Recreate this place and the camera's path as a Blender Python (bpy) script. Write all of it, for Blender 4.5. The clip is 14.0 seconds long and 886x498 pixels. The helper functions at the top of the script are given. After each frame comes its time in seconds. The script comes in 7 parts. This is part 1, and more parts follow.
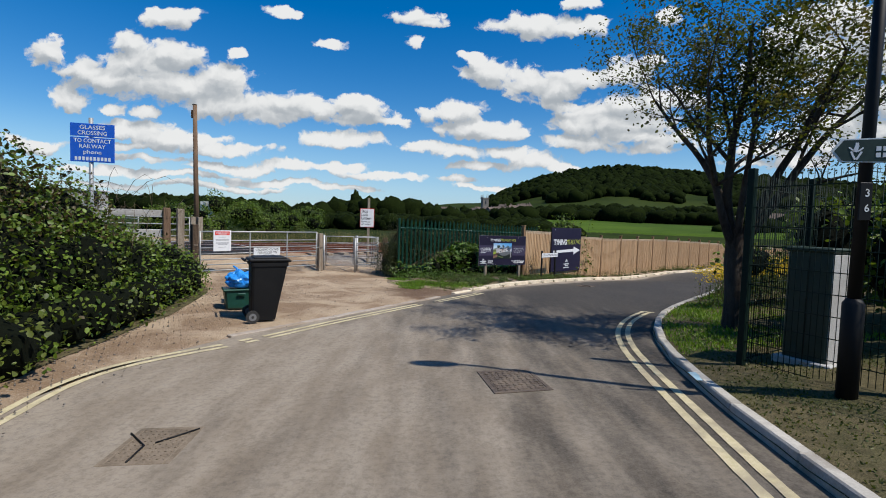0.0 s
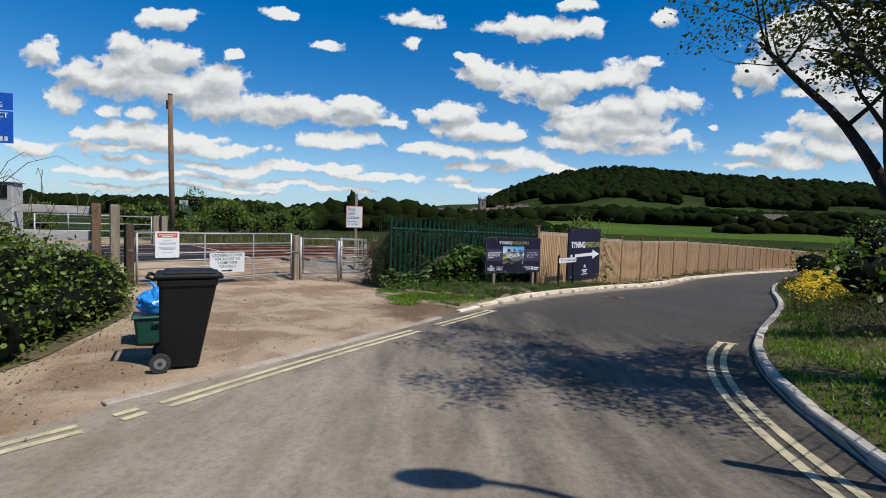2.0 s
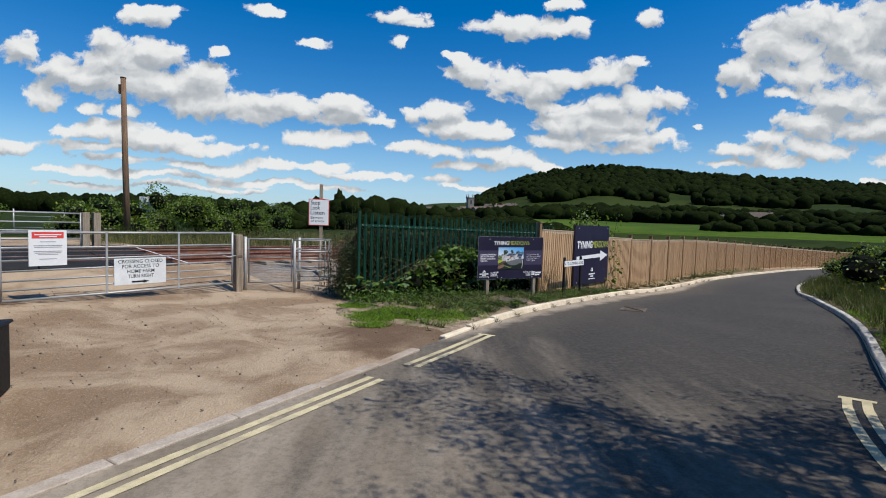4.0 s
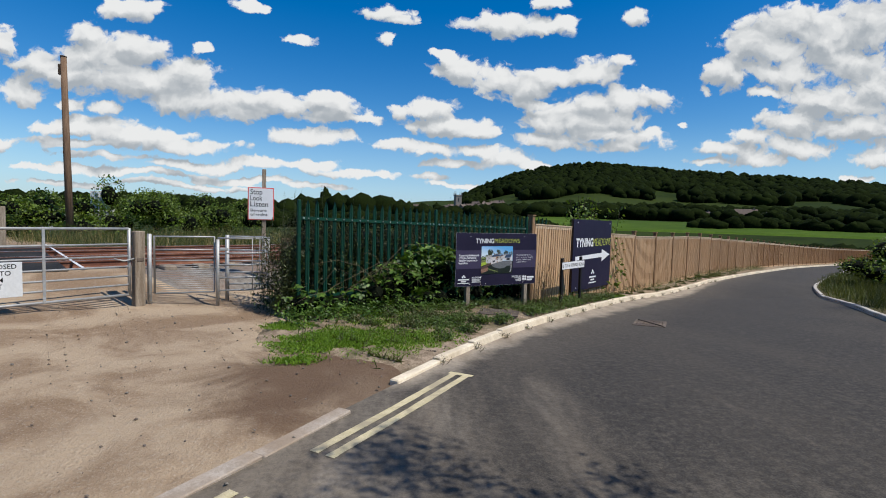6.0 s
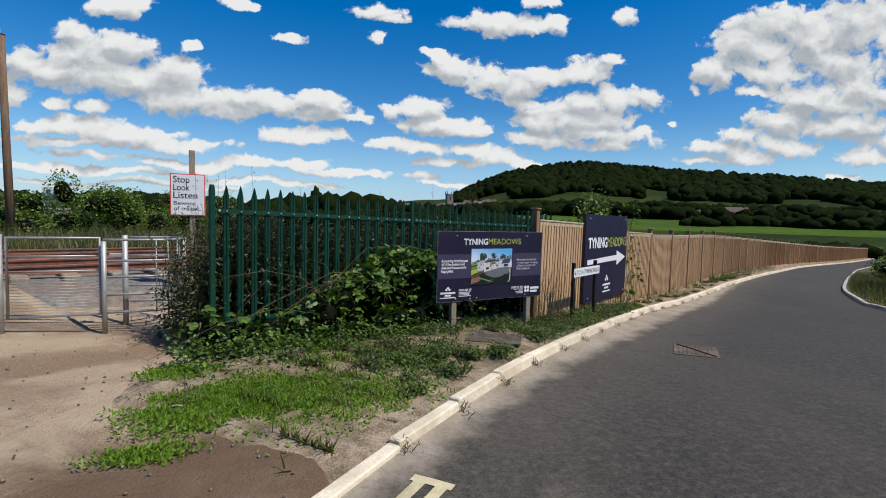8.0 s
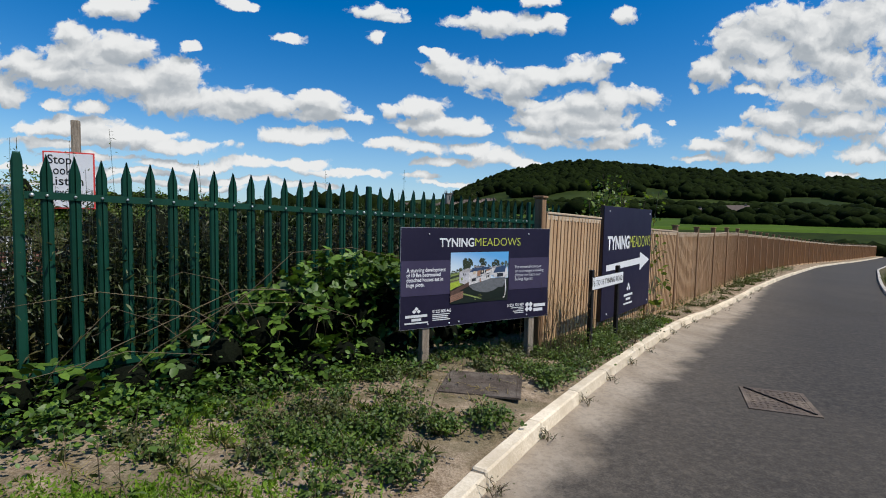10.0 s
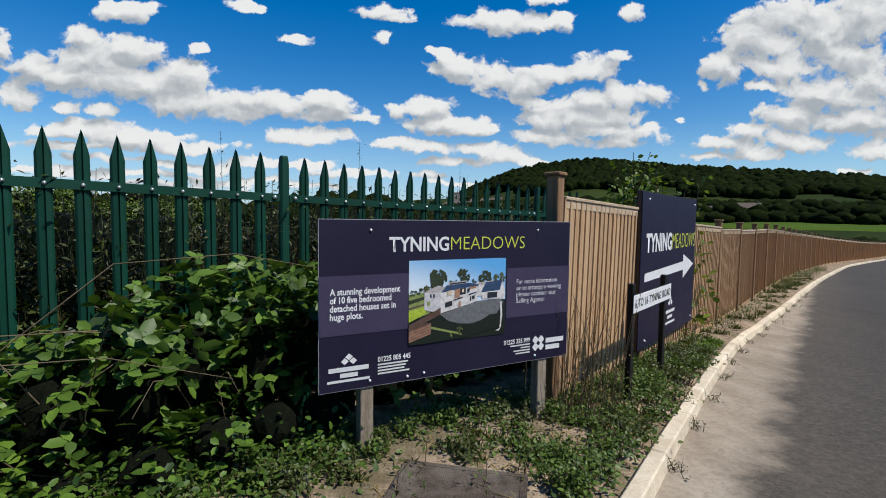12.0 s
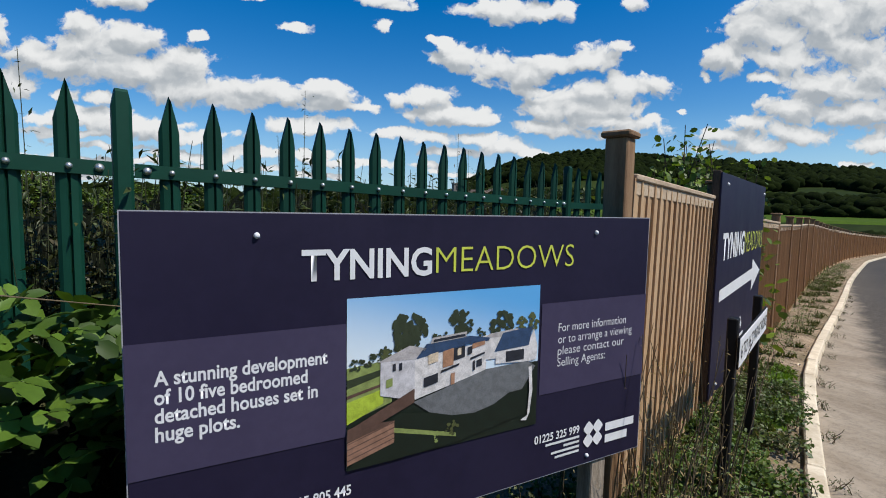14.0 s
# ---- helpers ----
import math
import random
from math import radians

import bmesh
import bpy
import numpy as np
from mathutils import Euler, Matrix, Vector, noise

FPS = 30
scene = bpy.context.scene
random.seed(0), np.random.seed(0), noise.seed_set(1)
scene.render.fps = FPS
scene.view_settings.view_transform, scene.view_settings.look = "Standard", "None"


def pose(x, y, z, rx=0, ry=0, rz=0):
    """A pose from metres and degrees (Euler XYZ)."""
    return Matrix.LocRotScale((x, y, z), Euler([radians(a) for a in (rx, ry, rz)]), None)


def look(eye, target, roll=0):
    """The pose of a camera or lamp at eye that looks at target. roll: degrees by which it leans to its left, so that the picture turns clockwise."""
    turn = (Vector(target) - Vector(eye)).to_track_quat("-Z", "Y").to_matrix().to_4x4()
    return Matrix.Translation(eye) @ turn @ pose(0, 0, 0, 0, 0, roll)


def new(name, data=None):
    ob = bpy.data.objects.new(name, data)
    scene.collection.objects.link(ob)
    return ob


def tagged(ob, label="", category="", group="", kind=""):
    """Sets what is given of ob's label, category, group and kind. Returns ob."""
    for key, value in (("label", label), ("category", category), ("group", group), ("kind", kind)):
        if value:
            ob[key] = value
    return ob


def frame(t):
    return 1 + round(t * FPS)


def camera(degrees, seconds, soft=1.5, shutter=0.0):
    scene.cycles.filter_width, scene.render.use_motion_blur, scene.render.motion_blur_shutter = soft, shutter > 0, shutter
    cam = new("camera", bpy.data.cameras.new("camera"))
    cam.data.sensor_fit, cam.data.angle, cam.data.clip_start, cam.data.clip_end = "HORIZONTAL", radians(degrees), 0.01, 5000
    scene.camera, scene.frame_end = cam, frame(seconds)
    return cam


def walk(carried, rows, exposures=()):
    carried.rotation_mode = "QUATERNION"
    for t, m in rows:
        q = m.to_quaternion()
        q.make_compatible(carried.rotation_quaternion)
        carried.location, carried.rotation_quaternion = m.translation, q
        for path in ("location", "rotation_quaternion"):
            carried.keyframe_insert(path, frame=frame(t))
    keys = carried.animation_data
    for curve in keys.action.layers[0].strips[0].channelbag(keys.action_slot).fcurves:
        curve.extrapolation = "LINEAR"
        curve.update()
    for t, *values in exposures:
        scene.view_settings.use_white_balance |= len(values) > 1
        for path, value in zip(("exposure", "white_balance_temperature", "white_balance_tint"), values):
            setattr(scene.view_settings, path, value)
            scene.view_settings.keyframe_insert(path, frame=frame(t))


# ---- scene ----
cam = camera(85.3, 14.0, soft=1.0)
METRES, EYE, TILT, LEAN, TURN = 15.6, 1.5, 0.3, 0.8, 0.0
ROWS = [
    (0.0, 0.0, 0.0, 0.0, 0.16, -3.39, -2.65),
    (0.5, -0.0046, 0.0404, -0.0021, 0.25, -3.36, -2.65),
    (1.0, -0.0065, 0.0842, -0.0045, 0.14, -3.28, -2.69),
    (1.5, -0.0069, 0.1238, -0.0044, -0.05, -3.23, -2.67),
    (2.0, -0.0067, 0.1668, -0.004, -0.2, -3.23, -2.6),
    (2.5, -0.0041, 0.2074, -0.0047, -0.53, -3.19, -2.59),
    (3.0, -0.0028, 0.2502, -0.0065, -0.82, -3.22, -2.55),
    (5.5, 0.0232, 0.4415, -0.0111, -2.79, -3.47, -2.35),
    (6.0, 0.031, 0.4784, -0.0137, -3.04, -3.51, -2.32),
    (6.5, 0.0367, 0.5134, -0.0147, -3.33, -3.51, -2.29),
    (7.0, 0.0416, 0.5508, -0.0146, -3.58, -3.53, -2.27),
    (7.5, 0.0482, 0.5853, -0.0152, -3.85, -3.55, -2.22),
    (8.0, 0.0522, 0.6216, -0.0177, -4.02, -3.59, -2.15),
    (10.5, 0.0924, 0.7872, -0.0226, -3.94, -3.65, -1.78),
    (11.0, 0.1003, 0.8196, -0.0227, -3.58, -3.65, -1.66),
    (11.5, 0.1092, 0.8494, -0.0245, -3.38, -3.72, -1.65),
    (12.0, 0.115, 0.8803, -0.0273, -3.19, -3.73, -1.58),
    (12.5, 0.1199, 0.9082, -0.0273, -3.05, -3.83, -1.60),
    (13.0, 0.1266, 0.9381, -0.0283, -3.01, -4.12, -1.66),
    (13.5, 0.1282, 0.9591, -0.0302, -3.00, -4.43, -1.78),
    (14.0, 0.1255, 0.9822, -0.0270, -3.19, -4.83, -1.94),
]
walk(cam, [(t, pose(0, 0, EYE, TILT, LEAN, TURN) @ pose(METRES * x, METRES * y, METRES * z, 90 + pitch, roll, yaw)) for t, x, y, z, yaw, pitch, roll in ROWS])

# ---- world, sun ----
SUN_DIR = Vector((0.492, -0.263, 0.829)).normalized()   # towards the sun


def nd(nt, kind, x=0, **kw):
    n = nt.nodes.new(kind)
    for k, v in kw.items():
        if k == "op":
            n.operation = v
        elif k == "data":
            n.data_type = v
        elif k == "blend":
            n.blend_type = v
    return n


def setin(nt, node, idx, v):
    if isinstance(v, bpy.types.NodeSocket):
        nt.links.new(v, node.inputs[idx])
    else:
        node.inputs[idx].default_value = v


def mth(nt, op, a, b=0.0, c=0.0, clamp=False):
    n = nd(nt, "ShaderNodeMath", op=op)
    n.use_clamp = clamp
    setin(nt, n, 0, a)
    setin(nt, n, 1, b)
    if op in ("MULTIPLY_ADD", "SMOOTH_MIN"):
        setin(nt, n, 2, c)
    return n.outputs[0]


def vmth(nt, op, a, b=(0, 0, 0), c=(0, 0, 0)):
    n = nd(nt, "ShaderNodeVectorMath", op=op)
    setin(nt, n, 0, a)
    setin(nt, n, 1, b)
    if op == "MULTIPLY_ADD":
        setin(nt, n, 2, c)
    return n.outputs["Value"] if op in ("LENGTH", "DOT_PRODUCT", "DISTANCE") else n.outputs[0]


def smooth(nt, v, lo, hi, a=0.0, b=1.0):
    n = nd(nt, "ShaderNodeMapRange")
    n.interpolation_type = "SMOOTHSTEP"
    for i, x in enumerate((v, lo, hi, a, b)):
        setin(nt, n, i, x)
    return n.outputs[0]


def mixc(nt, f, a, b, blend="MIX"):
    n = nd(nt, "ShaderNodeMix", data="RGBA")
    n.blend_type = blend
    setin(nt, n, 0, f)
    for i, v in ((6, a), (7, b)):
        setin(nt, n, i, v if isinstance(v, bpy.types.NodeSocket) else (*v[:3], 1))
    return n.outputs[2]


def noise_tex(nt, vec, scale, detail=4.0, rough=0.55, dist=0.0, color=False):
    n = nd(nt, "ShaderNodeTexNoise")
    setin(nt, n, "Vector", vec)
    n.inputs["Scale"].default_value = scale
    n.inputs["Detail"].default_value = detail
    n.inputs["Roughness"].default_value = rough
    n.inputs["Distortion"].default_value = dist
    return n.outputs["Color" if color else "Fac"]


# fair-weather cumulus: slope to the right and up of each puff, its half width and half height
PUFFS_WEST = [
    (-0.658, 0.350, 0.047, 0.023), (-0.638, 0.314, 0.116, 0.041), (-0.569, 0.322, 0.064, 0.034), (-0.458, 0.290, 0.081, 0.027), (-0.554, 0.263, 0.161, 0.038),
    (-0.680, 0.279, 0.116, 0.027), (-0.732, 0.293, 0.062, 0.019), (-0.458, 0.235, 0.120, 0.031), (-0.327, 0.229, 0.083, 0.028), (-0.261, 0.221, 0.067, 0.025),
    (-0.188, 0.218, 0.079, 0.029), (-0.194, 0.240, 0.051, 0.020), (-0.126, 0.203, 0.057, 0.011), (-0.780, 0.232, 0.047, 0.026), (-0.682, 0.209, 0.029, 0.015),
    (-0.624, 0.208, 0.026, 0.011), (-0.823, 0.321, 0.036, 0.036), (-0.349, 0.206, 0.066, 0.020),
]
PUFFS_STREAKS = [
    (-0.661, 0.172, 0.095, 0.020), (-0.556, 0.159, 0.130, 0.020), (-0.480, 0.140, 0.109, 0.014), (-0.238, 0.162, 0.096, 0.016), (-0.735, 0.164, 0.042, 0.013),
    (-0.673, 0.139, 0.149, 0.011), (-0.448, 0.102, 0.099, 0.011), (-0.609, 0.117, 0.096, 0.010), (-0.316, 0.112, 0.089, 0.011), (-0.227, 0.109, 0.090, 0.012),
    (-0.147, 0.095, 0.069, 0.009), (-0.695, 0.089, 0.117, 0.009), (-0.535, 0.083, 0.120, 0.008), (-0.349, 0.077, 0.123, 0.008), (-0.079, 0.091, 0.035, 0.009),
    (-0.481, 0.062, 0.154, 0.007), (-0.716, 0.060, 0.095, 0.007), (-0.193, 0.070, 0.080, 0.007), (-0.860, 0.132, 0.062, 0.019),
]
PUFFS_MIDDLE = [
    (-0.046, 0.218, 0.032, 0.018), (0.017, 0.230, 0.058, 0.023), (0.058, 0.199, 0.094, 0.025), (0.105, 0.187, 0.071, 0.021), (-0.034, 0.148, 0.064, 0.016),
    (0.036, 0.147, 0.070, 0.014), (0.118, 0.144, 0.083, 0.015), (0.177, 0.128, 0.072, 0.016), (0.237, 0.122, 0.054, 0.012), (0.083, 0.117, 0.083, 0.009),
    (0.020, 0.094, 0.047, 0.007), (0.072, 0.082, 0.059, 0.007), (0.078, 0.314, 0.060, 0.032), (0.043, 0.341, 0.029, 0.011), (0.161, 0.295, 0.065, 0.036),
    (0.220, 0.286, 0.065, 0.034), (0.278, 0.306, 0.060, 0.025), (0.350, 0.315, 0.072, 0.029), (0.410, 0.335, 0.030, 0.016), (0.245, 0.252, 0.072, 0.012),
]
PUFFS_HIGH = [
    (0.317, 0.238, 0.072, 0.021), (0.365, 0.252, 0.061, 0.026), (0.437, 0.260, 0.086, 0.026), (0.498, 0.269, 0.056, 0.021), (0.270, 0.213, 0.084, 0.017),
    (0.330, 0.215, 0.146, 0.035), (0.392, 0.188, 0.135, 0.023), (0.271, 0.178, 0.084, 0.017), (0.417, 0.163, 0.086, 0.015), (0.478, 0.191, 0.049, 0.009),
    (-0.568, 0.403, 0.063, 0.021), (-0.431, 0.340, 0.030, 0.010), (-0.344, 0.423, 0.049, 0.011), (-0.240, 0.357, 0.044, 0.012), (-0.078, 0.424, 0.057, 0.019),
    (-0.050, 0.411, 0.034, 0.013), (-0.068, 0.365, 0.019, 0.016), (0.169, 0.411, 0.088, 0.026), (0.251, 0.407, 0.065, 0.017), (0.298, 0.410, 0.033, 0.020),
    (0.261, 0.453, 0.030, 0.014), (0.447, 0.437, 0.034, 0.019), (0.551, 0.215, 0.012, 0.009),
]
PUFFS_EAST = [
    (0.776, 0.434, 0.089, 0.037), (0.716, 0.390, 0.101, 0.047), (0.643, 0.340, 0.063, 0.033), (0.854, 0.409, 0.142, 0.065), (0.954, 0.449, 0.117, 0.065),
    (0.770, 0.334, 0.089, 0.026), (0.734, 0.296, 0.038, 0.011), (0.935, 0.365, 0.091, 0.042), (0.602, 0.297, 0.015, 0.012), (0.864, 0.278, 0.117, 0.045),
    (0.979, 0.307, 0.092, 0.054), (0.790, 0.233, 0.077, 0.034), (0.715, 0.200, 0.077, 0.024), (0.653, 0.171, 0.076, 0.018), (0.920, 0.226, 0.118, 0.036),
    (0.819, 0.180, 0.117, 0.022), (0.719, 0.146, 0.077, 0.016), (0.618, 0.137, 0.050, 0.008), (1.003, 0.168, 0.073, 0.020), (0.954, 0.123, 0.046, 0.010),
    (1.128, 0.410, 0.147, 0.072), (1.133, 0.203, 0.121, 0.049),
]


def build_world():
    w = bpy.data.worlds.new("sky")
    scene.world = w
    w.use_nodes = True
    nt = w.node_tree
    nt.nodes.clear()
    sky = nd(nt, "ShaderNodeTexSky")
    sky.sky_type = "NISHITA"
    sky.sun_disc = False
    sky.sun_elevation = math.asin(SUN_DIR.z)
    sky.sun_rotation = math.atan2(SUN_DIR.x, SUN_DIR.y)
    sky.air_density, sky.dust_density, sky.ozone_density = 1.0, 0.35, 2.0
    hs = nd(nt, "ShaderNodeHueSaturation")
    hs.inputs["Hue"].default_value = 0.506
    hs.inputs["Saturation"].default_value = SKY_SAT
    hs.inputs["Value"].default_value = SKY_VAL
    nt.links.new(sky.outputs[0], hs.inputs["Color"])
    tc = nd(nt, "ShaderNodeTexCoord")
    sep = nd(nt, "ShaderNodeSeparateXYZ")
    nt.links.new(tc.outputs["Generated"], sep.inputs[0])
    x, y, z = sep.outputs
    ys = mth(nt, "MAXIMUM", mth(nt, "ABSOLUTE", y), 0.05)
    comb = nd(nt, "ShaderNodeCombineXYZ")
    setin(nt, comb, 0, mth(nt, "DIVIDE", x, ys))
    setin(nt, comb, 1, mth(nt, "DIVIDE", z, ys))
    p = comb.outputs[0]
    # heaped, billowing edges
    def warped(q):
        a = vmth(nt, "SUBTRACT", noise_tex(nt, q, 7.0, 6.0, 0.62, color=True), (0.5, 0.5, 0.5))
        return vmth(nt, "MULTIPLY_ADD", a, (0.115, 0.070, 0.0), q)

    def heaps(q):
        v = nd(nt, "ShaderNodeTexVoronoi")
        v.feature = "SMOOTH_F1"
        setin(nt, v, "Vector", vmth(nt, "MULTIPLY", q, (0.8, 1.25, 1.0)))
        v.inputs["Scale"].default_value = 26.0
        v.inputs["Detail"].default_value = 2.0
        v.inputs["Smoothness"].default_value = 0.6
        return mth(nt, "MULTIPLY", mth(nt, "SUBTRACT", 0.42, v.outputs["Distance"]), 0.75)

    def depth(q):
        best = None
        for puffs in (PUFFS_WEST, PUFFS_STREAKS, PUFFS_MIDDLE, PUFFS_HIGH, PUFFS_EAST):
            for u, v, a, b in puffs:
                d = vmth(nt, "LENGTH", vmth(nt, "MULTIPLY_ADD", q, (1 / a, 1 / b, 0), (-u / a, -v / b, 0)))
                best = d if best is None else mth(nt, "SMOOTH_MIN", best, d, 0.45)
        return mth(nt, "SUBTRACT", 1.30, best)
    # the rest of the sky carries the same scattered cloud
    slope = mth(nt, "DIVIDE", z, ys)
    other = mth(nt, "MULTIPLY", mth(nt, "SUBTRACT", noise_tex(nt, p, 3.0, 5.0, 0.6), 0.62), 6.0)
    front = smooth(nt, mth(nt, "SUBTRACT", y, mth(nt, "MULTIPLY", mth(nt, "ABSOLUTE", x), 0.85)), -0.05, 0.02)
    front = mth(nt, "MULTIPLY", front, smooth(nt, slope, 0.5, 0.62, 1.0, 0.0))
    wp = warped(p)
    above = vmth(nt, "ADD", wp, (0.008, 0.024, 0.0))
    d, up = depth(wp), depth(above)
    bumps = mth(nt, "SUBTRACT", heaps(wp), heaps(above))
    dens = mth(nt, "ADD", mth(nt, "MULTIPLY", mth(nt, "ADD", d, heaps(wp)), front), mth(nt, "MULTIPLY", other, mth(nt, "SUBTRACT", 1.0, front)))
    fine = mth(nt, "MULTIPLY", mth(nt, "SUBTRACT", noise_tex(nt, wp, 38.0, 6.0, 0.66), 0.5), 1.1)
    cover = smooth(nt, mth(nt, "ADD", dens, fine), -0.10, 0.26)
    cover = mth(nt, "MULTIPLY", cover, smooth(nt, z, -0.02, 0.03))
    # tops bright, undersides grey
    soft = mth(nt, "MULTIPLY", mth(nt, "SUBTRACT", noise_tex(nt, wp, 11.0, 5.0, 0.6), 0.5), 1.3)
    lit = smooth(nt, mth(nt, "ADD", mth(nt, "ADD", mth(nt, "SUBTRACT", d, up), mth(nt, "MULTIPLY", bumps, 0.9)), mth(nt, "ADD", soft, mth(nt, "MULTIPLY", fine, 0.35))), -0.62, 0.78)
    col = mixc(nt, lit, CLOUD_GREY, CLOUD_WHITE)
    # thin milky veil low down
    veil = mth(nt, "MULTIPLY", smooth(nt, slope, 0.02, 0.24, 1.0, 0.0), 0.55)
    skyc = mixc(nt, veil, hs.outputs[0], CLOUD_VEIL)
    out = mixc(nt, cover, skyc, col)
    bg = nd(nt, "ShaderNodeBackground")
    bg.inputs["Strength"].default_value = SKY_STRENGTH
    nt.links.new(out, bg.inputs["Color"])
    o = nd(nt, "ShaderNodeOutputWorld")
    nt.links.new(bg.outputs[0], o.inputs[0])


SKY_STRENGTH, SKY_SAT, SKY_VAL = 0.10, 1.54, 1.22
CLOUD_WHITE, CLOUD_GREY, CLOUD_VEIL = (8.2, 8.3, 8.3), (3.9, 4.3, 4.7), (2.8, 5.2, 8.4)
build_world()
sun = new("sun", bpy.data.lights.new("sun", "SUN"))
sun.data.energy, sun.data.angle, sun.data.color = 5.0, radians(0.53), (1.0, 0.96, 0.88)
sun.matrix_world = look(SUN_DIR * 50, (0, 0, 0))
scene.view_settings.exposure = 0.0

# ---- materials ----
MATS = {}


def surf(name, c1, c2, scale=6.0, rough=0.8, metal=0.0, bump=0.2, c3=None, scale3=0.7, amount3=0.5, rnd=0.0, island=0.0, stretch=(1, 1, 1), spec=0.5, local=False, fine=8.0):
    """A two-scale procedural surface: c1-c2 grain, c3 larger stains, rnd / island the variation from piece to piece."""
    m = bpy.data.materials.new(name)
    m.use_nodes = True
    nt = m.node_tree
    bs = nt.nodes["Principled BSDF"]
    tc = nd(nt, "ShaderNodeTexCoord")
    geo = nd(nt, "ShaderNodeNewGeometry")
    v = vmth(nt, "MULTIPLY", tc.outputs["Object"] if local else geo.outputs["Position"], stretch)
    info = nd(nt, "ShaderNodeObjectInfo")
    n1 = noise_tex(nt, v, scale, 5.0, 0.6)
    n2 = noise_tex(nt, v, scale * fine, 3.0, 0.65)
    g = mth(nt, "ADD", mth(nt, "MULTIPLY", n1, 0.55), mth(nt, "MULTIPLY", n2, 0.45))
    col = mixc(nt, smooth(nt, g, 0.36, 0.64), c1, c2)
    if c3:
        st = smooth(nt, noise_tex(nt, v, scale3, 5.0, 0.62, 0.3), 0.42, 0.66)
        col = mixc(nt, mth(nt, "MULTIPLY", st, amount3), col, c3)
    if rnd or island:
        r = info.outputs["Random"] if rnd else geo.outputs["Random Per Island"]
        k = mth(nt, "MULTIPLY_ADD", r, 2 * (rnd or island), 1 - (rnd or island))
        cc = nd(nt, "ShaderNodeCombineXYZ")
        for i in range(3):
            setin(nt, cc, i, k)
        col = mixc(nt, 1.0, col, cc.outputs[0], "MULTIPLY")
    nt.links.new(col, bs.inputs["Base Color"])
    setin(nt, bs, "Roughness", mth(nt, "MULTIPLY_ADD", n1, 0.25, rough - 0.12, clamp=True))
    bs.inputs["Metallic"].default_value = metal
    bs.inputs["Specular IOR Level"].default_value = spec
    if bump:
        b = nd(nt, "ShaderNodeBump")
        b.inputs["Strength"].default_value = bump
        b.inputs["Distance"].default_value = 0.02
        nt.links.new(g, b.inputs["Height"])
        nt.links.new(b.outputs[0], bs.inputs["Normal"])
    MATS[name] = m
    return m


def leafmat(name, c1, c2, c3=None, trans=0.35, rough=0.5, spec=0.4):
    """Leaves: colour varies from leaf to leaf, light passes through."""
    m = bpy.data.materials.new(name)
    m.use_nodes = True
    nt = m.node_tree
    bs = nt.nodes["Principled BSDF"]
    geo = nd(nt, "ShaderNodeNewGeometry")
    r = geo.outputs["Random Per Island"]
    col = mixc(nt, r, c1, c2)
    if c3:
        col = mixc(nt, smooth(nt, noise_tex(nt, geo.outputs["Position"], 1.4, 3.0), 0.5, 0.66, 0.0, 0.8), col, c3)
    vein = noise_tex(nt, geo.outputs["Position"], 60.0, 2.0)
    col = mixc(nt, mth(nt, "MULTIPLY", vein, 0.4), col, tuple(c * 0.6 for c in c1))
    nt.links.new(col, bs.inputs["Base Color"])
    bs.inputs["Roughness"].default_value = rough
    bs.inputs["Specular IOR Level"].default_value = spec
    t = nd(nt, "ShaderNodeBsdfTranslucent")
    nt.links.new(mixc(nt, 1.0, col, (1.0, 1.0, 0.55), "MULTIPLY"), t.inputs[0])
    mx = nd(nt, "ShaderNodeMixShader")
    mx.inputs[0].default_value = trans
    nt.links.new(bs.outputs[0], mx.inputs[1])
    nt.links.new(t.outputs[0], mx.inputs[2])
    nt.links.new(mx.outputs[0], nt.nodes["Material Output"].inputs[0])
    return m


def flat(name, c, rough=0.45, metal=0.0, spec=0.5, bump=0.0):
    return surf(name, tuple(x * 0.93 for x in c), tuple(min(1, x * 1.05) for x in c), 9.0, rough, metal, bump, spec=spec)


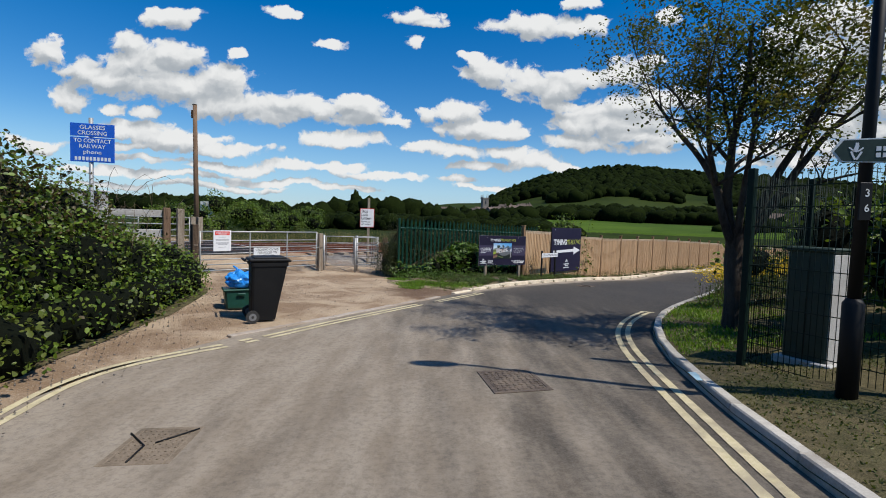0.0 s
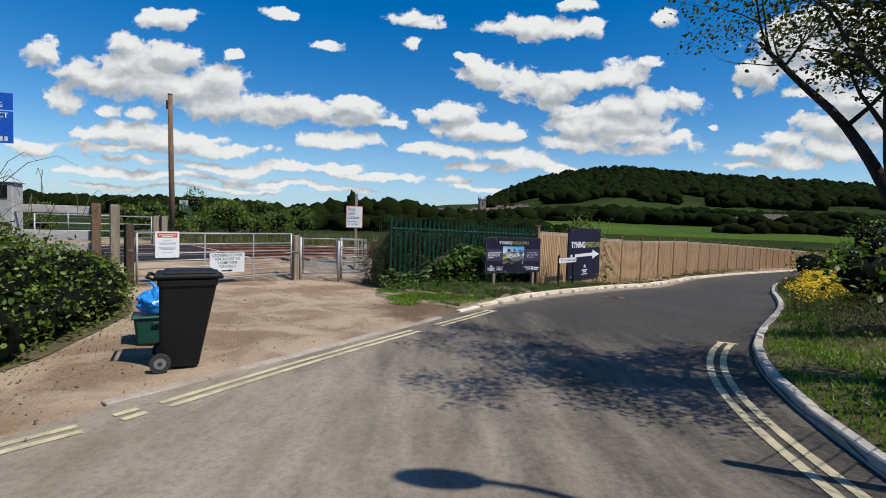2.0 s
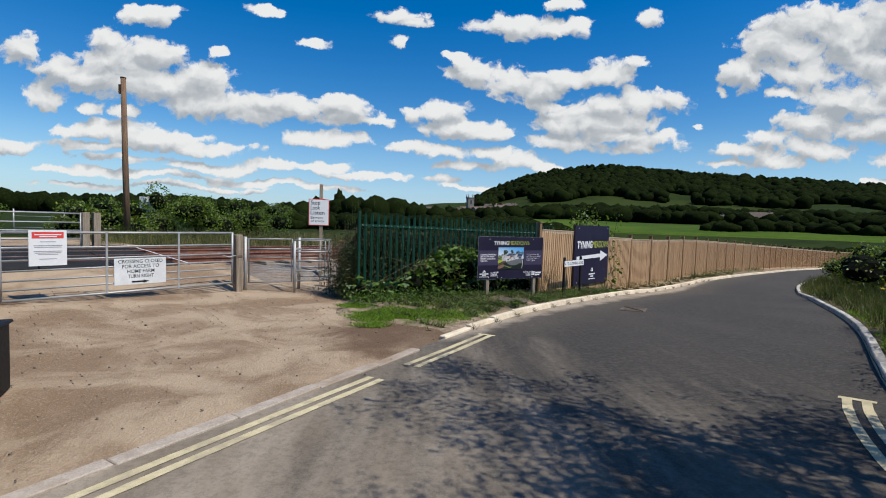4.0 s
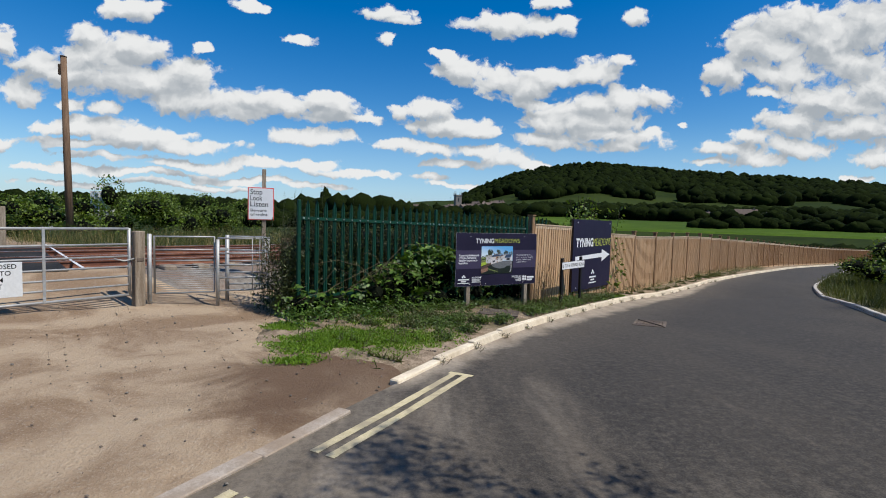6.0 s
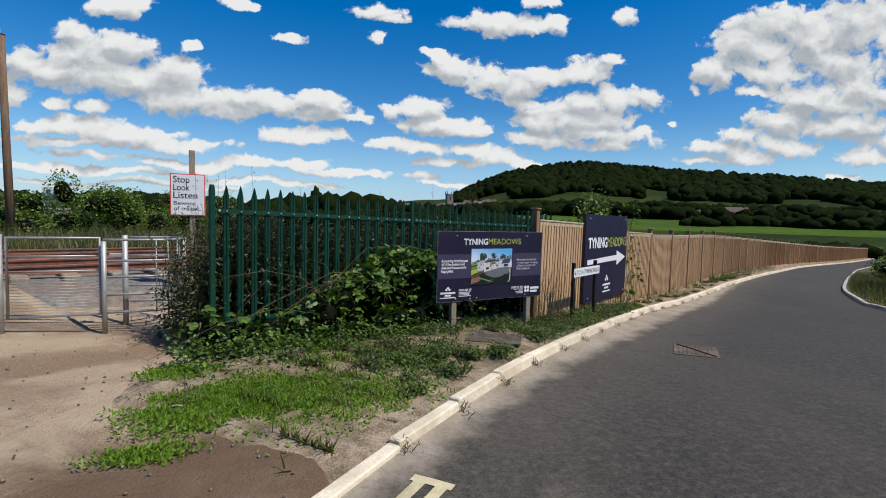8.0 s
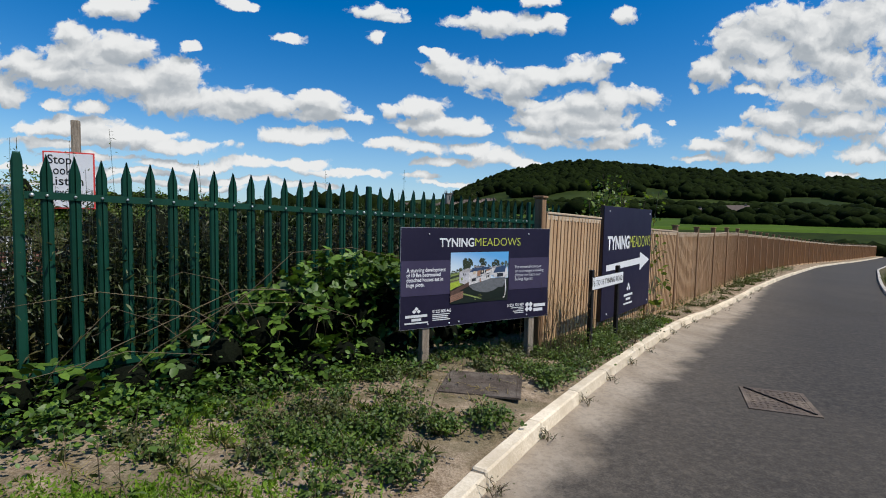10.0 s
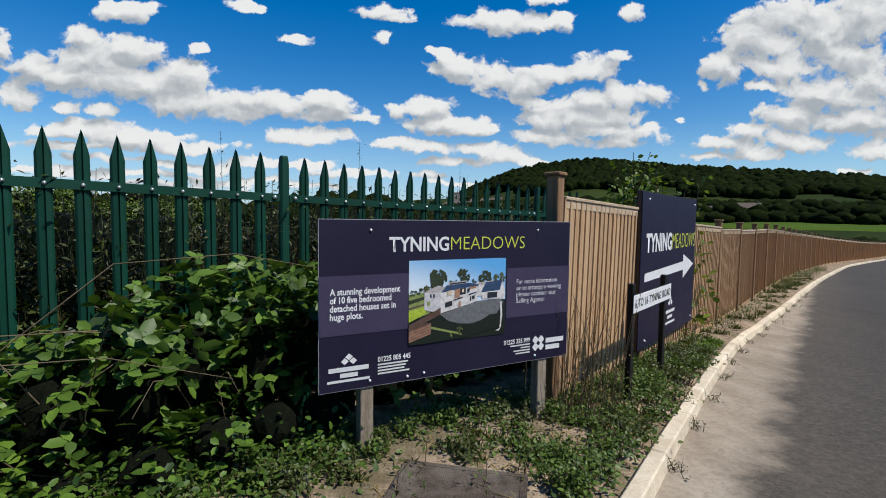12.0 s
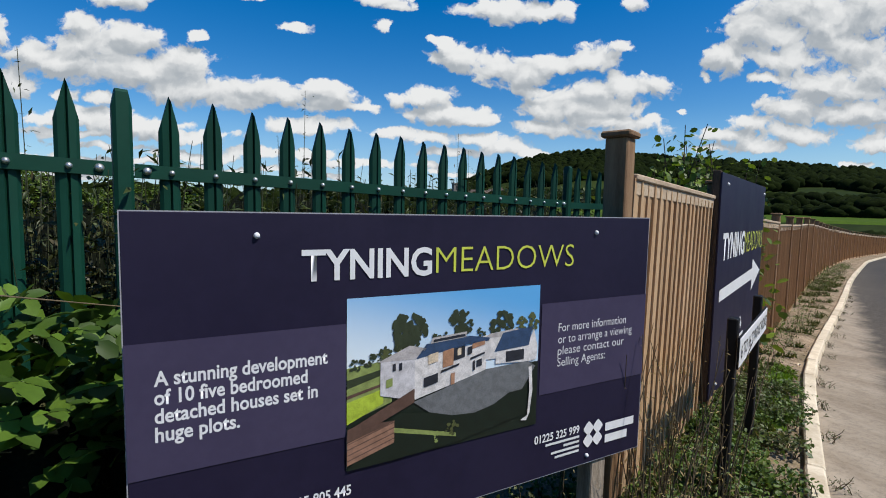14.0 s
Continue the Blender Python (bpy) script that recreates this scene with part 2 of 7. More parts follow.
def asphalt_material():
    m = bpy.data.materials.new("asphalt")
    m.use_nodes = True
    nt = m.node_tree
    bs = nt.nodes["Principled BSDF"]
    geo = nd(nt, "ShaderNodeNewGeometry")
    p = geo.outputs["Position"]
    stone = noise_tex(nt, p, 75.0, 3.0, 0.6)
    blot = noise_tex(nt, vmth(nt, "MULTIPLY", p, (1.0, 0.22, 1.0)), 0.9, 4.0, 0.55, 0.3)
    col = mixc(nt, smooth(nt, stone, 0.35, 0.68), (0.025, 0.0215, 0.018), (0.057, 0.050, 0.042))
    grit = noise_tex(nt, p, 17.0, 5.0, 0.85)
    col = mixc(nt, smooth(nt, grit, 0.50, 0.62, 0.0, 0.55), col, (0.098, 0.084, 0.067))
    col = mixc(nt, smooth(nt, grit, 0.36, 0.48, 0.65, 0.0), col, (0.013, 0.011, 0.0095))
    col = mixc(nt, smooth(nt, blot, 0.42, 0.75, 0.0, 0.30), col, (0.080, 0.066, 0.050))
    # dust dragged out of the gravel entrance, wiped along the wheel tracks
    d1 = vmth(nt, "LENGTH", vmth(nt, "MULTIPLY_ADD", p, (0.15, 0.085, 0), (0.36, -0.42, 0)))
    streak = noise_tex(nt, vmth(nt, "MULTIPLY", p, (2.2, 0.35, 1)), 1.2, 4.0, 0.6)
    dust = mth(nt, "MULTIPLY", smooth(nt, mth(nt, "ADD", d1, mth(nt, "MULTIPLY", mth(nt, "SUBTRACT", streak, 0.5), 1.1)), 0.10, 1.00, 1.0, 0.0), 0.82)
    # silt washed along the kerb beyond the entrance
    n = vmth(nt, "DOT_PRODUCT", p, (0.745, -0.667, 0))
    edge = mth(nt, "ADD", n, mth(nt, "MULTIPLY", mth(nt, "SUBTRACT", noise_tex(nt, p, 1.7, 5.0, 0.65), 0.5), 0.6))
    ahead = vmth(nt, "DOT_PRODUCT", p, (0, 1, 0))
    edge = mth(nt, "SUBTRACT", edge, smooth(nt, ahead, 12.0, 15.5, 0.40, 0.0))
    silt = mth(nt, "MULTIPLY", smooth(nt, edge, -8.32, -7.90, 1.0, 0.0), smooth(nt, ahead, 10.8, 12.6))
    film = mth(nt, "MULTIPLY", smooth(nt, edge, -8.2, -6.6, 0.12, 0.0), smooth(nt, ahead, 10.8, 14.0))
    silt = mth(nt, "MAXIMUM", silt, film)
    silt = mth(nt, "MULTIPLY", silt, 0.95)
    dirt = mixc(nt, smooth(nt, noise_tex(nt, vmth(nt, "MULTIPLY", p, (1.0, 0.3, 1.0)), 3.0, 5.0, 0.6), 0.25, 0.75), (0.245, 0.195, 0.14), (0.37, 0.31, 0.238))
    dirt = mixc(nt, smooth(nt, grit, 0.36, 0.56, 0.35, 0.0), dirt, (0.10, 0.08, 0.058))
    col = mixc(nt, mth(nt, "MAXIMUM", dust, silt), col, dirt)
    nt.links.new(col, bs.inputs["Base Color"])
    bs.inputs["Roughness"].default_value = 0.88
    bs.inputs["Specular IOR Level"].default_value = 0.3
    b = nd(nt, "ShaderNodeBump")
    b.inputs["Strength"].default_value = 0.25
    b.inputs["Distance"].default_value = 0.006
    nt.links.new(stone, b.inputs["Height"])
    nt.links.new(b.outputs[0], bs.inputs["Normal"])
    return m


def dirt_material():
    m = bpy.data.materials.new("dirt")
    m.use_nodes = True
    nt = m.node_tree
    bs = nt.nodes["Principled BSDF"]
    geo = nd(nt, "ShaderNodeNewGeometry")
    p = geo.outputs["Position"]
    a = noise_tex(nt, p, 0.9, 5.0, 0.62, 0.5)
    f = noise_tex(nt, p, 45.0, 4.0, 0.7)
    col = mixc(nt, smooth(nt, a, 0.38, 0.62), (0.23, 0.152, 0.092), (0.40, 0.30, 0.20))
    col = mixc(nt, smooth(nt, f, 0.5, 0.72, 0.0, 0.45), col, (0.46, 0.40, 0.32))
    col = mixc(nt, smooth(nt, f, 0.26, 0.42, 0.35, 0.0), col, (0.10, 0.07, 0.046))
    # damp, darker earth by the road edge near the kerb's start
    w = vmth(nt, "LENGTH", vmth(nt, "MULTIPLY_ADD", p, (0.55, 0.62, 0), (0.10, -7.6, 0)))
    col = mixc(nt, smooth(nt, mth(nt, "ADD", w, mth(nt, "MULTIPLY", mth(nt, "SUBTRACT", a, 0.5), 1.5)), 0.35, 1.0, 0.75, 0.0), col, (0.105, 0.062, 0.038))
    nt.links.new(col, bs.inputs["Base Color"])
    bs.inputs["Roughness"].default_value = 0.95
    bs.inputs["Specular IOR Level"].default_value = 0.2
    b = nd(nt, "ShaderNodeBump")
    b.inputs["Strength"].default_value = 0.8
    b.inputs["Distance"].default_value = 0.03
    nt.links.new(mth(nt, "ADD", f, mth(nt, "MULTIPLY", noise_tex(nt, p, 6.0, 4.0), 1.5)), b.inputs["Height"])
    nt.links.new(b.outputs[0], bs.inputs["Normal"])
    return m


M_ASPH = asphalt_material()
M_DIRT = dirt_material()
M_VERGE = surf("verge_soil", (0.15, 0.105, 0.066), (0.37, 0.285, 0.20), 7.0, 0.95, 0, 1.0, (0.085, 0.075, 0.034), 1.3, 0.75, spec=0.2)
M_TURF = surf("turf_soil", (0.060, 0.050, 0.024), (0.13, 0.105, 0.055), 9.0, 0.95, 0, 0.9, (0.045, 0.055, 0.016), 1.1, 0.6, spec=0.15)
M_LAND = surf("far_land", (0.012, 0.021, 0.004), (0.026, 0.040, 0.007), 0.02, 0.95, 0, 0.0, (0.036, 0.050, 0.010), 0.006, 0.7, spec=0.05)
M_FIELD = surf("pasture", (0.050, 0.090, 0.010), (0.072, 0.118, 0.014), 0.05, 0.95, 0, 0.0, (0.032, 0.060, 0.009), 0.012, 0.8, spec=0.05)
M_BALLAST = surf("ballast", (0.10, 0.085, 0.07), (0.25, 0.225, 0.195), 9.0, 0.95, 0, 1.0, (0.22, 0.13, 0.08), 0.5, 0.5, spec=0.2)
M_KERB = surf("kerb_stone", (0.56, 0.47, 0.34), (0.70, 0.61, 0.47), 6.0, 0.9, 0, 0.45, (0.42, 0.34, 0.24), 2.0, 0.6, rnd=0.10, spec=0.25)
M_KERB_GREY = surf("kerb_concrete", (0.40, 0.37, 0.32), (0.52, 0.48, 0.42), 8.0, 0.9, 0, 0.35, (0.24, 0.205, 0.16), 2.0, 0.6, rnd=0.10, spec=0.25)
M_EDGING = surf("edging_concrete", (0.30, 0.25, 0.20), (0.42, 0.36, 0.30), 8.0, 0.92, 0, 0.3, (0.25, 0.18, 0.12), 1.5, 0.7, spec=0.2)
M_YELLOW = surf("road_paint", (0.46, 0.39, 0.22), (0.58, 0.50, 0.32), 14.0, 0.8, 0, 0.3, (0.30, 0.25, 0.17), 3.5, 0.75, spec=0.3)
M_IRON = surf("cast_iron", (0.060, 0.044, 0.033), (0.13, 0.096, 0.072), 20.0, 0.85, 0.1, 0.4, (0.19, 0.145, 0.105), 3.0, 0.8)
M_DUSTY = surf("dusty_iron", (0.15, 0.115, 0.08), (0.23, 0.18, 0.13), 8.0, 0.9, 0, 0.4, (0.10, 0.078, 0.056), 3.0, 0.6, spec=0.2)
M_COVER = surf("stone_cover", (0.045, 0.034, 0.027), (0.115, 0.09, 0.072), 14.0, 0.9, 0, 0.9, (0.17, 0.145, 0.12), 5.0, 0.55, spec=0.2)
M_FENCE = surf("fence_timber", (0.35, 0.215, 0.112), (0.47, 0.305, 0.170), 5.0, 0.8, 0, 0.35, (0.48, 0.335, 0.20), 1.4, 0.55, rnd=0.11, stretch=(6, 6, 0.5), spec=0.25)
M_FENCE_I = surf("fence_timber_far", (0.35, 0.208, 0.102), (0.49, 0.315, 0.170), 5.0, 0.8, 0, 0.3, (0.47, 0.32, 0.185), 1.4, 0.5, island=0.09, stretch=(6, 6, 0.5), spec=0.25)
M_POSTWOOD = surf("fence_post_timber", (0.15, 0.082, 0.04), (0.225, 0.13, 0.066), 6.0, 0.8, 0, 0.3, (0.36, 0.24, 0.14), 1.5, 0.4, rnd=0.12, stretch=(6, 6, 0.5), spec=0.25)
M_CAP = surf("capping_timber", (0.36, 0.265, 0.175), (0.48, 0.37, 0.26), 6.0, 0.8, 0, 0.3, rnd=0.1, spec=0.25)
M_OLDWOOD = surf("weathered_timber", (0.20, 0.155, 0.11), (0.36, 0.30, 0.23), 6.0, 0.9, 0, 0.5, (0.12, 0.08, 0.05), 1.5, 0.5, stretch=(6, 6, 0.5), spec=0.2)
M_DARKWOOD = surf("creosoted_timber", (0.045, 0.03, 0.02), (0.11, 0.075, 0.05), 6.0, 0.9, 0, 0.5, stretch=(6, 6, 0.5), spec=0.2)
M_POLE = surf("pole_timber", (0.11, 0.065, 0.04), (0.21, 0.135, 0.085), 3.0, 0.9, 0, 0.4, stretch=(6, 6, 0.4), spec=0.2)
M_PALEWOOD = surf("pale_planks", (0.50, 0.45, 0.39), (0.66, 0.61, 0.55), 4.0, 0.85, 0, 0.3, (0.32, 0.27, 0.22), 1.2, 0.5, stretch=(1, 1, 5), spec=0.25)
M_PALI = surf("palisade_green", (0.003, 0.036, 0.021), (0.004, 0.046, 0.028), 1.2, 0.55, 0, 0.03, (0.008, 0.034, 0.023), 2.0, 0.4, spec=0.2)
M_GALV = surf("galvanised", (0.33, 0.33, 0.32), (0.46, 0.46, 0.45), 14.0, 0.55, 0.5, 0.08, (0.30, 0.29, 0.27), 3.0, 0.6)
M_BOLT = surf("bolt_steel", (0.45, 0.45, 0.44), (0.6, 0.6, 0.58), 30.0, 0.35, 0.8, 0.0)
M_NAVY = surf("navy_print", (0.010, 0.0075, 0.024), (0.013, 0.010, 0.030), 3.0, 0.55, 0, 0.03, (0.017, 0.013, 0.034), 1.0, 0.4, spec=0.25)
M_BAND = surf("mauve_print", (0.044, 0.036, 0.072), (0.050, 0.041, 0.080), 3.0, 0.55, 0, 0.0, spec=0.25)
M_WHITE = surf("white_print", (0.66, 0.66, 0.66), (0.72, 0.72, 0.72), 8.0, 0.45, 0, 0.0)
M_LIME = flat("lime_print", (0.52, 0.56, 0.07), 0.45)
M_BLACK = flat("black_paint", (0.005, 0.005, 0.0055), 0.55, spec=0.25)
M_RED = flat("red_print", (0.62, 0.05, 0.04), 0.5)
M_BLUE = flat("blue_sign", (0.012, 0.10, 0.52), 0.4)
M_BLUEMARK = surf("spray_paint", (0.16, 0.36, 0.48), (0.34, 0.44, 0.48), 14.0, 0.8, 0, 0.1)
M_GREYTXT = flat("grey_print", (0.30, 0.30, 0.32), 0.5)
M_SIGNGREY = surf("grey_sign_face", (0.60, 0.61, 0.61), (0.70, 0.71, 0.71), 5.0, 0.5, 0, 0.0, (0.50, 0.50, 0.47), 3.0, 0.4)
M_BIN = surf("bin_plastic", (0.0025, 0.0025, 0.0028), (0.0045, 0.0045, 0.005), 20.0, 0.62, 0, 0.05, (0.012, 0.011, 0.010), 2.0, 0.3, spec=0.3)
M_RUBBER = surf("rubber", (0.018, 0.018, 0.018), (0.035, 0.033, 0.03), 20.0, 0.8, 0, 0.1)
M_HUB = flat("grey_hub", (0.16, 0.16, 0.16), 0.6)
M_BOXGREEN = surf("green_plastic", (0.006, 0.045, 0.03), (0.010, 0.065, 0.045), 9.0, 0.45, 0, 0.05)
M_BAG = surf("blue_plastic", (0.015, 0.19, 0.62), (0.03, 0.30, 0.78), 9.0, 0.28, 0, 0.35, spec=0.6)
M_MESHGREEN = surf("mesh_fence_green", (0.0025, 0.010, 0.007), (0.004, 0.015, 0.010), 9.0, 0.6, 0, 0.0, spec=0.15)
M_CABINET = surf("cabinet_green", (0.008, 0.022, 0.012), (0.012, 0.030, 0.017), 6.0, 0.5, 0, 0.05, (0.03, 0.045, 0.035), 1.5, 0.4)
M_CONC = surf("pale_concrete", (0.34, 0.33, 0.31), (0.46, 0.45, 0.43), 8.0, 0.9, 0, 0.3, (0.3, 0.28, 0.25), 2.0, 0.5)
M_RAIL = surf("rusty_rail", (0.11, 0.040, 0.022), (0.20, 0.075, 0.042), 12.0, 0.8, 0.2, 0.2, (0.35, 0.17, 0.10), 2.0, 0.5)
M_RAILTOP = flat("rail_head", (0.5, 0.49, 0.48), 0.3, 0.9)
M_DECK = surf("rubber_deck", (0.010, 0.010, 0.010), (0.022, 0.021, 0.020), 10.0, 0.9, 0, 0.2, (0.05, 0.045, 0.04), 1.0, 0.4, spec=0.15)
M_BARK = surf("bark", (0.022, 0.016, 0.012), (0.065, 0.050, 0.040), 9.0, 0.95, 0, 1.0, (0.10, 0.085, 0.07), 2.0, 0.5, stretch=(3, 3, 0.6), spec=0.2)
M_STEM = surf("bramble_stem", (0.07, 0.05, 0.025), (0.15, 0.11, 0.06), 12.0, 0.8, 0, 0.2, island=0.3)
M_STONE = surf("church_stone", (0.16, 0.14, 0.12), (0.24, 0.21, 0.18), 0.5, 0.9, 0, 0.0)
M_ROOF = surf("far_roof", (0.09, 0.065, 0.05), (0.15, 0.11, 0.09), 0.6, 0.9, 0, 0.0, rnd=0.25)
M_RENDERW = surf("far_render", (0.45, 0.42, 0.37), (0.60, 0.57, 0.52), 0.4, 0.9, 0, 0.0, rnd=0.3)
M_PANE = flat("dark_glass", (0.03, 0.035, 0.04), 0.1)
# near-black base colour: the deep shade inside foliage, put into the colour
M_SHADECORE = surf("inner_shade", (0.002, 0.003, 0.001), (0.005, 0.007, 0.003), 6.0, 0.95, 0, 0.8, spec=0.1)

L_BRAMBLE = leafmat("bramble_leaf", (0.022, 0.052, 0.008), (0.15, 0.26, 0.030), (0.045, 0.095, 0.012), 0.24)
L_HEDGE = leafmat("hedge_leaf", (0.030, 0.062, 0.008), (0.22, 0.32, 0.036), (0.13, 0.14, 0.028), 0.34)
L_HEDGE_DRY = leafmat("hedge_leaf_old", (0.045, 0.036, 0.012), (0.13, 0.095, 0.034), None, 0.3)
L_WEED = leafmat("weed_leaf", (0.045, 0.085, 0.014), (0.145, 0.22, 0.036), (0.085, 0.080, 0.032), 0.3)
M_GREENSTEM = surf("green_stem", (0.020, 0.030, 0.010), (0.055, 0.060, 0.022), 12.0, 0.8, 0, 0.2, island=0.3)
L_NETTLE = leafmat("nettle_leaf", (0.020, 0.032, 0.008), (0.085, 0.115, 0.024), (0.075, 0.056, 0.020), 0.22)
L_GRASS = leafmat("grass_blade", (0.11, 0.21, 0.014), (0.22, 0.35, 0.028), None, 0.4)
L_DRYGRASS = leafmat("dry_grass", (0.26, 0.20, 0.075), (0.42, 0.33, 0.14), None, 0.4)
L_MIXGRASS = leafmat("rough_grass", (0.045, 0.066, 0.012), (0.135, 0.145, 0.034), None, 0.4)
L_TREE = leafmat("tree_leaf", (0.035, 0.050, 0.009), (0.14, 0.155, 0.026), (0.15, 0.105, 0.026), 0.5)
L_FLOWER = leafmat("ragwort_petal", (0.68, 0.45, 0.006), (0.82, 0.58, 0.010), None, 0.3)
# very dark greens: the cloud shade over the hills is painted in
L_WOOD = leafmat("cloud_shaded_wood", (0.004, 0.0072, 0.002), (0.012, 0.019, 0.004), (0.020, 0.029, 0.006), 0.0, 0.95, 0.02)

# ---- building helpers ----


def ground_z(x, y):
    """Height of the road and trodden ground near the walk."""
    yc = min(max(y, -2), 22)
    xc = min(max(x, -7), 3 + 0.42 * max(yc, 0))
    z = -0.02665 + 0.06853 * xc - 0.02078 * yc + 0.00465 * xc * xc - 0.0066 * xc * yc - 0.00006 * yc * yc
    s = (x - 2.93) * 0.686 + (y - 17.49) * 0.728
    return z - 0.004 * min(12, max(0, y - 22)) - float(np.interp(s, (6, 13, 22.7, 35, 60, 110, 160), (0, 0.09, 0.34, 0.73, 1.6, 3.0, 4.0)))


def done(bm, name, shade=False):
    me = bpy.data.meshes.new(name)
    bm.normal_update()
    bm.to_mesh(me)
    bm.free()
    if shade:
        for p in me.polygons:
            p.use_smooth = True
    return me


def obj(name, bm, material, shade=False):
    me = bm if isinstance(bm, bpy.types.Mesh) else done(bm, name, shade)
    if material and not me.materials:
        me.materials.append(material)
    return new(name, me)


def part(name, bm, material, parent, label="", m=None, shade=False):
    ob = obj(name, bm, material, shade)
    ob.parent = parent
    if m is not None:
        ob.matrix_basis = m
    return tagged(ob, label)


def thing(name, m, label, category, group="", kind=""):
    ob = new(name)
    ob.empty_display_size = 0.1
    ob.matrix_basis = m
    return tagged(ob, label, category, group, kind)


def box(bm, c, s, m=None, bevel=0.0):
    """A box of size s about c, optionally turned by m and with chamfered edges."""
    r = bmesh.ops.create_cube(bm, size=1.0)
    vs = r["verts"]
    bmesh.ops.scale(bm, vec=s, verts=vs)
    bmesh.ops.translate(bm, vec=c, verts=vs)
    if bevel:
        es = list({e for v in vs for e in v.link_edges})
        vs = list({v for f in bmesh.ops.bevel(bm, geom=es, offset=bevel, segments=1, affect="EDGES")["faces"] for v in f.verts} | {v for v in vs if v.is_valid})
    if m is not None:
        bmesh.ops.transform(bm, matrix=m, verts=[v for v in vs if v.is_valid])
    return vs


def newbox(c, s, bevel=0.0, m=None):
    bm = bmesh.new()
    box(bm, c, s, m, bevel)
    return bm


def tube(bm, pts, r, n=8, caps=True, r2=None):
    """A round bar along pts; the radius runs from r to r2, or is given point by point."""
    pts = [Vector(p) for p in pts]
    k = len(pts)
    rs = r if isinstance(r, (list, tuple)) else [r + ((r2 if r2 is not None else r) - r) * i / max(1, k - 1) for i in range(k)]
    rings = []
    ref = Vector((0.13, 0.97, 0.21)).normalized()
    for i, p in enumerate(pts):
        d = (pts[min(i + 1, k - 1)] - pts[max(i - 1, 0)]).normalized()
        if abs(d.dot(ref)) > 0.95:
            ref = Vector((0.9, 0.1, 0.4)).normalized()
        a = d.cross(ref).normalized()
        b = d.cross(a)
        rings.append([bm.verts.new(p + rs[i] * (math.cos(2 * math.pi * j / n) * a + math.sin(2 * math.pi * j / n) * b)) for j in range(n)])
    for q, w in zip(rings, rings[1:]):
        for j in range(n):
            f = bm.faces.new((q[j], w[j], w[(j + 1) % n], q[(j + 1) % n]))
            f.smooth = True
    if caps:
        bm.faces.new(rings[0])
        bm.faces.new(rings[-1][::-1])


def newtube(pts, r, n=8, r2=None):
    bm = bmesh.new()
    tube(bm, pts, r, n, True, r2)
    return bm


def resample(pts, n):
    p = np.array(pts, float)
    s = np.r_[0, np.cumsum(np.hypot(*np.diff(p[:, :2], axis=0).T))]
    t = np.linspace(0, s[-1], n)
    return np.c_[tuple(np.interp(t, s, p[:, i]) for i in range(p.shape[1]))]


def rounded(pts, n=850, w=9):
    """The polyline with its corners eased."""
    q = resample(pts, n)
    for _ in range(2):
        pad = np.r_[np.repeat(q[:1], w, 0), q, np.repeat(q[-1:], w, 0)]
        q = np.stack([pad[i:i + len(q)] for i in range(2 * w + 1)]).mean(0)
    q[0], q[-1] = pts[0], pts[-1]
    return q


def along(pts, step):
    """Points and headings every step metres."""
    p = np.array(pts, float)
    s = np.r_[0, np.cumsum(np.hypot(*np.diff(p, axis=0).T))]
    t = np.arange(0, s[-1], step)
    q = np.c_[np.interp(t, s, p[:, 0]), np.interp(t, s, p[:, 1])]
    return q


def loft(name, a, b, n, m, z, material, label="", category="", kind="structure"):
    """A ground sheet between two edge lines, n points long and m across; z(x, y, i, j) its height."""
    A, B = resample(a, n), resample(b, n)
    vs, fs = [], []
    for i in range(n):
        for j in range(m):
            x, y = A[i] + (B[i] - A[i]) * j / (m - 1)
            vs.append((x, y, z(x, y, i / (n - 1), j / (m - 1))))
    for i in range(n - 1):
        for j in range(m - 1):
            k = i * m + j
            fs.append((k, k + m, k + m + 1, k + 1))
    me = bpy.data.meshes.new(name)
    me.from_pydata(vs, [], fs)
    if sum(p.normal.z for p in me.polygons) < 0:
        me.flip_normals()
    for p in me.polygons:
        p.use_smooth = True
    return tagged(obj(name, me, material), label, category, "", kind)


def scatter(name, verts, faces, pos, rot, size, material):
    """One mesh of many copies of a small shape: pos (N,3), rot (N,3,3), size (N,) or (N,3)."""
    tv = np.array(verts, float)
    n, k = len(pos), len(tv)
    size = np.asarray(size, float)
    sv = tv[None] * (size[:, None, None] if size.ndim == 1 else size[:, None, :])
    v = np.einsum("nij,nkj->nki", rot, sv) + np.asarray(pos)[:, None]
    me = bpy.data.meshes.new(name)
    fl = [np.array(f) for f in faces]
    ln = np.array([len(f) for f in fl])
    idx = np.concatenate(fl)
    allidx = (idx[None] + (np.arange(n) * k)[:, None]).ravel()
    lens = np.tile(ln, n)
    me.vertices.add(n * k)
    me.vertices.foreach_set("co", v.ravel())
    me.loops.add(len(allidx))
    me.loops.foreach_set("vertex_index", allidx.astype(np.int32))
    me.polygons.add(len(lens))
    me.polygons.foreach_set("loop_start", np.r_[0, np.cumsum(lens)[:-1]].astype(np.int32))
    me.update(calc_edges=True)
    me.validate()
    me.materials.append(material)
    return me


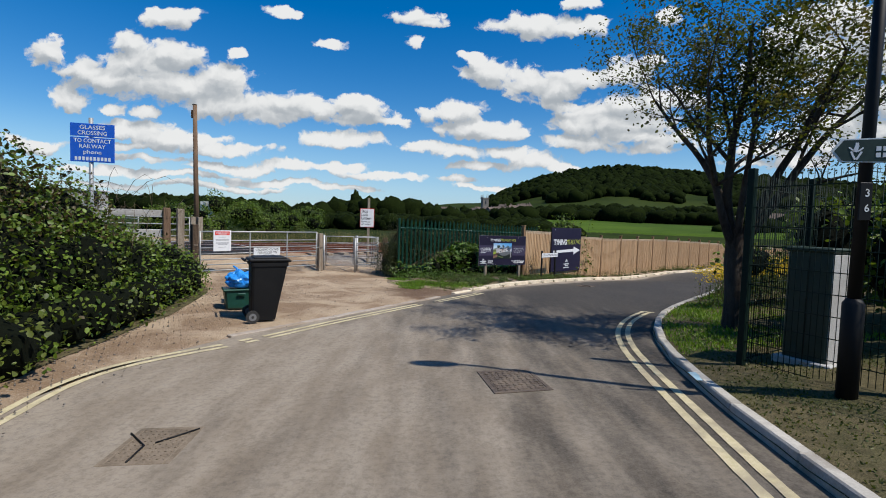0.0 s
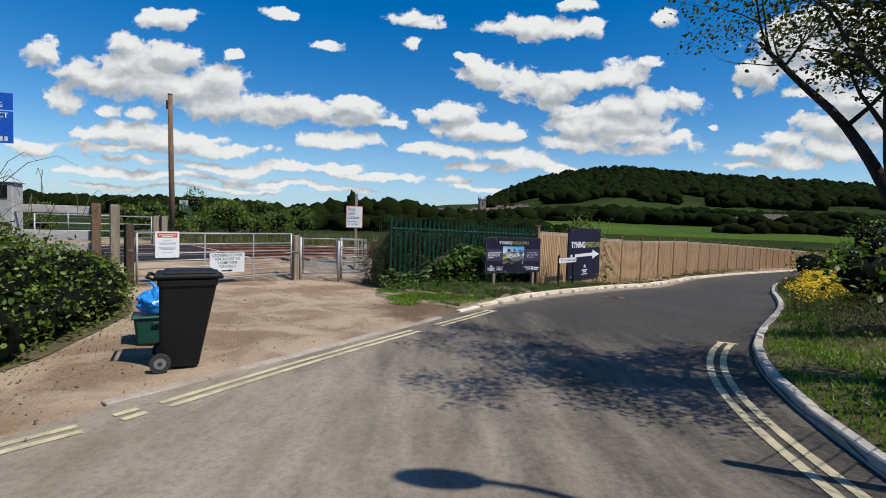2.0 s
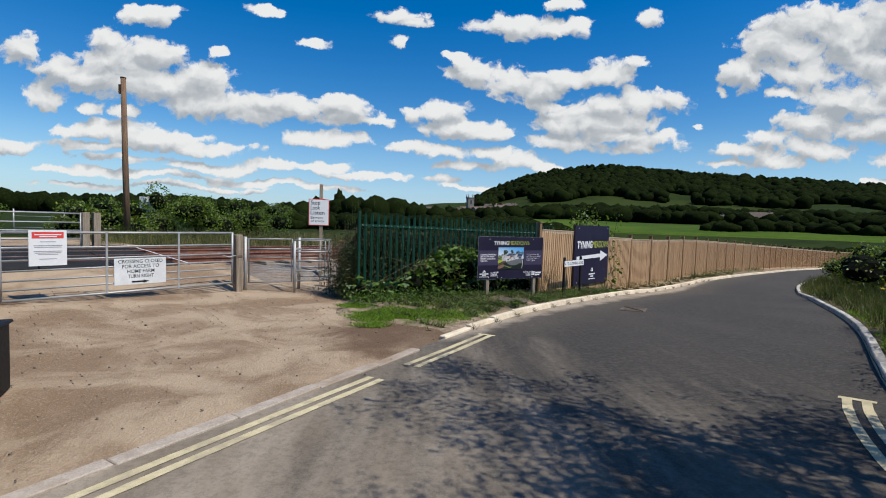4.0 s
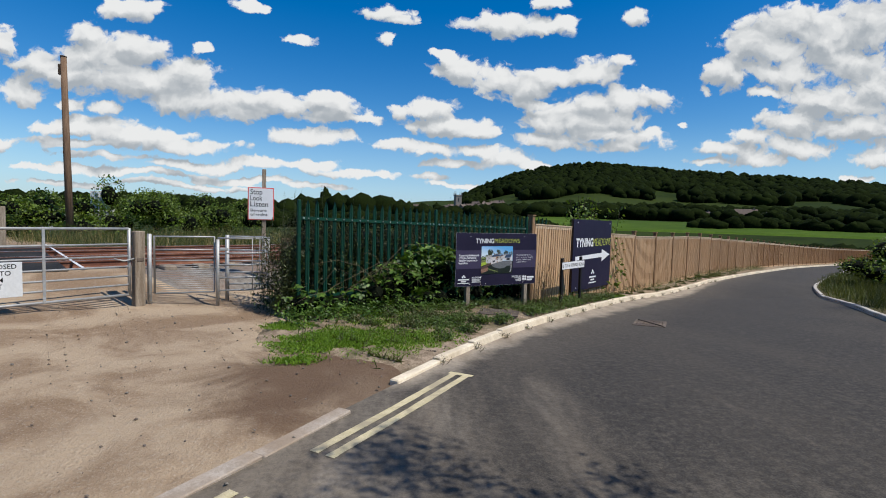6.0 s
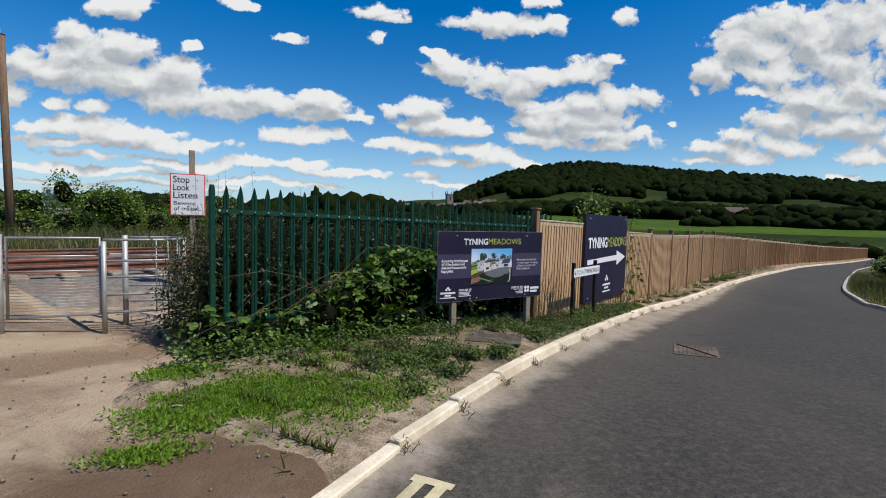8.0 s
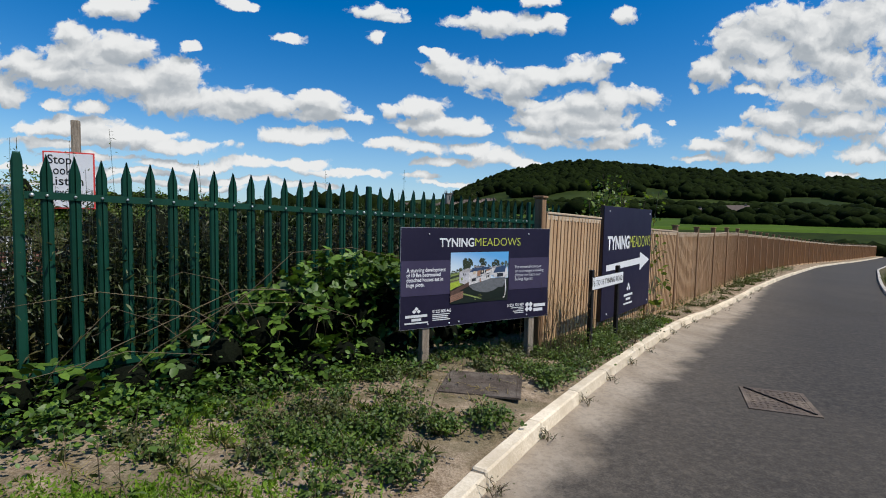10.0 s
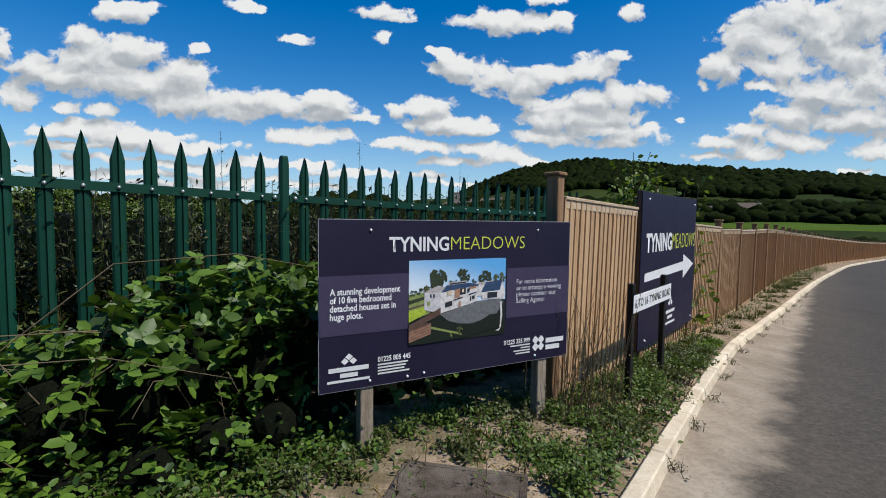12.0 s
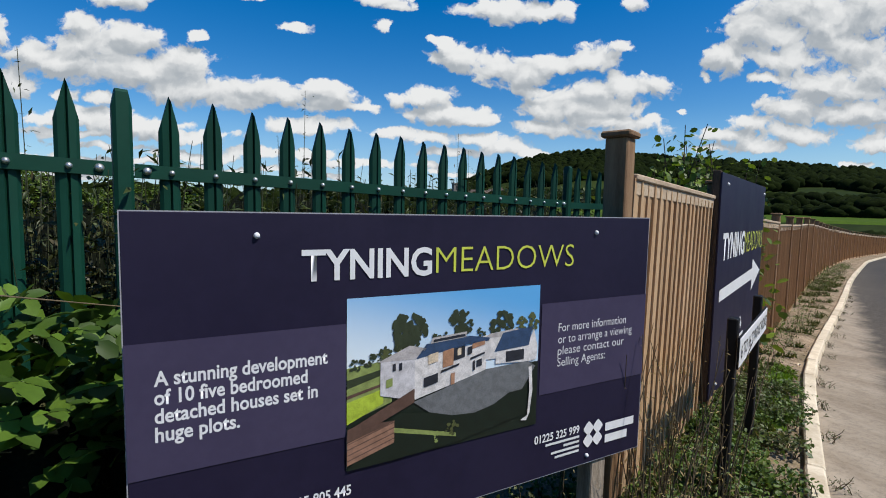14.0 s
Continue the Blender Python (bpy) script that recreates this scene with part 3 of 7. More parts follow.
def rots(n, rng, tilt=1.0, up=None):
    """Random turns: heading free, tilt up to that many radians."""
    a = rng.uniform(0, 2 * np.pi, n)
    b = rng.normal(0, 1, n) * tilt
    c = rng.normal(0, 1, n) * tilt
    ca, sa, cb, sb, cc, sc = np.cos(a), np.sin(a), np.cos(b), np.sin(b), np.cos(c), np.sin(c)
    z0, z1 = np.zeros(n), np.ones(n)
    Rz = np.stack([ca, -sa, z0, sa, ca, z0, z0, z0, z1], 1).reshape(n, 3, 3)
    Rx = np.stack([z1, z0, z0, z0, cb, -sb, z0, sb, cb], 1).reshape(n, 3, 3)
    Ry = np.stack([cc, z0, sc, z0, z1, z0, -sc, z0, cc], 1).reshape(n, 3, 3)
    return Rz @ Rx @ Ry


# leaf shapes, about 1 long, folded along the midrib
LEAF_V = [(0, 0, 0), (0.30, 0.28, 0.07), (0.28, 0.68, 0.05), (0, 1, -0.05), (-0.28, 0.68, 0.05), (-0.30, 0.28, 0.07), (0, 0.45, 0.0)]
LEAF_F = [(0, 1, 6), (1, 2, 6), (2, 3, 6), (3, 4, 6), (4, 5, 6), (5, 0, 6)]
SLIM_V = [(0, 0, 0), (0.14, 0.4, 0.04), (0, 1, -0.08), (-0.14, 0.4, 0.04)]
SLIM_F = [(0, 1, 2), (0, 2, 3)]
BLADE_V = [(-0.035, 0, 0), (0.035, 0, 0), (0.028, 0.10, 0.5), (-0.028, 0.10, 0.5), (0, 0.34, 1.0)]
BLADE_F = [(0, 1, 2, 3), (3, 2, 4)]


def words(text, size, m, material, parent, bold=0.0, align="LEFT", name="lettering", width=None, thick=0.0012):
    """Raised lettering in the built-in font, its plane x right, z up; width squeezes it to that length."""
    cu = bpy.data.curves.new(name, "FONT")
    cu.body, cu.size, cu.align_x = text, size, "LEFT"
    cu.offset, cu.extrude, cu.resolution_u = bold * size, 0.0, 3
    tmp = bpy.data.objects.new(name, cu)
    scene.collection.objects.link(tmp)
    me = bpy.data.meshes.new_from_object(tmp.evaluated_get(bpy.context.evaluated_depsgraph_get()))
    bpy.data.objects.remove(tmp)
    xs = [v.co.x for v in me.vertices]
    lo, hi = min(xs), max(xs)
    k = width / (hi - lo) if width else 1.0
    sh = 0.0 if align == "LEFT" else -(hi - lo) * k / 2 if align == "CENTER" else -(hi - lo) * k
    me.transform(Matrix.Rotation(math.pi / 2, 4, "X") @ Matrix.Translation((sh, 0, thick)) @ Matrix.Diagonal((k, 1, 1, 1)) @ Matrix.Translation((-lo, 0, 0)))
    me.materials.clear()
    me.materials.append(material)
    ob = new(name, me)
    ob.parent = parent
    ob.matrix_basis = m
    return ob


def sheet(pts, y=0.0, t=0.0015):
    """A thin flat piece with the outline pts (x, z), facing -y, raised t before y."""
    bm = bmesh.new()
    f = bm.faces.new([bm.verts.new((x, y - t, z)) for x, z in pts])
    bm.normal_update()
    if f.normal.y > 0:
        f.normal_flip()
    return bm


def rect(x0, z0, x1, z1):
    return [(x0, z0), (x1, z0), (x1, z1), (x0, z1)]


# ---- ground ----
LEFT_KERB = [(0.3, 12.14), (0.66, 12.82), (1.22, 13.82), (1.95, 14.85), (3.08, 16.33), (4.96, 18.65), (6.70, 20.76), (9.11, 23.14), (12.09, 26.01), (15.05, 29.05), (19.25, 33.2), (30.75, 44.3), (42.75, 54.8), (57.7, 67.2), (85.7, 91.2), (115.7, 117.2)]
ROAD_LEFT = [(-3.2, -9.0), (-3.4, 0.0), (-3.75, 3.2), (-3.95, 4.6), (-3.75, 5.7), (-3.0, 6.75), (-2.35, 7.62), (-0.42, 10.83)] + LEFT_KERB
RIGHT_KERB = [(1.75, -9.0), (1.9, -2.0), (2.08, 1.2), (2.19, 2.58), (2.31, 3.99), (2.55, 5.3), (2.86, 6.5), (3.17, 7.5), (3.58, 8.4), (4.22, 9.35), (5.16, 10.45), (6.45, 11.85), (7.7, 13.45), (8.9, 15.35), (10.35, 17.7), (12.3, 20.4), (14.2, 23.2), (16.0, 25.5), (21.5, 31.0), (33.0, 42.1), (45.0, 52.6), (60.0, 65.1), (88.0, 89.0), (118.0, 115.0)]
FENCE = [(2.90, 17.55), (10.14, 25.18), (18.5, 33.9), (30.0, 45.0), (42.0, 55.5), (57.0, 68.0), (85.0, 92.0), (115.0, 118.0)]
LK, RK, RL, FE = rounded(LEFT_KERB), rounded(RIGHT_KERB), rounded(ROAD_LEFT), rounded(FENCE)
PAL0, PALD = Vector((-1.5, 15.31)), Vector((0.7652, 0.6437))     # palisade: start and heading
RN = Vector((-PALD.y, PALD.x))                                    # across the railway


def rail_xy(u, v):
    p = PAL0 + PALD * u + RN * v
    return p.x, p.y


SKYLINE = ((-180, 3.0), (-90, 2.4), (-60, 1.6), (-38.5, 1.3), (-30, 1.9), (-24.5, 2.0), (-18, 1.3), (-12, 1.7), (-4, 2.0), (5, 2.6), (8.3, 4.2), (11.6, 5.5), (15, 6.1), (18, 6.5), (20.5, 6.7),
           (25, 6.1), (29.8, 5.5), (37.4, 4.8), (41.8, 4.25), (46.4, 3.6), (60, 3.4), (90, 2.6), (180, 3.0))
SK_A, SK_E = np.array([a for a, e in SKYLINE]), np.array([e for a, e in SKYLINE])
RISE_R, RISE_K = (0, 70, 130, 330, 560, 900, 1250, 1700, 3000), (-0.4, -0.25, -0.04, 0.16, 0.42, 0.80, 1.0, 0.9, 0.5)


def land_z(x, y):
    """The valley floor and the hills round it, from the middle of the walk."""
    dx, dy = x - 0.8, y - 9.7
    r = math.hypot(dx, dy)
    e = float(np.interp(math.degrees(math.atan2(dx, dy)), SK_A, SK_E))
    k = float(np.interp(r, RISE_R, RISE_K))
    far = 1.1 + r * math.tan(math.radians(e * k)) if k > 0 else -0.9
    if k > 0:
        s = min(1.0, max(0.0, (r - 130) / 120))
        far = (1 - s) * -0.9 + s * far
    near = ground_z(x, y)
    t = min(1.0, max(0.0, (r - 35) / 50))
    z = near * (1 - t) + far * t
    # the land falls away with the lane
    off = (x - 2.9) * 0.7246 - (y - 17.55) * 0.689
    if r > 30 and dx > 0 and -90 < off < 34 and r < 190:
        low = min(z, near - 0.9 * min(1.0, (r - 30) / 20))
        z = low + (z - low) * max(max(0.0, (r - 165) / 25), min(1.0, max(0.0, (-off - 50) / 40)))
    return z


def build_ground():
    rs = [0.0, 2, 4, 6, 8, 10, 12, 15, 18, 22, 26, 30, 36, 44, 54, 66, 80, 100, 125, 155, 190, 230, 280, 330, 400, 480, 560, 660, 780, 900, 1020, 1130, 1250, 1400, 1700, 2300, 3000, 4500]
    az = np.radians(np.r_[np.arange(-180, -50, 5), np.arange(-50, 60, 0.75), np.arange(60, 180, 5)])
    vs, fs, n = [(0.8, 9.7, ground_z(0.8, 9.7) - 0.22)], [], len(az)
    for r in rs[1:]:
        for a in az:
            x, y = 0.8 + r * math.sin(a), 9.7 + r * math.cos(a)
            w = noise.noise((x * 0.012, y * 0.012, 0)) * min(6.0, max(0, r - 150) * 0.012)
            vs.append((x, y, land_z(x, y) - 0.22 * max(0.0, min(1.0, (60 - r) / 30)) + w - (0.3 if r > 4000 else 0)))
    for j in range(n):
        fs.append((0, 1 + (j + 1) % n, 1 + j))
    for i in range(len(rs) - 2):
        for j in range(n):
            a, b = 1 + i * n + j, 1 + i * n + (j + 1) % n
            fs.append((a, b, b + n, a + n))
    me = bpy.data.meshes.new("ground")
    me.from_pydata(vs, [], fs)
    if sum(p.normal.z for p in me.polygons) < 0:
        me.flip_normals()
    for p in me.polygons:
        p.use_smooth = True
    g = obj("ground", me, M_LAND)
    tagged(g, "rough green land rising to wooded hills", "ground", kind="structure")


build_ground()


def uneven(x, y, s=0.015, k=1.3):
    return s * noise.noise((x * k, y * k, 3.1))


loft("road", RL, RK, 1000, 26, lambda x, y, i, j: ground_z(x, y), M_ASPH, "dusty grey asphalt lane curving past a gravel entrance", "road")
YARD_BACK = [(-4.3, 3.0), (-4.5, 5.0), (-4.7, 8.0), (-5.3, 10.5), (-6.6, 12.5), (-6.9, 13.6), (-5.6, 16.6), (-4.0, 17.8), (-2.6, 18.0), (-1.4, 16.2)]
YARD_FRONT = [(-3.0, 2.4), (-3.3, 4.6), (-3.1, 5.4), (-2.5, 6.4), (-1.95, 7.3), (-1.1, 8.9), (-0.1, 10.55), (0.2, 11.3), (0.5, 12.1), (0.6, 12.45)]
RL_T = np.gradient(RL, axis=0)


def yard_z(x, y, i, j):
    """Trodden earth: runs out just under the asphalt's edge."""
    d = RL - (x, y)
    k = int(np.argmin((d * d).sum(1)))
    t = RL_T[k] / np.hypot(*RL_T[k])
    out = -(t[0] * d[k][1] - t[1] * d[k][0])
    e = min(1.0, max(0.0, (out + 0.02) / 0.35))
    return ground_z(x, y) - 0.03 * (1 - e) + e * (0.006 + uneven(x, y, 0.03) + uneven(x, y, 0.012, 5))


loft("dirt_yard", YARD_FRONT, YARD_BACK, 120, 44, yard_z, M_DIRT, "trodden brown gravel and earth before the gate", "ground")
VERGE_BACK = [(-2.6, 16.5), (-1.5, 15.9), (0.6, 17.6), (2.6, 19.3), (10.0, 25.9), (18.0, 34.5), (29.5, 45.6), (41.5, 56.1), (56.5, 68.6), (84.5, 92.6), (114.5, 118.6)]


def verge_z(x, y, i, j):
    d = math.hypot(x - 0.2, y - 12.2)
    k = min(1.0, j * 5)
    e = min(1.0, i * 240) * (min(1.0, (1 - j) * 5) if y < 16 and x < -0.6 else 1.0)
    if e < 1:
        return ground_z(x, y) - 0.06 * (1 - e) + e * (0.02 + k * (uneven(x, y, 0.03) + uneven(x, y, 0.015, 6)))
    return ground_z(x, y) + 0.015 + (0.03 + 0.06 * k) * min(1.0, max(0.0, (d - 0.4) / 3.0)) + k * (uneven(x, y, 0.03) + uneven(x, y, 0.015, 6))


loft("verge", [tuple(p) for p in LK[::5]], [(-1.9, 13.3), (-2.2, 14.6), (-1.9, 15.9), (0.6, 17.6), (2.6, 19.3), (10.0, 25.9), (18.0, 34.5), (29.5, 45.6), (41.5, 56.1), (56.5, 68.6), (84.5, 92.6), (114.5, 118.6)], 700, 26, verge_z, M_VERGE,
     "stony verge with patchy grass and weeds", "verge")
BANK_OUT = [(12.0, -9.0), (12.0, -2.0), (11.0, 2.0), (10.5, 4.0), (10.5, 6.0), (11.0, 8.0), (12.0, 10.0), (14.0, 12.0), (17.0, 15.0), (21.0, 18.0), (27.0, 23.0), (38.0, 33.0), (50.0, 44.0), (66.0, 58.0), (95.0, 82.0), (125.0, 108.0)]


def bank_z(x, y, i, j):
    d = 9.0 * j
    return ground_z(x, y) + 0.035 + 0.05 * min(1.0, d / 0.6) + 0.10 * max(0.0, d - 1.0) * (0.3 + 0.7 * min(1.0, max(0.0, (y - 6) / 6))) + uneven(x, y, 0.04) + uneven(x, y, 0.015, 5)


loft("bank", RK, BANK_OUT, 560, 30, bank_z, M_TURF, "grassy bank behind the kerb with bare soil patches", "verge")
loft("left_bank", [(-3.5, -9.0), (-3.7, 0.0), (-4.1, 3.4), (-4.3, 5.0), (-4.5, 8.0), (-5.0, 10.3), (-6.4, 12.2)], [(-14.0, -9.0), (-14.0, 0.0), (-13.0, 4.0), (-13.0, 6.0), (-12.5, 8.0), (-12.0, 10.0), (-11.0, 12.0)], 60, 16,
     lambda x, y, i, j: ground_z(x, y) + 0.02 + 0.35 * j + uneven(x, y, 0.04), M_TURF, "rough ground under the bramble hedge", "ground")


def yellow_lines():
    """Double yellow lines: worn paint strips, broken where vehicles turn in."""
    root = thing("yellow_lines", pose(0, 0, 0), "worn double yellow lines painted along the road edge", "road marking", kind="structure")

    def strip(pts, off, w=0.075):
        q = np.array(pts)
        t = np.gradient(q, axis=0)
        t /= np.hypot(*t.T)[:, None]
        nrm = np.c_[-t[:, 1], t[:, 0]]
        bm = bmesh.new()
        prev = None
        for p, m in zip(q, nrm):
            ws = w * (1 + 0.12 * noise.noise((p[0] * 5, p[1] * 5, 0)))
            a, b = p + m * (off - ws / 2), p + m * (off + ws / 2)
            va, vb = (bm.verts.new((*c, ground_z(*c) + 0.006)) for c in (a, b))
            if prev:
                f = bm.faces.new((prev[0], va, vb, prev[1]))
            prev = (va, vb)
        bm.normal_update()
        if sum(f.normal.z for f in bm.faces) < 0:
            for f in bm.faces:
                f.normal_flip()
        part("painted_line", bm, M_YELLOW, root)

    left = [(-3.4, 2.6), (-3.55, 3.8), (-3.69, 4.56), (-3.58, 5.2), (-3.25, 5.7), (-2.82, 6.22)]
    a = rounded(left, 80, 5)
    for off in (0.07, -0.07):
        strip(a, off)
        strip(rounded([(-2.68, 6.44), (-2.58, 6.6)], 6, 1), off)
        strip(rounded([(-2.47, 6.74), (-1.72, 8.05), (-0.46, 10.13)], 60, 3), off)
        strip(rounded([(-0.12, 10.62), (0.36, 11.4), (0.98, 12.48)], 40, 3), off)
        strip(rounded([(1.6, -4.0), (1.72, 0.5), (1.9, 2.6), (2.02, 3.41), (2.17, 4.51), (2.42, 6.1), (2.74, 7.25), (3.2, 8.25), (3.75, 9.1), (4.05, 9.42)], 160, 6), off)
    strip(np.array([(0.86, 12.55), (0.96, 12.5), (1.1, 12.42)]), 0)
    strip(np.array([(3.96, 9.52), (4.06, 9.42), (4.15, 9.32)]), 0)


yellow_lines()


def edging():
    root = thing("edging_kerb", pose(0, 0, 0), "flush concrete edging between the road and the dirt", "kerb", kind="structure")
    q = along(rounded([(-3.0, 6.72), (-2.36, 7.6), (-0.38, 10.86), (0.26, 12.0)], 100, 3), 0.92)
    me = done(newbox((0, 0, 0), (0.13, 0.905, 0.06), 0.008), "edging_stone")
    for a, b in zip(q, q[1:]):
        c = (a + b) / 2
        ob = part("edging_stone", me, M_EDGING, root, m=pose(c[0], c[1], ground_z(*c) - 0.012, rz=math.degrees(math.atan2(b[1] - a[1], b[0] - a[0])) - 90))


edging()

# ---- timber fence, palisade, boards ----


def timber_fence():
    a0 = FE[0]
    root = thing("timber_fence", pose(a0[0], a0[1], ground_z(*a0)), "long closeboard timber fence, new orange-brown softwood with capping rail", "fence", kind="structure")
    base = Vector((a0[0], a0[1], ground_z(*a0)))
    q = along(FE, 2.1)
    post = bmesh.new()
    box(post, (0, 0, 0.93), (0.105, 0.105, 2.06), bevel=0.006)
    cap = bmesh.new()
    box(cap, (0, 0, 1.975), (0.14, 0.14, 0.03), bevel=0.008)
    post, cap = done(post, "post"), done(cap, "post_cap")
    board = bmesh.new()
    # feather-edged board: thick on one side
    v = [board.verts.new(c) for c in ((-0.055, -0.028, 0), (0.055, -0.014, 0), (0.055, 0.0, 0), (-0.055, 0.0, 0), (-0.055, -0.028, 1.62), (0.055, -0.014, 1.62), (0.055, 0.0, 1.62), (-0.055, 0.0, 1.62))]
    for f in ((0, 1, 5, 4), (1, 2, 6, 5), (2, 3, 7, 6), (3, 0, 4, 7), (4, 5, 6, 7), (3, 2, 1, 0)):
        board.faces.new([v[i] for i in f])
    board = done(board, "board")
    gravel = done(newbox((0, 0, 0.09), (1.99, 0.03, 0.16), 0.004), "gravel_board")
    rail = done(newbox((0, 0, 1.815), (1.99, 0.075, 0.03), 0.006), "capping_rail")
    top = done(newbox((0, -0.012, 1.765), (1.99, 0.028, 0.07), 0.004), "top_strip")
    rng = random.Random(4)
    fv, ff = [], []
    tv = [tuple(w.co) for w in board.vertices]
    tf = [tuple(p.vertices) for p in board.polygons]
    for k, (a, b) in enumerate(zip(q, q[1:])):
        za, zb = ground_z(*a) + 0.03, ground_z(*b) + 0.03
        ang = math.degrees(math.atan2(b[1] - a[1], b[0] - a[0]))
        m = pose(a[0] - base.x, a[1] - base.y, za - base.z, rz=ang)
        part("post", post, M_POSTWOOD, root, m=m)
        part("post_cap", cap, M_POSTWOOD, root, m=m)
        slope = (zb - za) / 2.1
        sh = Matrix.Identity(4)
        sh[2][0] = slope
        mid = m @ sh @ Matrix.Translation((1.05, 0, 0))
        part("gravel_board", gravel, M_FENCE, root, m=mid)
        part("capping_rail", rail, M_CAP, root, m=mid)
        part("top_strip", top, M_CAP, root, m=mid)
        for i in range(19):
            x = 0.10 + i * 0.1055
            bm_ = m @ sh @ Matrix.Translation((x, -0.004 + rng.uniform(-0.002, 0.002), 0.17 + rng.uniform(-0.004, 0.003))) @ pose(0, 0, 0, 0, rng.uniform(-0.25, 0.25), 0)
            if k < 14:
                part("board", board, M_FENCE, root, m=bm_)
            else:
                n0 = len(fv)
                fv += [tuple(bm_ @ Vector(c)) for c in tv]
                ff += [tuple(n0 + i_ for i_ in f) for f in tf]
    me = bpy.data.meshes.new("far_boards")
    me.from_pydata(fv, [], ff)
    tagged(part("far_boards", me, M_FENCE_I, root), kind="stuff")


timber_fence()


def palisade():
    z0 = -0.36
    root = thing("palisade_fence", pose(-1.435, 15.364, z0, rz=39.11), "dark green steel palisade fence with pointed pales, overgrown with brambles", "fence")
    # pale: W-shaped section, pointed head
    bm = bmesh.new()
    sec = [(-0.037, 0.0), (-0.026, -0.013), (-0.005, -0.020), (0.0, -0.006), (0.005, -0.020), (0.026, -0.013), (0.037, 0.0)]
    H = 1.82
    sec += [(0.037, 0.005), (0.0, 0.003), (-0.037, 0.005)]
    low = [bm.verts.new((x, y, 0)) for x, y in sec]
    hi = [bm.verts.new((x, y, H + (0.14 * (1 - abs(x) / 0.037)))) for x, y in sec]
    n = len(sec)
    for i in range(n):
        bm.faces.new((low[i], low[(i + 1) % n], hi[(i + 1) % n], hi[i]))
    bm.faces.new(low[::-1])
    for i in range(6):
        bm.faces.new((hi[i], hi[i + 1], hi[8] if i in (2, 3) else hi[9] if i < 2 else hi[7]))
    bm.faces.new((hi[2], hi[8], hi[9]))
    bm.faces.new((hi[4], hi[7], hi[8]))
    bmesh.ops.recalc_face_normals(bm, faces=bm.faces[:])
    pale = done(bm, "pale")
    bm = bmesh.new()
    box(bm, (0, -0.012, 0.955), (0.064, 0.055, 2.04), bevel=0.012)
    for v in bm.verts:
        if v.co.z > 1.9 and abs(v.co.x) > 0.028:
            v.co.z -= 0.05
    post = done(bm, "post")
    bolt = bmesh.new()
    bmesh.ops.create_uvsphere(bolt, u_segments=8, v_segments=5, radius=0.0115)
    bolt = done(bolt, "bolt", True)
    large_bolt = bmesh.new()
    bmesh.ops.create_uvsphere(large_bolt, u_segments=10, v_segments=6, radius=0.016)
    large_bolt = done(large_bolt, "bolt", True)
    # the angle rail runs across the front of the pales
    rail = bmesh.new()
    box(rail, (1.47, -0.026, 0), (2.87, 0.007, 0.052))
    box(rail, (1.47, -0.008, -0.0225), (2.87, 0.036, 0.007))
    rail = done(rail, "rail")
    fall, step, bay = -0.0205, 0.1636, 2.94
    for k in range(3):
        u = bay * k
        part("post", post, M_PALI, root, m=pose(u, 0.0, fall * u))
        if k < 2:
            for z in (0.40, 1.68):
                part("rail", rail, M_PALI, root, m=pose(u, 0.0, z + fall * u, ry=-math.degrees(fall)))
            for i in range(17):
                x = u + 0.160 + i * step
                part("pale", pale, M_PALI, root, m=pose(x, 0, 0.02 + fall * x + 0.004 * math.sin(i * 2.1)))
                part("bolt", bolt, M_BOLT, root, m=pose(x, -0.033, 1.68 + fall * x))
            for x in (u + 0.075, u + bay - 0.075):
                part("bolt", large_bolt, M_BOLT, root, m=pose(x, -0.033, 1.68 + fall * x))
    # short run beyond the last post
    for i in range(5):
        x = 2 * bay + 0.160 + i * step
        part("pale", pale, M_PALI, root, m=pose(x, 0, 0.02 + fall * x))
    part("rail", done(newbox((2 * bay + 0.45, -0.026, 1.68 + fall * 6.3), (0.85, 0.008, 0.05)), "rail"), M_PALI, root)


palisade()


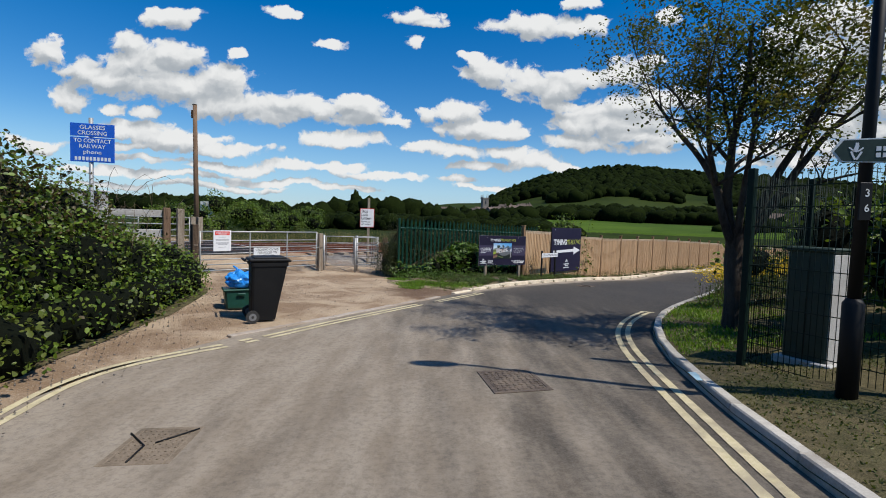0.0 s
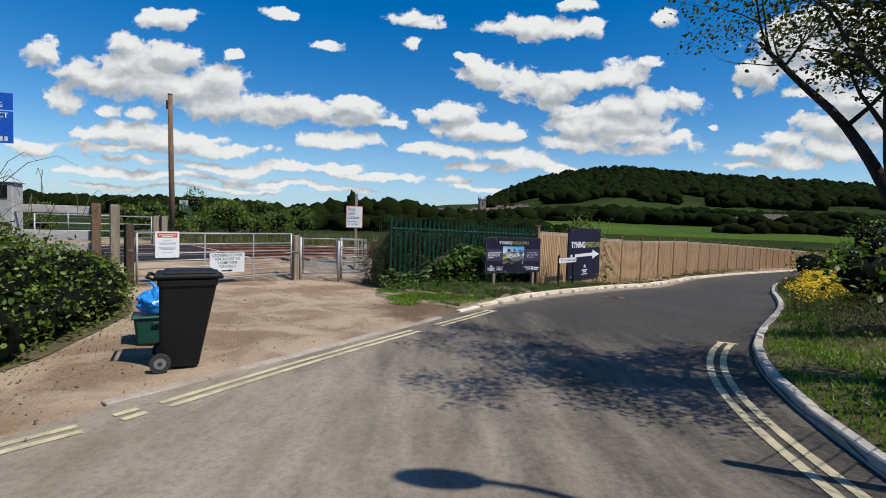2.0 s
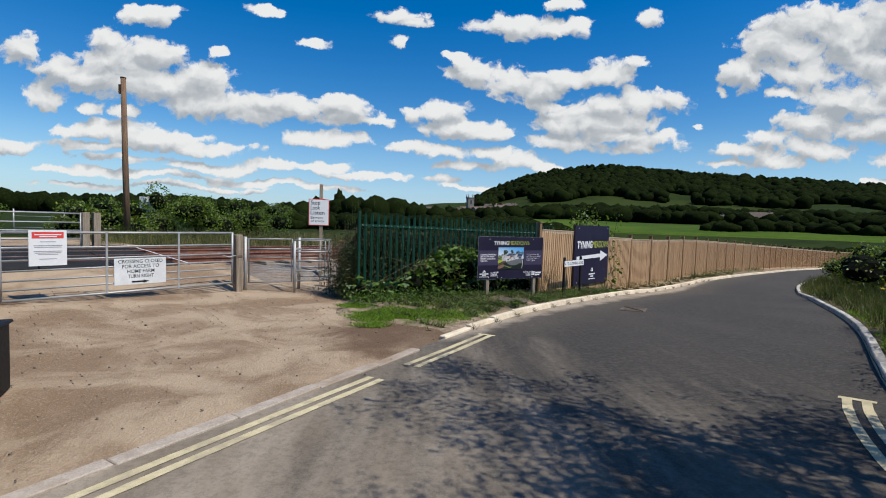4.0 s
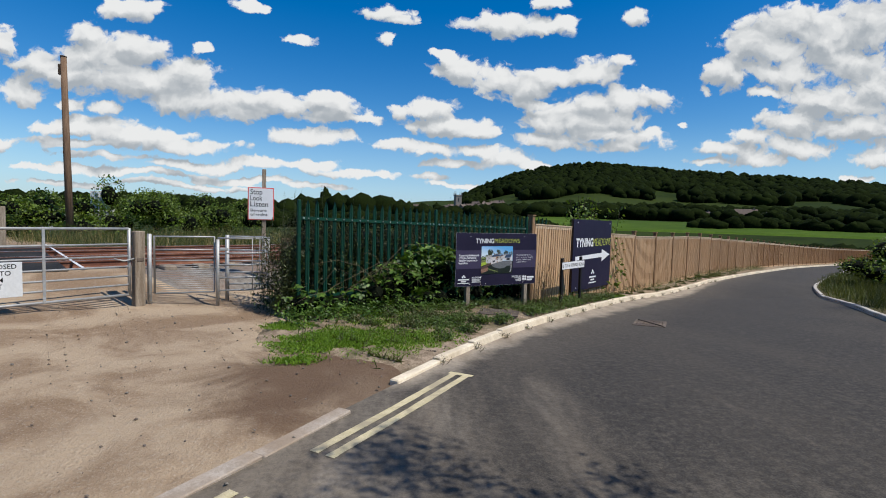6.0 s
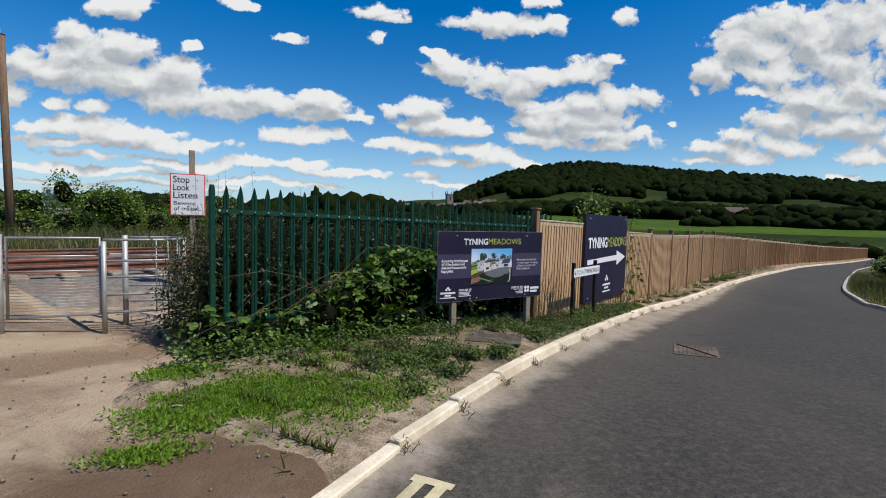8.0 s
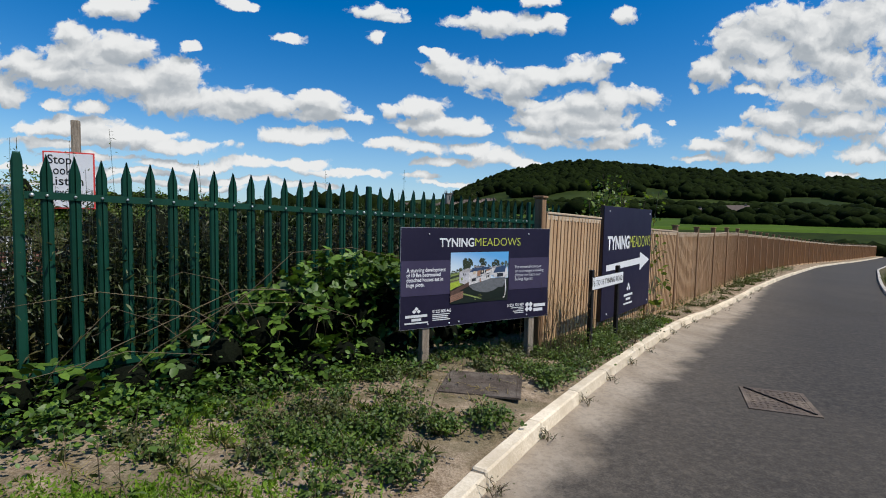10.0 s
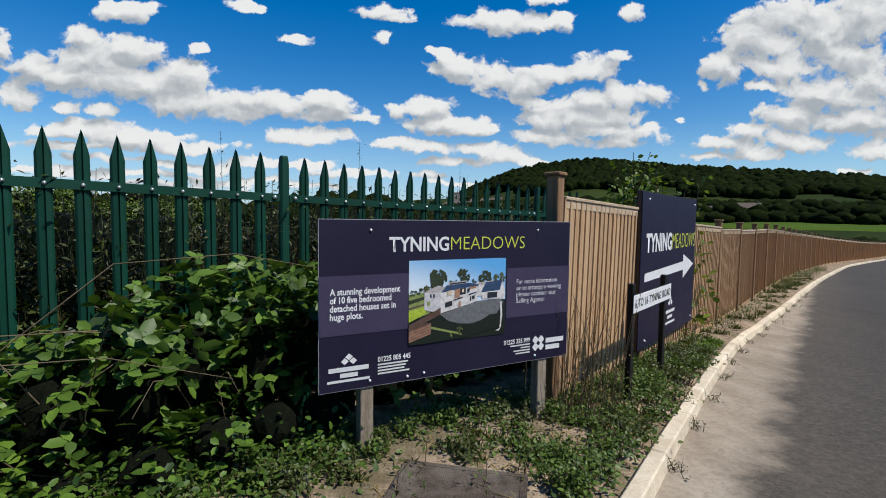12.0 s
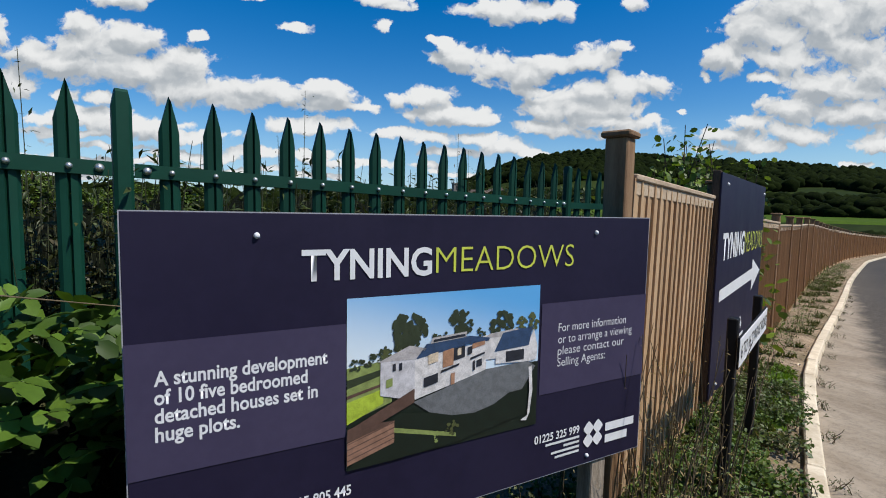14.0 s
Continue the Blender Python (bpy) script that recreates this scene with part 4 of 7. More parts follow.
def house_picture(root, x0, z0, w, h):
    """The printed photograph: white modern house, grey drive, trees, fences, as flat colour shapes."""
    cols = {"far_trees": (0.030, 0.040, 0.018), "leaf": (0.075, 0.085, 0.028), "lawn": (0.36, 0.46, 0.04), "meadow": (0.22, 0.27, 0.08), "wall": (0.62, 0.59, 0.57), "gable": (0.52, 0.50, 0.51), "slate": (0.030, 0.060, 0.125),
            "pale_roof": (0.40, 0.37, 0.36), "drive": (0.135, 0.140, 0.145), "hedge": (0.006, 0.012, 0.006), "board": (0.27, 0.145, 0.095), "dark_board": (0.10, 0.055, 0.040), "window": (0.020, 0.022, 0.030), "glow": (0.62, 0.50, 0.36), "oak": (0.36, 0.19, 0.11)}
    M = {k: surf("print_" + k, tuple(x * 0.72 for x in c), tuple(x * 1.18 for x in c), 38.0, 0.45, 0, 0.0) for k, c in cols.items()}
    # the printed sky runs from blue down to white at the corner where the light stands
    m = bpy.data.materials.new("print_sky")
    m.use_nodes = True
    nt = m.node_tree
    sep = nd(nt, "ShaderNodeSeparateXYZ")
    nt.links.new(nd(nt, "ShaderNodeTexCoord").outputs["Object"], sep.inputs[0])
    g = mth(nt, "ADD", mth(nt, "MULTIPLY", mth(nt, "SUBTRACT", sep.outputs[2], z0 + 0.55 * h), 1.6 / h), mth(nt, "MULTIPLY", mth(nt, "SUBTRACT", sep.outputs[0], x0), 0.55 / w))
    nt.links.new(mixc(nt, smooth(nt, g, 0.05, 1.1), (0.66, 0.74, 0.78), (0.10, 0.36, 0.68)), nt.nodes["Principled BSDF"].inputs["Base Color"])
    nt.nodes["Principled BSDF"].inputs["Roughness"].default_value = 0.45
    photo = part("photo", sheet(rect(x0, z0, x0 + w, z0 + h), 0, 0.0024), m, root, "printed photograph of a white modern house")

    def sh(name, pts, layer, colour):
        part(name, sheet([(x0 + a * w, z0 + b * h) for a, b in pts], 0, 0.0030 + 0.0005 * layer), M[colour], photo)

    rng = random.Random(2)

    def crown(cx, cz, r, layer, colour, n=34):
        """A printed tree: many small ragged dabs."""
        bm = bmesh.new()
        for _ in range(n):
            t, k = rng.uniform(0, 6.28), r * math.sqrt(rng.random())
            a, b, q = cx + k * math.cos(t), cz + k * 1.25 * math.sin(t), r * rng.uniform(0.14, 0.34)
            vs = [bm.verts.new((x0 + (a + q * rng.uniform(0.6, 1.1) * math.cos(e)) * w, -0.0030 - 0.0005 * layer - rng.uniform(0, 0.0004), z0 + (b + q * 1.3 * rng.uniform(0.6, 1.1) * math.sin(e)) * h)) for e in np.linspace(0, 2 * math.pi, 8)[:-1]]
            f = bm.faces.new(vs)
            f.normal_update()
            if f.normal.y > 0:
                f.normal_flip()
        part("tree_shape", bm, M[colour], photo)

    sh("lower_ground", rect(0, 0, 1, 0.46), 0, "hedge")
    sh("field", [(0, 0.28), (0.2, 0.36), (0.2, 0.62), (0, 0.60)], 1, "meadow")
    sh("field_hedge", [(0, 0.48), (0.16, 0.535), (0.16, 0.57), (0, 0.53)], 2, "far_trees")
    sh("lawn", [(0, 0.27), (0.16, 0.36), (0.16, 0.45), (0, 0.40)], 2, "lawn")
    sh("field_fence", [(0, 0.42), (0.16, 0.47), (0.16, 0.485), (0, 0.44)], 3, "dark_board")
    for cx, cz, r, c in ((0.28, 0.77, 0.085, "far_trees"), (0.27, 0.72, 0.06, "far_trees"), (0.54, 0.80, 0.062, "far_trees"), (0.77, 0.755, 0.07, "far_trees"), (0.90, 0.73, 0.05, "leaf"), (0.95, 0.74, 0.05, "leaf"), (0.43, 0.72, 0.035, "far_trees"),
                         (0.65, 0.70, 0.035, "far_trees"), (0.04, 0.61, 0.03, "far_trees"), (0.10, 0.63, 0.035, "far_trees"), (0.16, 0.655, 0.035, "far_trees"), (0.20, 0.64, 0.05, "leaf")):
        crown(cx, cz, r, 4, c, 40 if r > 0.05 else 18)
    sh("tree_trunk", rect(0.275, 0.62, 0.29, 0.72), 4, "far_trees")
    sh("tree_trunk", rect(0.54, 0.66, 0.55, 0.76), 4, "far_trees")
    sh("back_house", [(0.66, 0.53), (0.66, 0.69), (0.82, 0.71), (0.86, 0.66), (0.86, 0.52)], 5, "wall")
    sh("back_roof", [(0.66, 0.675), (0.70, 0.70), (0.86, 0.715), (0.90, 0.67), (0.84, 0.665)], 6, "pale_roof")
    sh("house_wall", [(0.30, 0.345), (0.68, 0.46), (0.68, 0.655), (0.30, 0.60)], 5, "wall")
    sh("house_end", [(0.145, 0.41), (0.305, 0.345), (0.305, 0.60), (0.145, 0.615)], 6, "gable")
    sh("roof_pale", [(0.13, 0.612), (0.28, 0.69), (0.36, 0.66), (0.32, 0.60)], 7, "pale_roof")
    sh("roof_slate", [(0.31, 0.60), (0.36, 0.685), (0.58, 0.705), (0.70, 0.675), (0.69, 0.655), (0.60, 0.655)], 7, "slate")
    sh("clerestory", [(0.38, 0.685), (0.39, 0.72), (0.57, 0.735), (0.565, 0.70)], 8, "pale_roof")
    sh("clerestory_glass", [(0.395, 0.692), (0.395, 0.708), (0.56, 0.722), (0.56, 0.705)], 9, "window")
    sh("recess", [(0.445, 0.52), (0.50, 0.53), (0.50, 0.64), (0.445, 0.625)], 8, "oak")
    sh("balcony_glass", [(0.50, 0.555), (0.56, 0.57), (0.56, 0.645), (0.50, 0.635)], 8, "window")
    sh("oak_panel", [(0.60, 0.615), (0.67, 0.635), (0.67, 0.66), (0.60, 0.65)], 8, "oak")
    sh("porch_roof", [(0.435, 0.505), (0.53, 0.535), (0.53, 0.522), (0.435, 0.49)], 9, "window")
    sh("porch_roof", [(0.59, 0.56), (0.67, 0.585), (0.67, 0.573), (0.59, 0.545)], 9, "window")
    sh("front_door", [(0.487, 0.40), (0.508, 0.405), (0.508, 0.48), (0.487, 0.475)], 8, "oak")
    for a, b, ww, hh, c in ((0.20, 0.545, 0.014, 0.045, "window"), (0.23, 0.545, 0.014, 0.045, "window"), (0.17, 0.45, 0.03, 0.05, "meadow"), (0.37, 0.555, 0.05, 0.06, "glow"), (0.35, 0.415, 0.07, 0.06, "window"), (0.575, 0.58, 0.025, 0.05, "window"), (0.625, 0.49, 0.03, 0.045, "window"), (0.605, 0.47, 0.012, 0.065, "window"), (0.52, 0.585, 0.02, 0.045, "glow")):
        sh("window_shape", [(a, b), (a + ww, b + ww * 0.28), (a + ww, b + hh + ww * 0.28), (a, b + hh)], 9, c)
    sh("garage_wall", [(0.735, 0.49), (0.735, 0.585), (0.93, 0.60), (0.965, 0.70), (0.99, 0.57), (0.985, 0.48), (0.94, 0.47)], 6, "wall")
    sh("garage_roof", [(0.725, 0.572), (0.775, 0.695), (0.955, 0.715), (0.935, 0.585)], 7, "slate")
    sh("garage_door", [(0.795, 0.492), (0.905, 0.492), (0.905, 0.565), (0.795, 0.565)], 8, "window")
    sh("drive", [(0.30, 0.335), (0.45, 0.385), (0.68, 0.465), (0.93, 0.475), (0.98, 0.43), (0.90, 0.28), (0.82, 0.275), (0.73, 0.215), (0.62, 0.185), (0.50, 0.20), (0.38, 0.25)], 7, "drive")
    sh("planting", [(0.16, 0.235), (0.24, 0.285), (0.38, 0.25), (0.50, 0.20), (0.62, 0.185), (0.73, 0.215), (0.82, 0.275), (0.90, 0.28), (0.92, 0.10), (0.55, 0.02), (0.2, 0.0), (0.0, 0.0)], 8, "hedge")
    sh("long_fence", [(0.03, 0.255), (0.305, 0.42), (0.305, 0.335), (0.14, 0.245)], 9, "dark_board")
    sh("planter_side", [(0.0, 0.03), (0.21, 0.11), (0.21, 0.245), (0.0, 0.165)], 10, "board")
    sh("planter_end", [(0.0, 0.245), (0.04, 0.26), (0.21, 0.245), (0.17, 0.225), (0.0, 0.17)], 11, "dark_board")
    for i in range(4):
        b = 0.055 + 0.033 * i
        sh("board_gap", [(0.0, b), (0.21, b + 0.08), (0.21, b + 0.086), (0.0, b + 0.006)], 11, "dark_board")
    sh("wire_fence", [(0.21, 0.20), (0.52, 0.08), (0.52, 0.055), (0.21, 0.17)], 10, "meadow")
    crown(0.50, 0.12, 0.04, 11, "leaf", 16)
    crown(0.43, 0.08, 0.03, 11, "meadow", 12)
    sh("garden_wall", [(0.89, 0.06), (0.935, 0.085), (0.945, 0.26), (0.935, 0.43), (0.955, 0.44), (0.965, 0.26), (0.95, 0.10), (0.93, 0.05)], 11, "wall")


def advert_board():
    a, b = Vector((1.23, 16.54)), Vector((2.97, 17.37))
    z = 0.085
    W, H = (b - a).length, 1.03
    root = thing("advert_board", pose(a.x, a.y, z, rz=math.degrees(math.atan2(b.y - a.y, b.x - a.x))), "dark navy printed advertising board on two timber posts", "sign board")
    part("panel", newbox((W / 2, 0.006, H / 2), (W, 0.010, H), 0.0015), M_NAVY, root)
    part("edge_trim", newbox((W / 2, 0.0065, H / 2), (W + 0.006, 0.008, H + 0.006)), M_GREYTXT, root, "pale cut edge of the panel")
    # local x to the right, the face looks towards -y
    zl = ground_z(a.x, a.y) + 0.06 - z
    for x in (0.30, W - 0.23):
        part("post", newbox((x, 0.055, (H * 0.9 + zl) / 2 - 0.05), (0.085, 0.085, H * 0.9 - zl + 0.1), 0.005), M_OLDWOOD, root, "weathered square timber post")
    bolt = bmesh.new()
    bmesh.ops.create_uvsphere(bolt, u_segments=8, v_segments=5, radius=0.009)
    bolt = done(bolt, "screw", True)
    for x, zz in ((0.316, 0.968), (1.61, 0.97), (0.313, 0.038), (1.609, 0.034), (0.567, 0.028), (0.686, 0.034)):
        part("screw", bolt, M_WHITE, root, m=pose(x, -0.002, zz))
    part("band", sheet(rect(0.0, 0.338, 0.57, 0.696), 0), M_BAND, root)
    part("band", sheet(rect(1.34, 0.338, W, 0.698), 0), M_BAND, root)
    house_picture(root, 0.572, 0.228, 0.755, 0.545)
    F = lambda x, zz: pose(x, -0.0008, zz)
    words("TYNING", 0.128, F(0.437, 0.835), M_WHITE, root, 0.024, width=0.425)
    words("MEADOWS", 0.128, F(0.877, 0.838), M_LIME, root, -0.012, width=0.615)
    for i, t in enumerate(("A stunning development", "of 10 five bedroomed", "detached houses set in", "huge plots.")):
        words(t, 0.056, F(0.063, 0.581 - i * 0.0495), M_WHITE, root, 0.022, width=(0.45, 0.39, 0.42, 0.203)[i])
    for i, t in enumerate(("For more information", "or to arrange a viewing", "please contact our", "Selling Agents:")):
        words(t, 0.050, F(1.427, 0.580 - i * 0.0465), M_SIGNGREY, root, -0.004, width=(0.38, 0.42, 0.373, 0.263)[i])
    words("01225 805 445", 0.046, F(0.365, 0.148), M_WHITE, root, 0.022, width=0.223)
    words("01225 325 999", 0.046, F(1.325, 0.143), M_WHITE, root, 0.022, width=0.237)
    for x, zz, w in [(0.365, 0.125 - i * 0.019, k) for i, k in enumerate((0.205, 0.19, 0.18, 0.215))] + [(1.562 - k, 0.122 - i * 0.020, k) for i, k in enumerate((0.18, 0.085, 0.15, 0.13))]:
        part("small_print", sheet(rect(x, zz, x + w, zz + 0.010), 0, 0.0025), M_SIGNGREY, root)
    # makers' marks as plain shapes
    for dx, dz in ((0, 0.026), (-0.026, 0.0), (0.026, 0.0)):
        cx, cz = 0.180 + dx, 0.178 + dz
        part("diamond", sheet([(cx - 0.024, cz), (cx, cz - 0.021), (cx + 0.024, cz), (cx, cz + 0.021)], 0, 0.0025), M_WHITE, root)
    for zz, w, hh in ((0.116, 0.25, 0.028), (0.080, 0.11, 0.026), (0.052, 0.265, 0.016)):
        part("maker_bar", sheet(rect(0.180 - w / 2, zz, 0.180 + w / 2, zz + hh), 0, 0.0025), M_SIGNGREY, root)
    for cx in (1.614, 1.667):
        for cz in (0.098, 0.150):
            pts = [(cx + 0.029 * (1 - 0.22 * abs(math.sin(2 * t))) * math.cos(t), cz + 0.031 * (1 - 0.22 * abs(math.sin(2 * t))) * math.sin(t)) for t in np.linspace(0, 2 * math.pi, 17)[:-1]]
            part("agent_mark", sheet(pts, 0, 0.0025), M_WHITE, root)
    for zz, w in ((0.118, 0.175), (0.066, 0.135)):
        part("agent_bar", sheet(rect(1.712, zz, 1.712 + w, zz + 0.036), 0, 0.0025), M_WHITE, root)


advert_board()


def arrow_board():
    k = Vector((FE[40][0] - FE[0][0], FE[40][1] - FE[0][1])).normalized()
    a = Vector((FE[0][0], FE[0][1])) + k * 1.84 + Vector((k.y, -k.x)) * 0.025
    W, H, z = 2.36, 1.76, -0.30
    root = thing("direction_board", pose(a.x, a.y, z, rz=math.degrees(math.atan2(k.y, k.x))), "navy direction board with a white arrow on the timber fence", "sign board")
    part("panel", newbox((W / 2, -0.06, H / 2), (W, 0.012, H), 0.002), M_NAVY, root)
    for x in (0.03, W - 0.03):
        part("batten", newbox((x, -0.025, H / 2), (0.06, 0.055, H + 0.03), 0.004), M_DARKWOOD, root)
    y = -0.068
    words("TYNING", 0.29, pose(0.16, y, 1.09), M_WHITE, root, 0.034, width=1.0)
    words("MEADOWS", 0.29, pose(1.18, y, 1.09), M_LIME, root, -0.012, width=1.14)
    part("arrow", sheet([(0.14, 0.755), (1.75, 0.785), (1.75, 0.67), (2.29, 0.84), (1.74, 1.0), (1.74, 0.90), (0.14, 0.85)], y), M_WHITE, root, "white printed arrow")
    for dx, dz in ((0, 0.055), (-0.05, 0.0), (0.05, 0.0)):
        part("diamond", sheet([(1.2 + dx - 0.045, 0.40 + dz), (1.2 + dx, 0.36 + dz), (1.2 + dx + 0.045, 0.40 + dz), (1.2 + dx, 0.44 + dz)], y), M_WHITE, root)
    for zz, w, hh in ((0.27, 0.42, 0.04), (0.20, 0.22, 0.04), (0.13, 0.45, 0.03)):
        part("maker_bar", sheet(rect(1.2 - w / 2, zz, 1.2 + w / 2, zz + hh), y), M_SIGNGREY, root)
    b = bmesh.new()
    bmesh.ops.create_uvsphere(b, u_segments=8, v_segments=5, radius=0.014)
    b = done(b, "screw", True)
    for x in (0.22, W - 0.12):
        for zz in (0.08, H - 0.08):
            part("screw", b, M_WHITE, root, m=pose(x, y, zz))


arrow_board()


def street_nameplate():
    a, b = Vector((3.62, 17.68)), Vector((4.40, 18.52))
    z = ground_z(*a) + 0.09
    W = (b - a).length
    root = thing("street_nameplate", pose(a.x, a.y, z, rz=math.degrees(math.atan2(b.y - a.y, b.x - a.x))), "white street nameplate on two black posts", "street sign")
    for x in (0.08, W - 0.10):
        part("post", newbox((x, 0.03, 0.47), (0.075, 0.05, 1.12), 0.006), M_BLACK, root, "square black plastic post")
    part("plate", newbox((W / 2, -0.012, 0.86), (W, 0.014, 0.155), 0.003), M_WHITE, root)
    words("6 TO 16 TYNING ROAD", 0.105, pose(0.035, -0.020, 0.825), M_BLACK, root, 0.004, width=W - 0.07)
    part("border", newbox((W / 2, -0.0115, 0.86), (W + 0.012, 0.010, 0.167)), M_BLACK, root)


street_nameplate()

# ---- crossing gates, notices ----


def text_lines(root, lines, x, z, step, size, material, y, align="CENTER", bold=0.01, widths=None):
    for i, t in enumerate(lines):
        words(t, size, pose(x, y, z - i * step), material, root, bold, align, width=widths[i] if widths else None)


def field_gate():
    a, b = Vector((-6.34, 12.44)), Vector((-4.02, 15.30))
    z = ground_z(-5, 14) + 0.05
    W = (b - a).length
    root = thing("field_gate", pose(a.x, a.y, z, rz=math.degrees(math.atan2(b.y - a.y, b.x - a.x))), "closed galvanised tubular steel field gate", "gate")
    for x in (0.03, W - 0.03):
        part("stile", newtube([(x, 0, 0.06), (x, 0, 1.13)], 0.024), M_GALV, root)
    for i, zz in enumerate((0.08, 0.24, 0.38, 0.53, 0.69, 0.88, 1.12)):
        part("bar", newtube([(0.03, 0, zz), (W - 0.03, 0, zz)], 0.021 if i in (0, 6) else 0.016), M_GALV, root)
    for x in (W * 0.38, W * 0.70):
        part("upright", newbox((x, -0.02, 0.6), (0.035, 0.008, 1.06)), M_GALV, root)
    part("latch", newtube([(W - 0.25, -0.03, 0.66), (W - 0.12, -0.05, 0.62), (W + 0.06, -0.04, 0.66)], 0.012), M_GALV, root)
    rz = math.degrees(math.atan2(b.y - a.y, b.x - a.x))
    for p, s, lab in ((a - (b - a).normalized() * 0.11, 1.28, "dark timber gate post"), (b + (b - a).normalized() * 0.10, 1.20, "weathered timber gate post")):
        g = thing("gate_post", pose(p.x, p.y, ground_z(*p), rz=rz), lab, "gate post")
        part("shaft", newbox((0, 0, s / 2 - 0.15), (0.15, 0.15, s + 0.3), 0.012), M_DARKWOOD if s > 1.25 else M_OLDWOOD, g)
        part("hinge_strap", newbox((0, -0.08, 0.75), (0.10, 0.012, 0.05), 0.003), M_IRON, g)
    # red-headed notice on the gate
    n = thing("warning_notice", root.matrix_basis @ pose(0.36, -0.035, 0.60), "white notice with a red heading, wired to the gate", "notice")
    part("sheet", newbox((0.24, 0, 0.28), (0.48, 0.008, 0.56)), M_WHITE, n)
    part("heading", sheet(rect(0.04, 0.43, 0.44, 0.53), -0.004), M_RED, n)
    for i, (zz, w) in enumerate(((0.48, 0.34), (0.45, 0.22))):
        part("heading_line", sheet(rect(0.24 - w / 2, zz, 0.24 + w / 2, zz + 0.016), -0.0056), M_WHITE, n)
    for zz, w in ((0.37, 0.20), (0.31, 0.36), (0.285, 0.34), (0.22, 0.36), (0.195, 0.33), (0.17, 0.25), (0.10, 0.22)):
        part("print_line", sheet(rect(0.24 - w / 2, zz, 0.24 + w / 2, zz + 0.013), -0.004), M_GREYTXT, n)
    c = thing("closure_sign", root.matrix_basis @ pose(1.50, -0.035, 0.20), "pale grey crossing-closed sign with black lettering on the gate", "notice")
    part("plate", newbox((0.42, 0, 0.235), (0.84, 0.010, 0.47), 0.004), M_SIGNGREY, c)
    text_lines(c, ("CROSSING CLOSED", "FOR ACCESS TO", "HOME FARM", "TURN RIGHT"), 0.42, 0.385, 0.088, 0.088, M_BLACK, -0.0055, widths=(0.72, 0.60, 0.44, 0.42))
    part("arrow", sheet([(0.27, 0.035), (0.46, 0.035), (0.46, 0.02), (0.56, 0.05), (0.46, 0.08), (0.46, 0.065), (0.27, 0.065)], -0.005), M_BLACK, c)


field_gate()


def kissing_gate():
    a, b = Vector((-3.86, 15.52)), Vector((-2.93, 15.90))
    z = ground_z(*a) + 0.02
    W = (b - a).length
    rz = math.degrees(math.atan2(b.y - a.y, b.x - a.x))
    root = thing("kissing_gate", pose(a.x, a.y, z, rz=rz), "galvanised steel pedestrian kissing gate with rounded hoop rails", "gate")
    part("hinge_post", newtube([(0, 0, -0.2), (0, 0, 1.14)], 0.035, 10), M_GALV, root)
    leaf = part("leaf", newtube([(0.07, 0, 0.16), (0.07, 0, 1.10), (W - 0.05, 0, 1.10), (W - 0.05, 0, 0.16), (0.07, 0, 0.16)], 0.018), M_GALV, root)
    for i in range(13):
        part("mesh_wire", newtube([(0.07, 0, 0.20 + i * 0.036), (W - 0.05, 0, 0.20 + i * 0.036)], 0.0035, 5), M_GALV, leaf)
    for zz in (0.70, 0.88):
        part("leaf_bar", newtube([(0.07, 0, zz), (W - 0.05, 0, zz)], 0.012), M_GALV, leaf)
    part("latch_post", newtube([(W, -0.06, -0.2), (W, -0.06, 1.06)], 0.030, 10), M_GALV, root)
    part("back_post", newtube([(W + 0.16, 0.42, -0.2), (W + 0.16, 0.42, 1.12)], 0.035, 10), M_GALV, root)
    part("latch", newbox((W + 0.10, 0.1, 0.88), (0.14, 0.05, 0.05), 0.006), M_GALV, root)
    for zz in (0.18, 0.40, 0.62, 0.82, 1.08):
        pts = [(W, -0.06, zz)] + [(W + 0.45 + 0.42 * math.sin(t), 0.36 - 0.42 * math.cos(t), zz) for t in np.linspace(0, math.pi, 9)] + [(W + 0.16, 0.80, zz)]
        part("hoop_rail", newtube(pts, 0.016), M_GALV, root)
    for i in range(7):
        t = 0.25 + i * 0.33
        part("hoop_bar", newtube([(W + 0.45 + 0.42 * math.sin(t), 0.36 - 0.42 * math.cos(t), 0.18), (W + 0.45 + 0.42 * math.sin(t), 0.36 - 0.42 * math.cos(t), 1.08)], 0.007, 6), M_GALV, root)


kissing_gate()


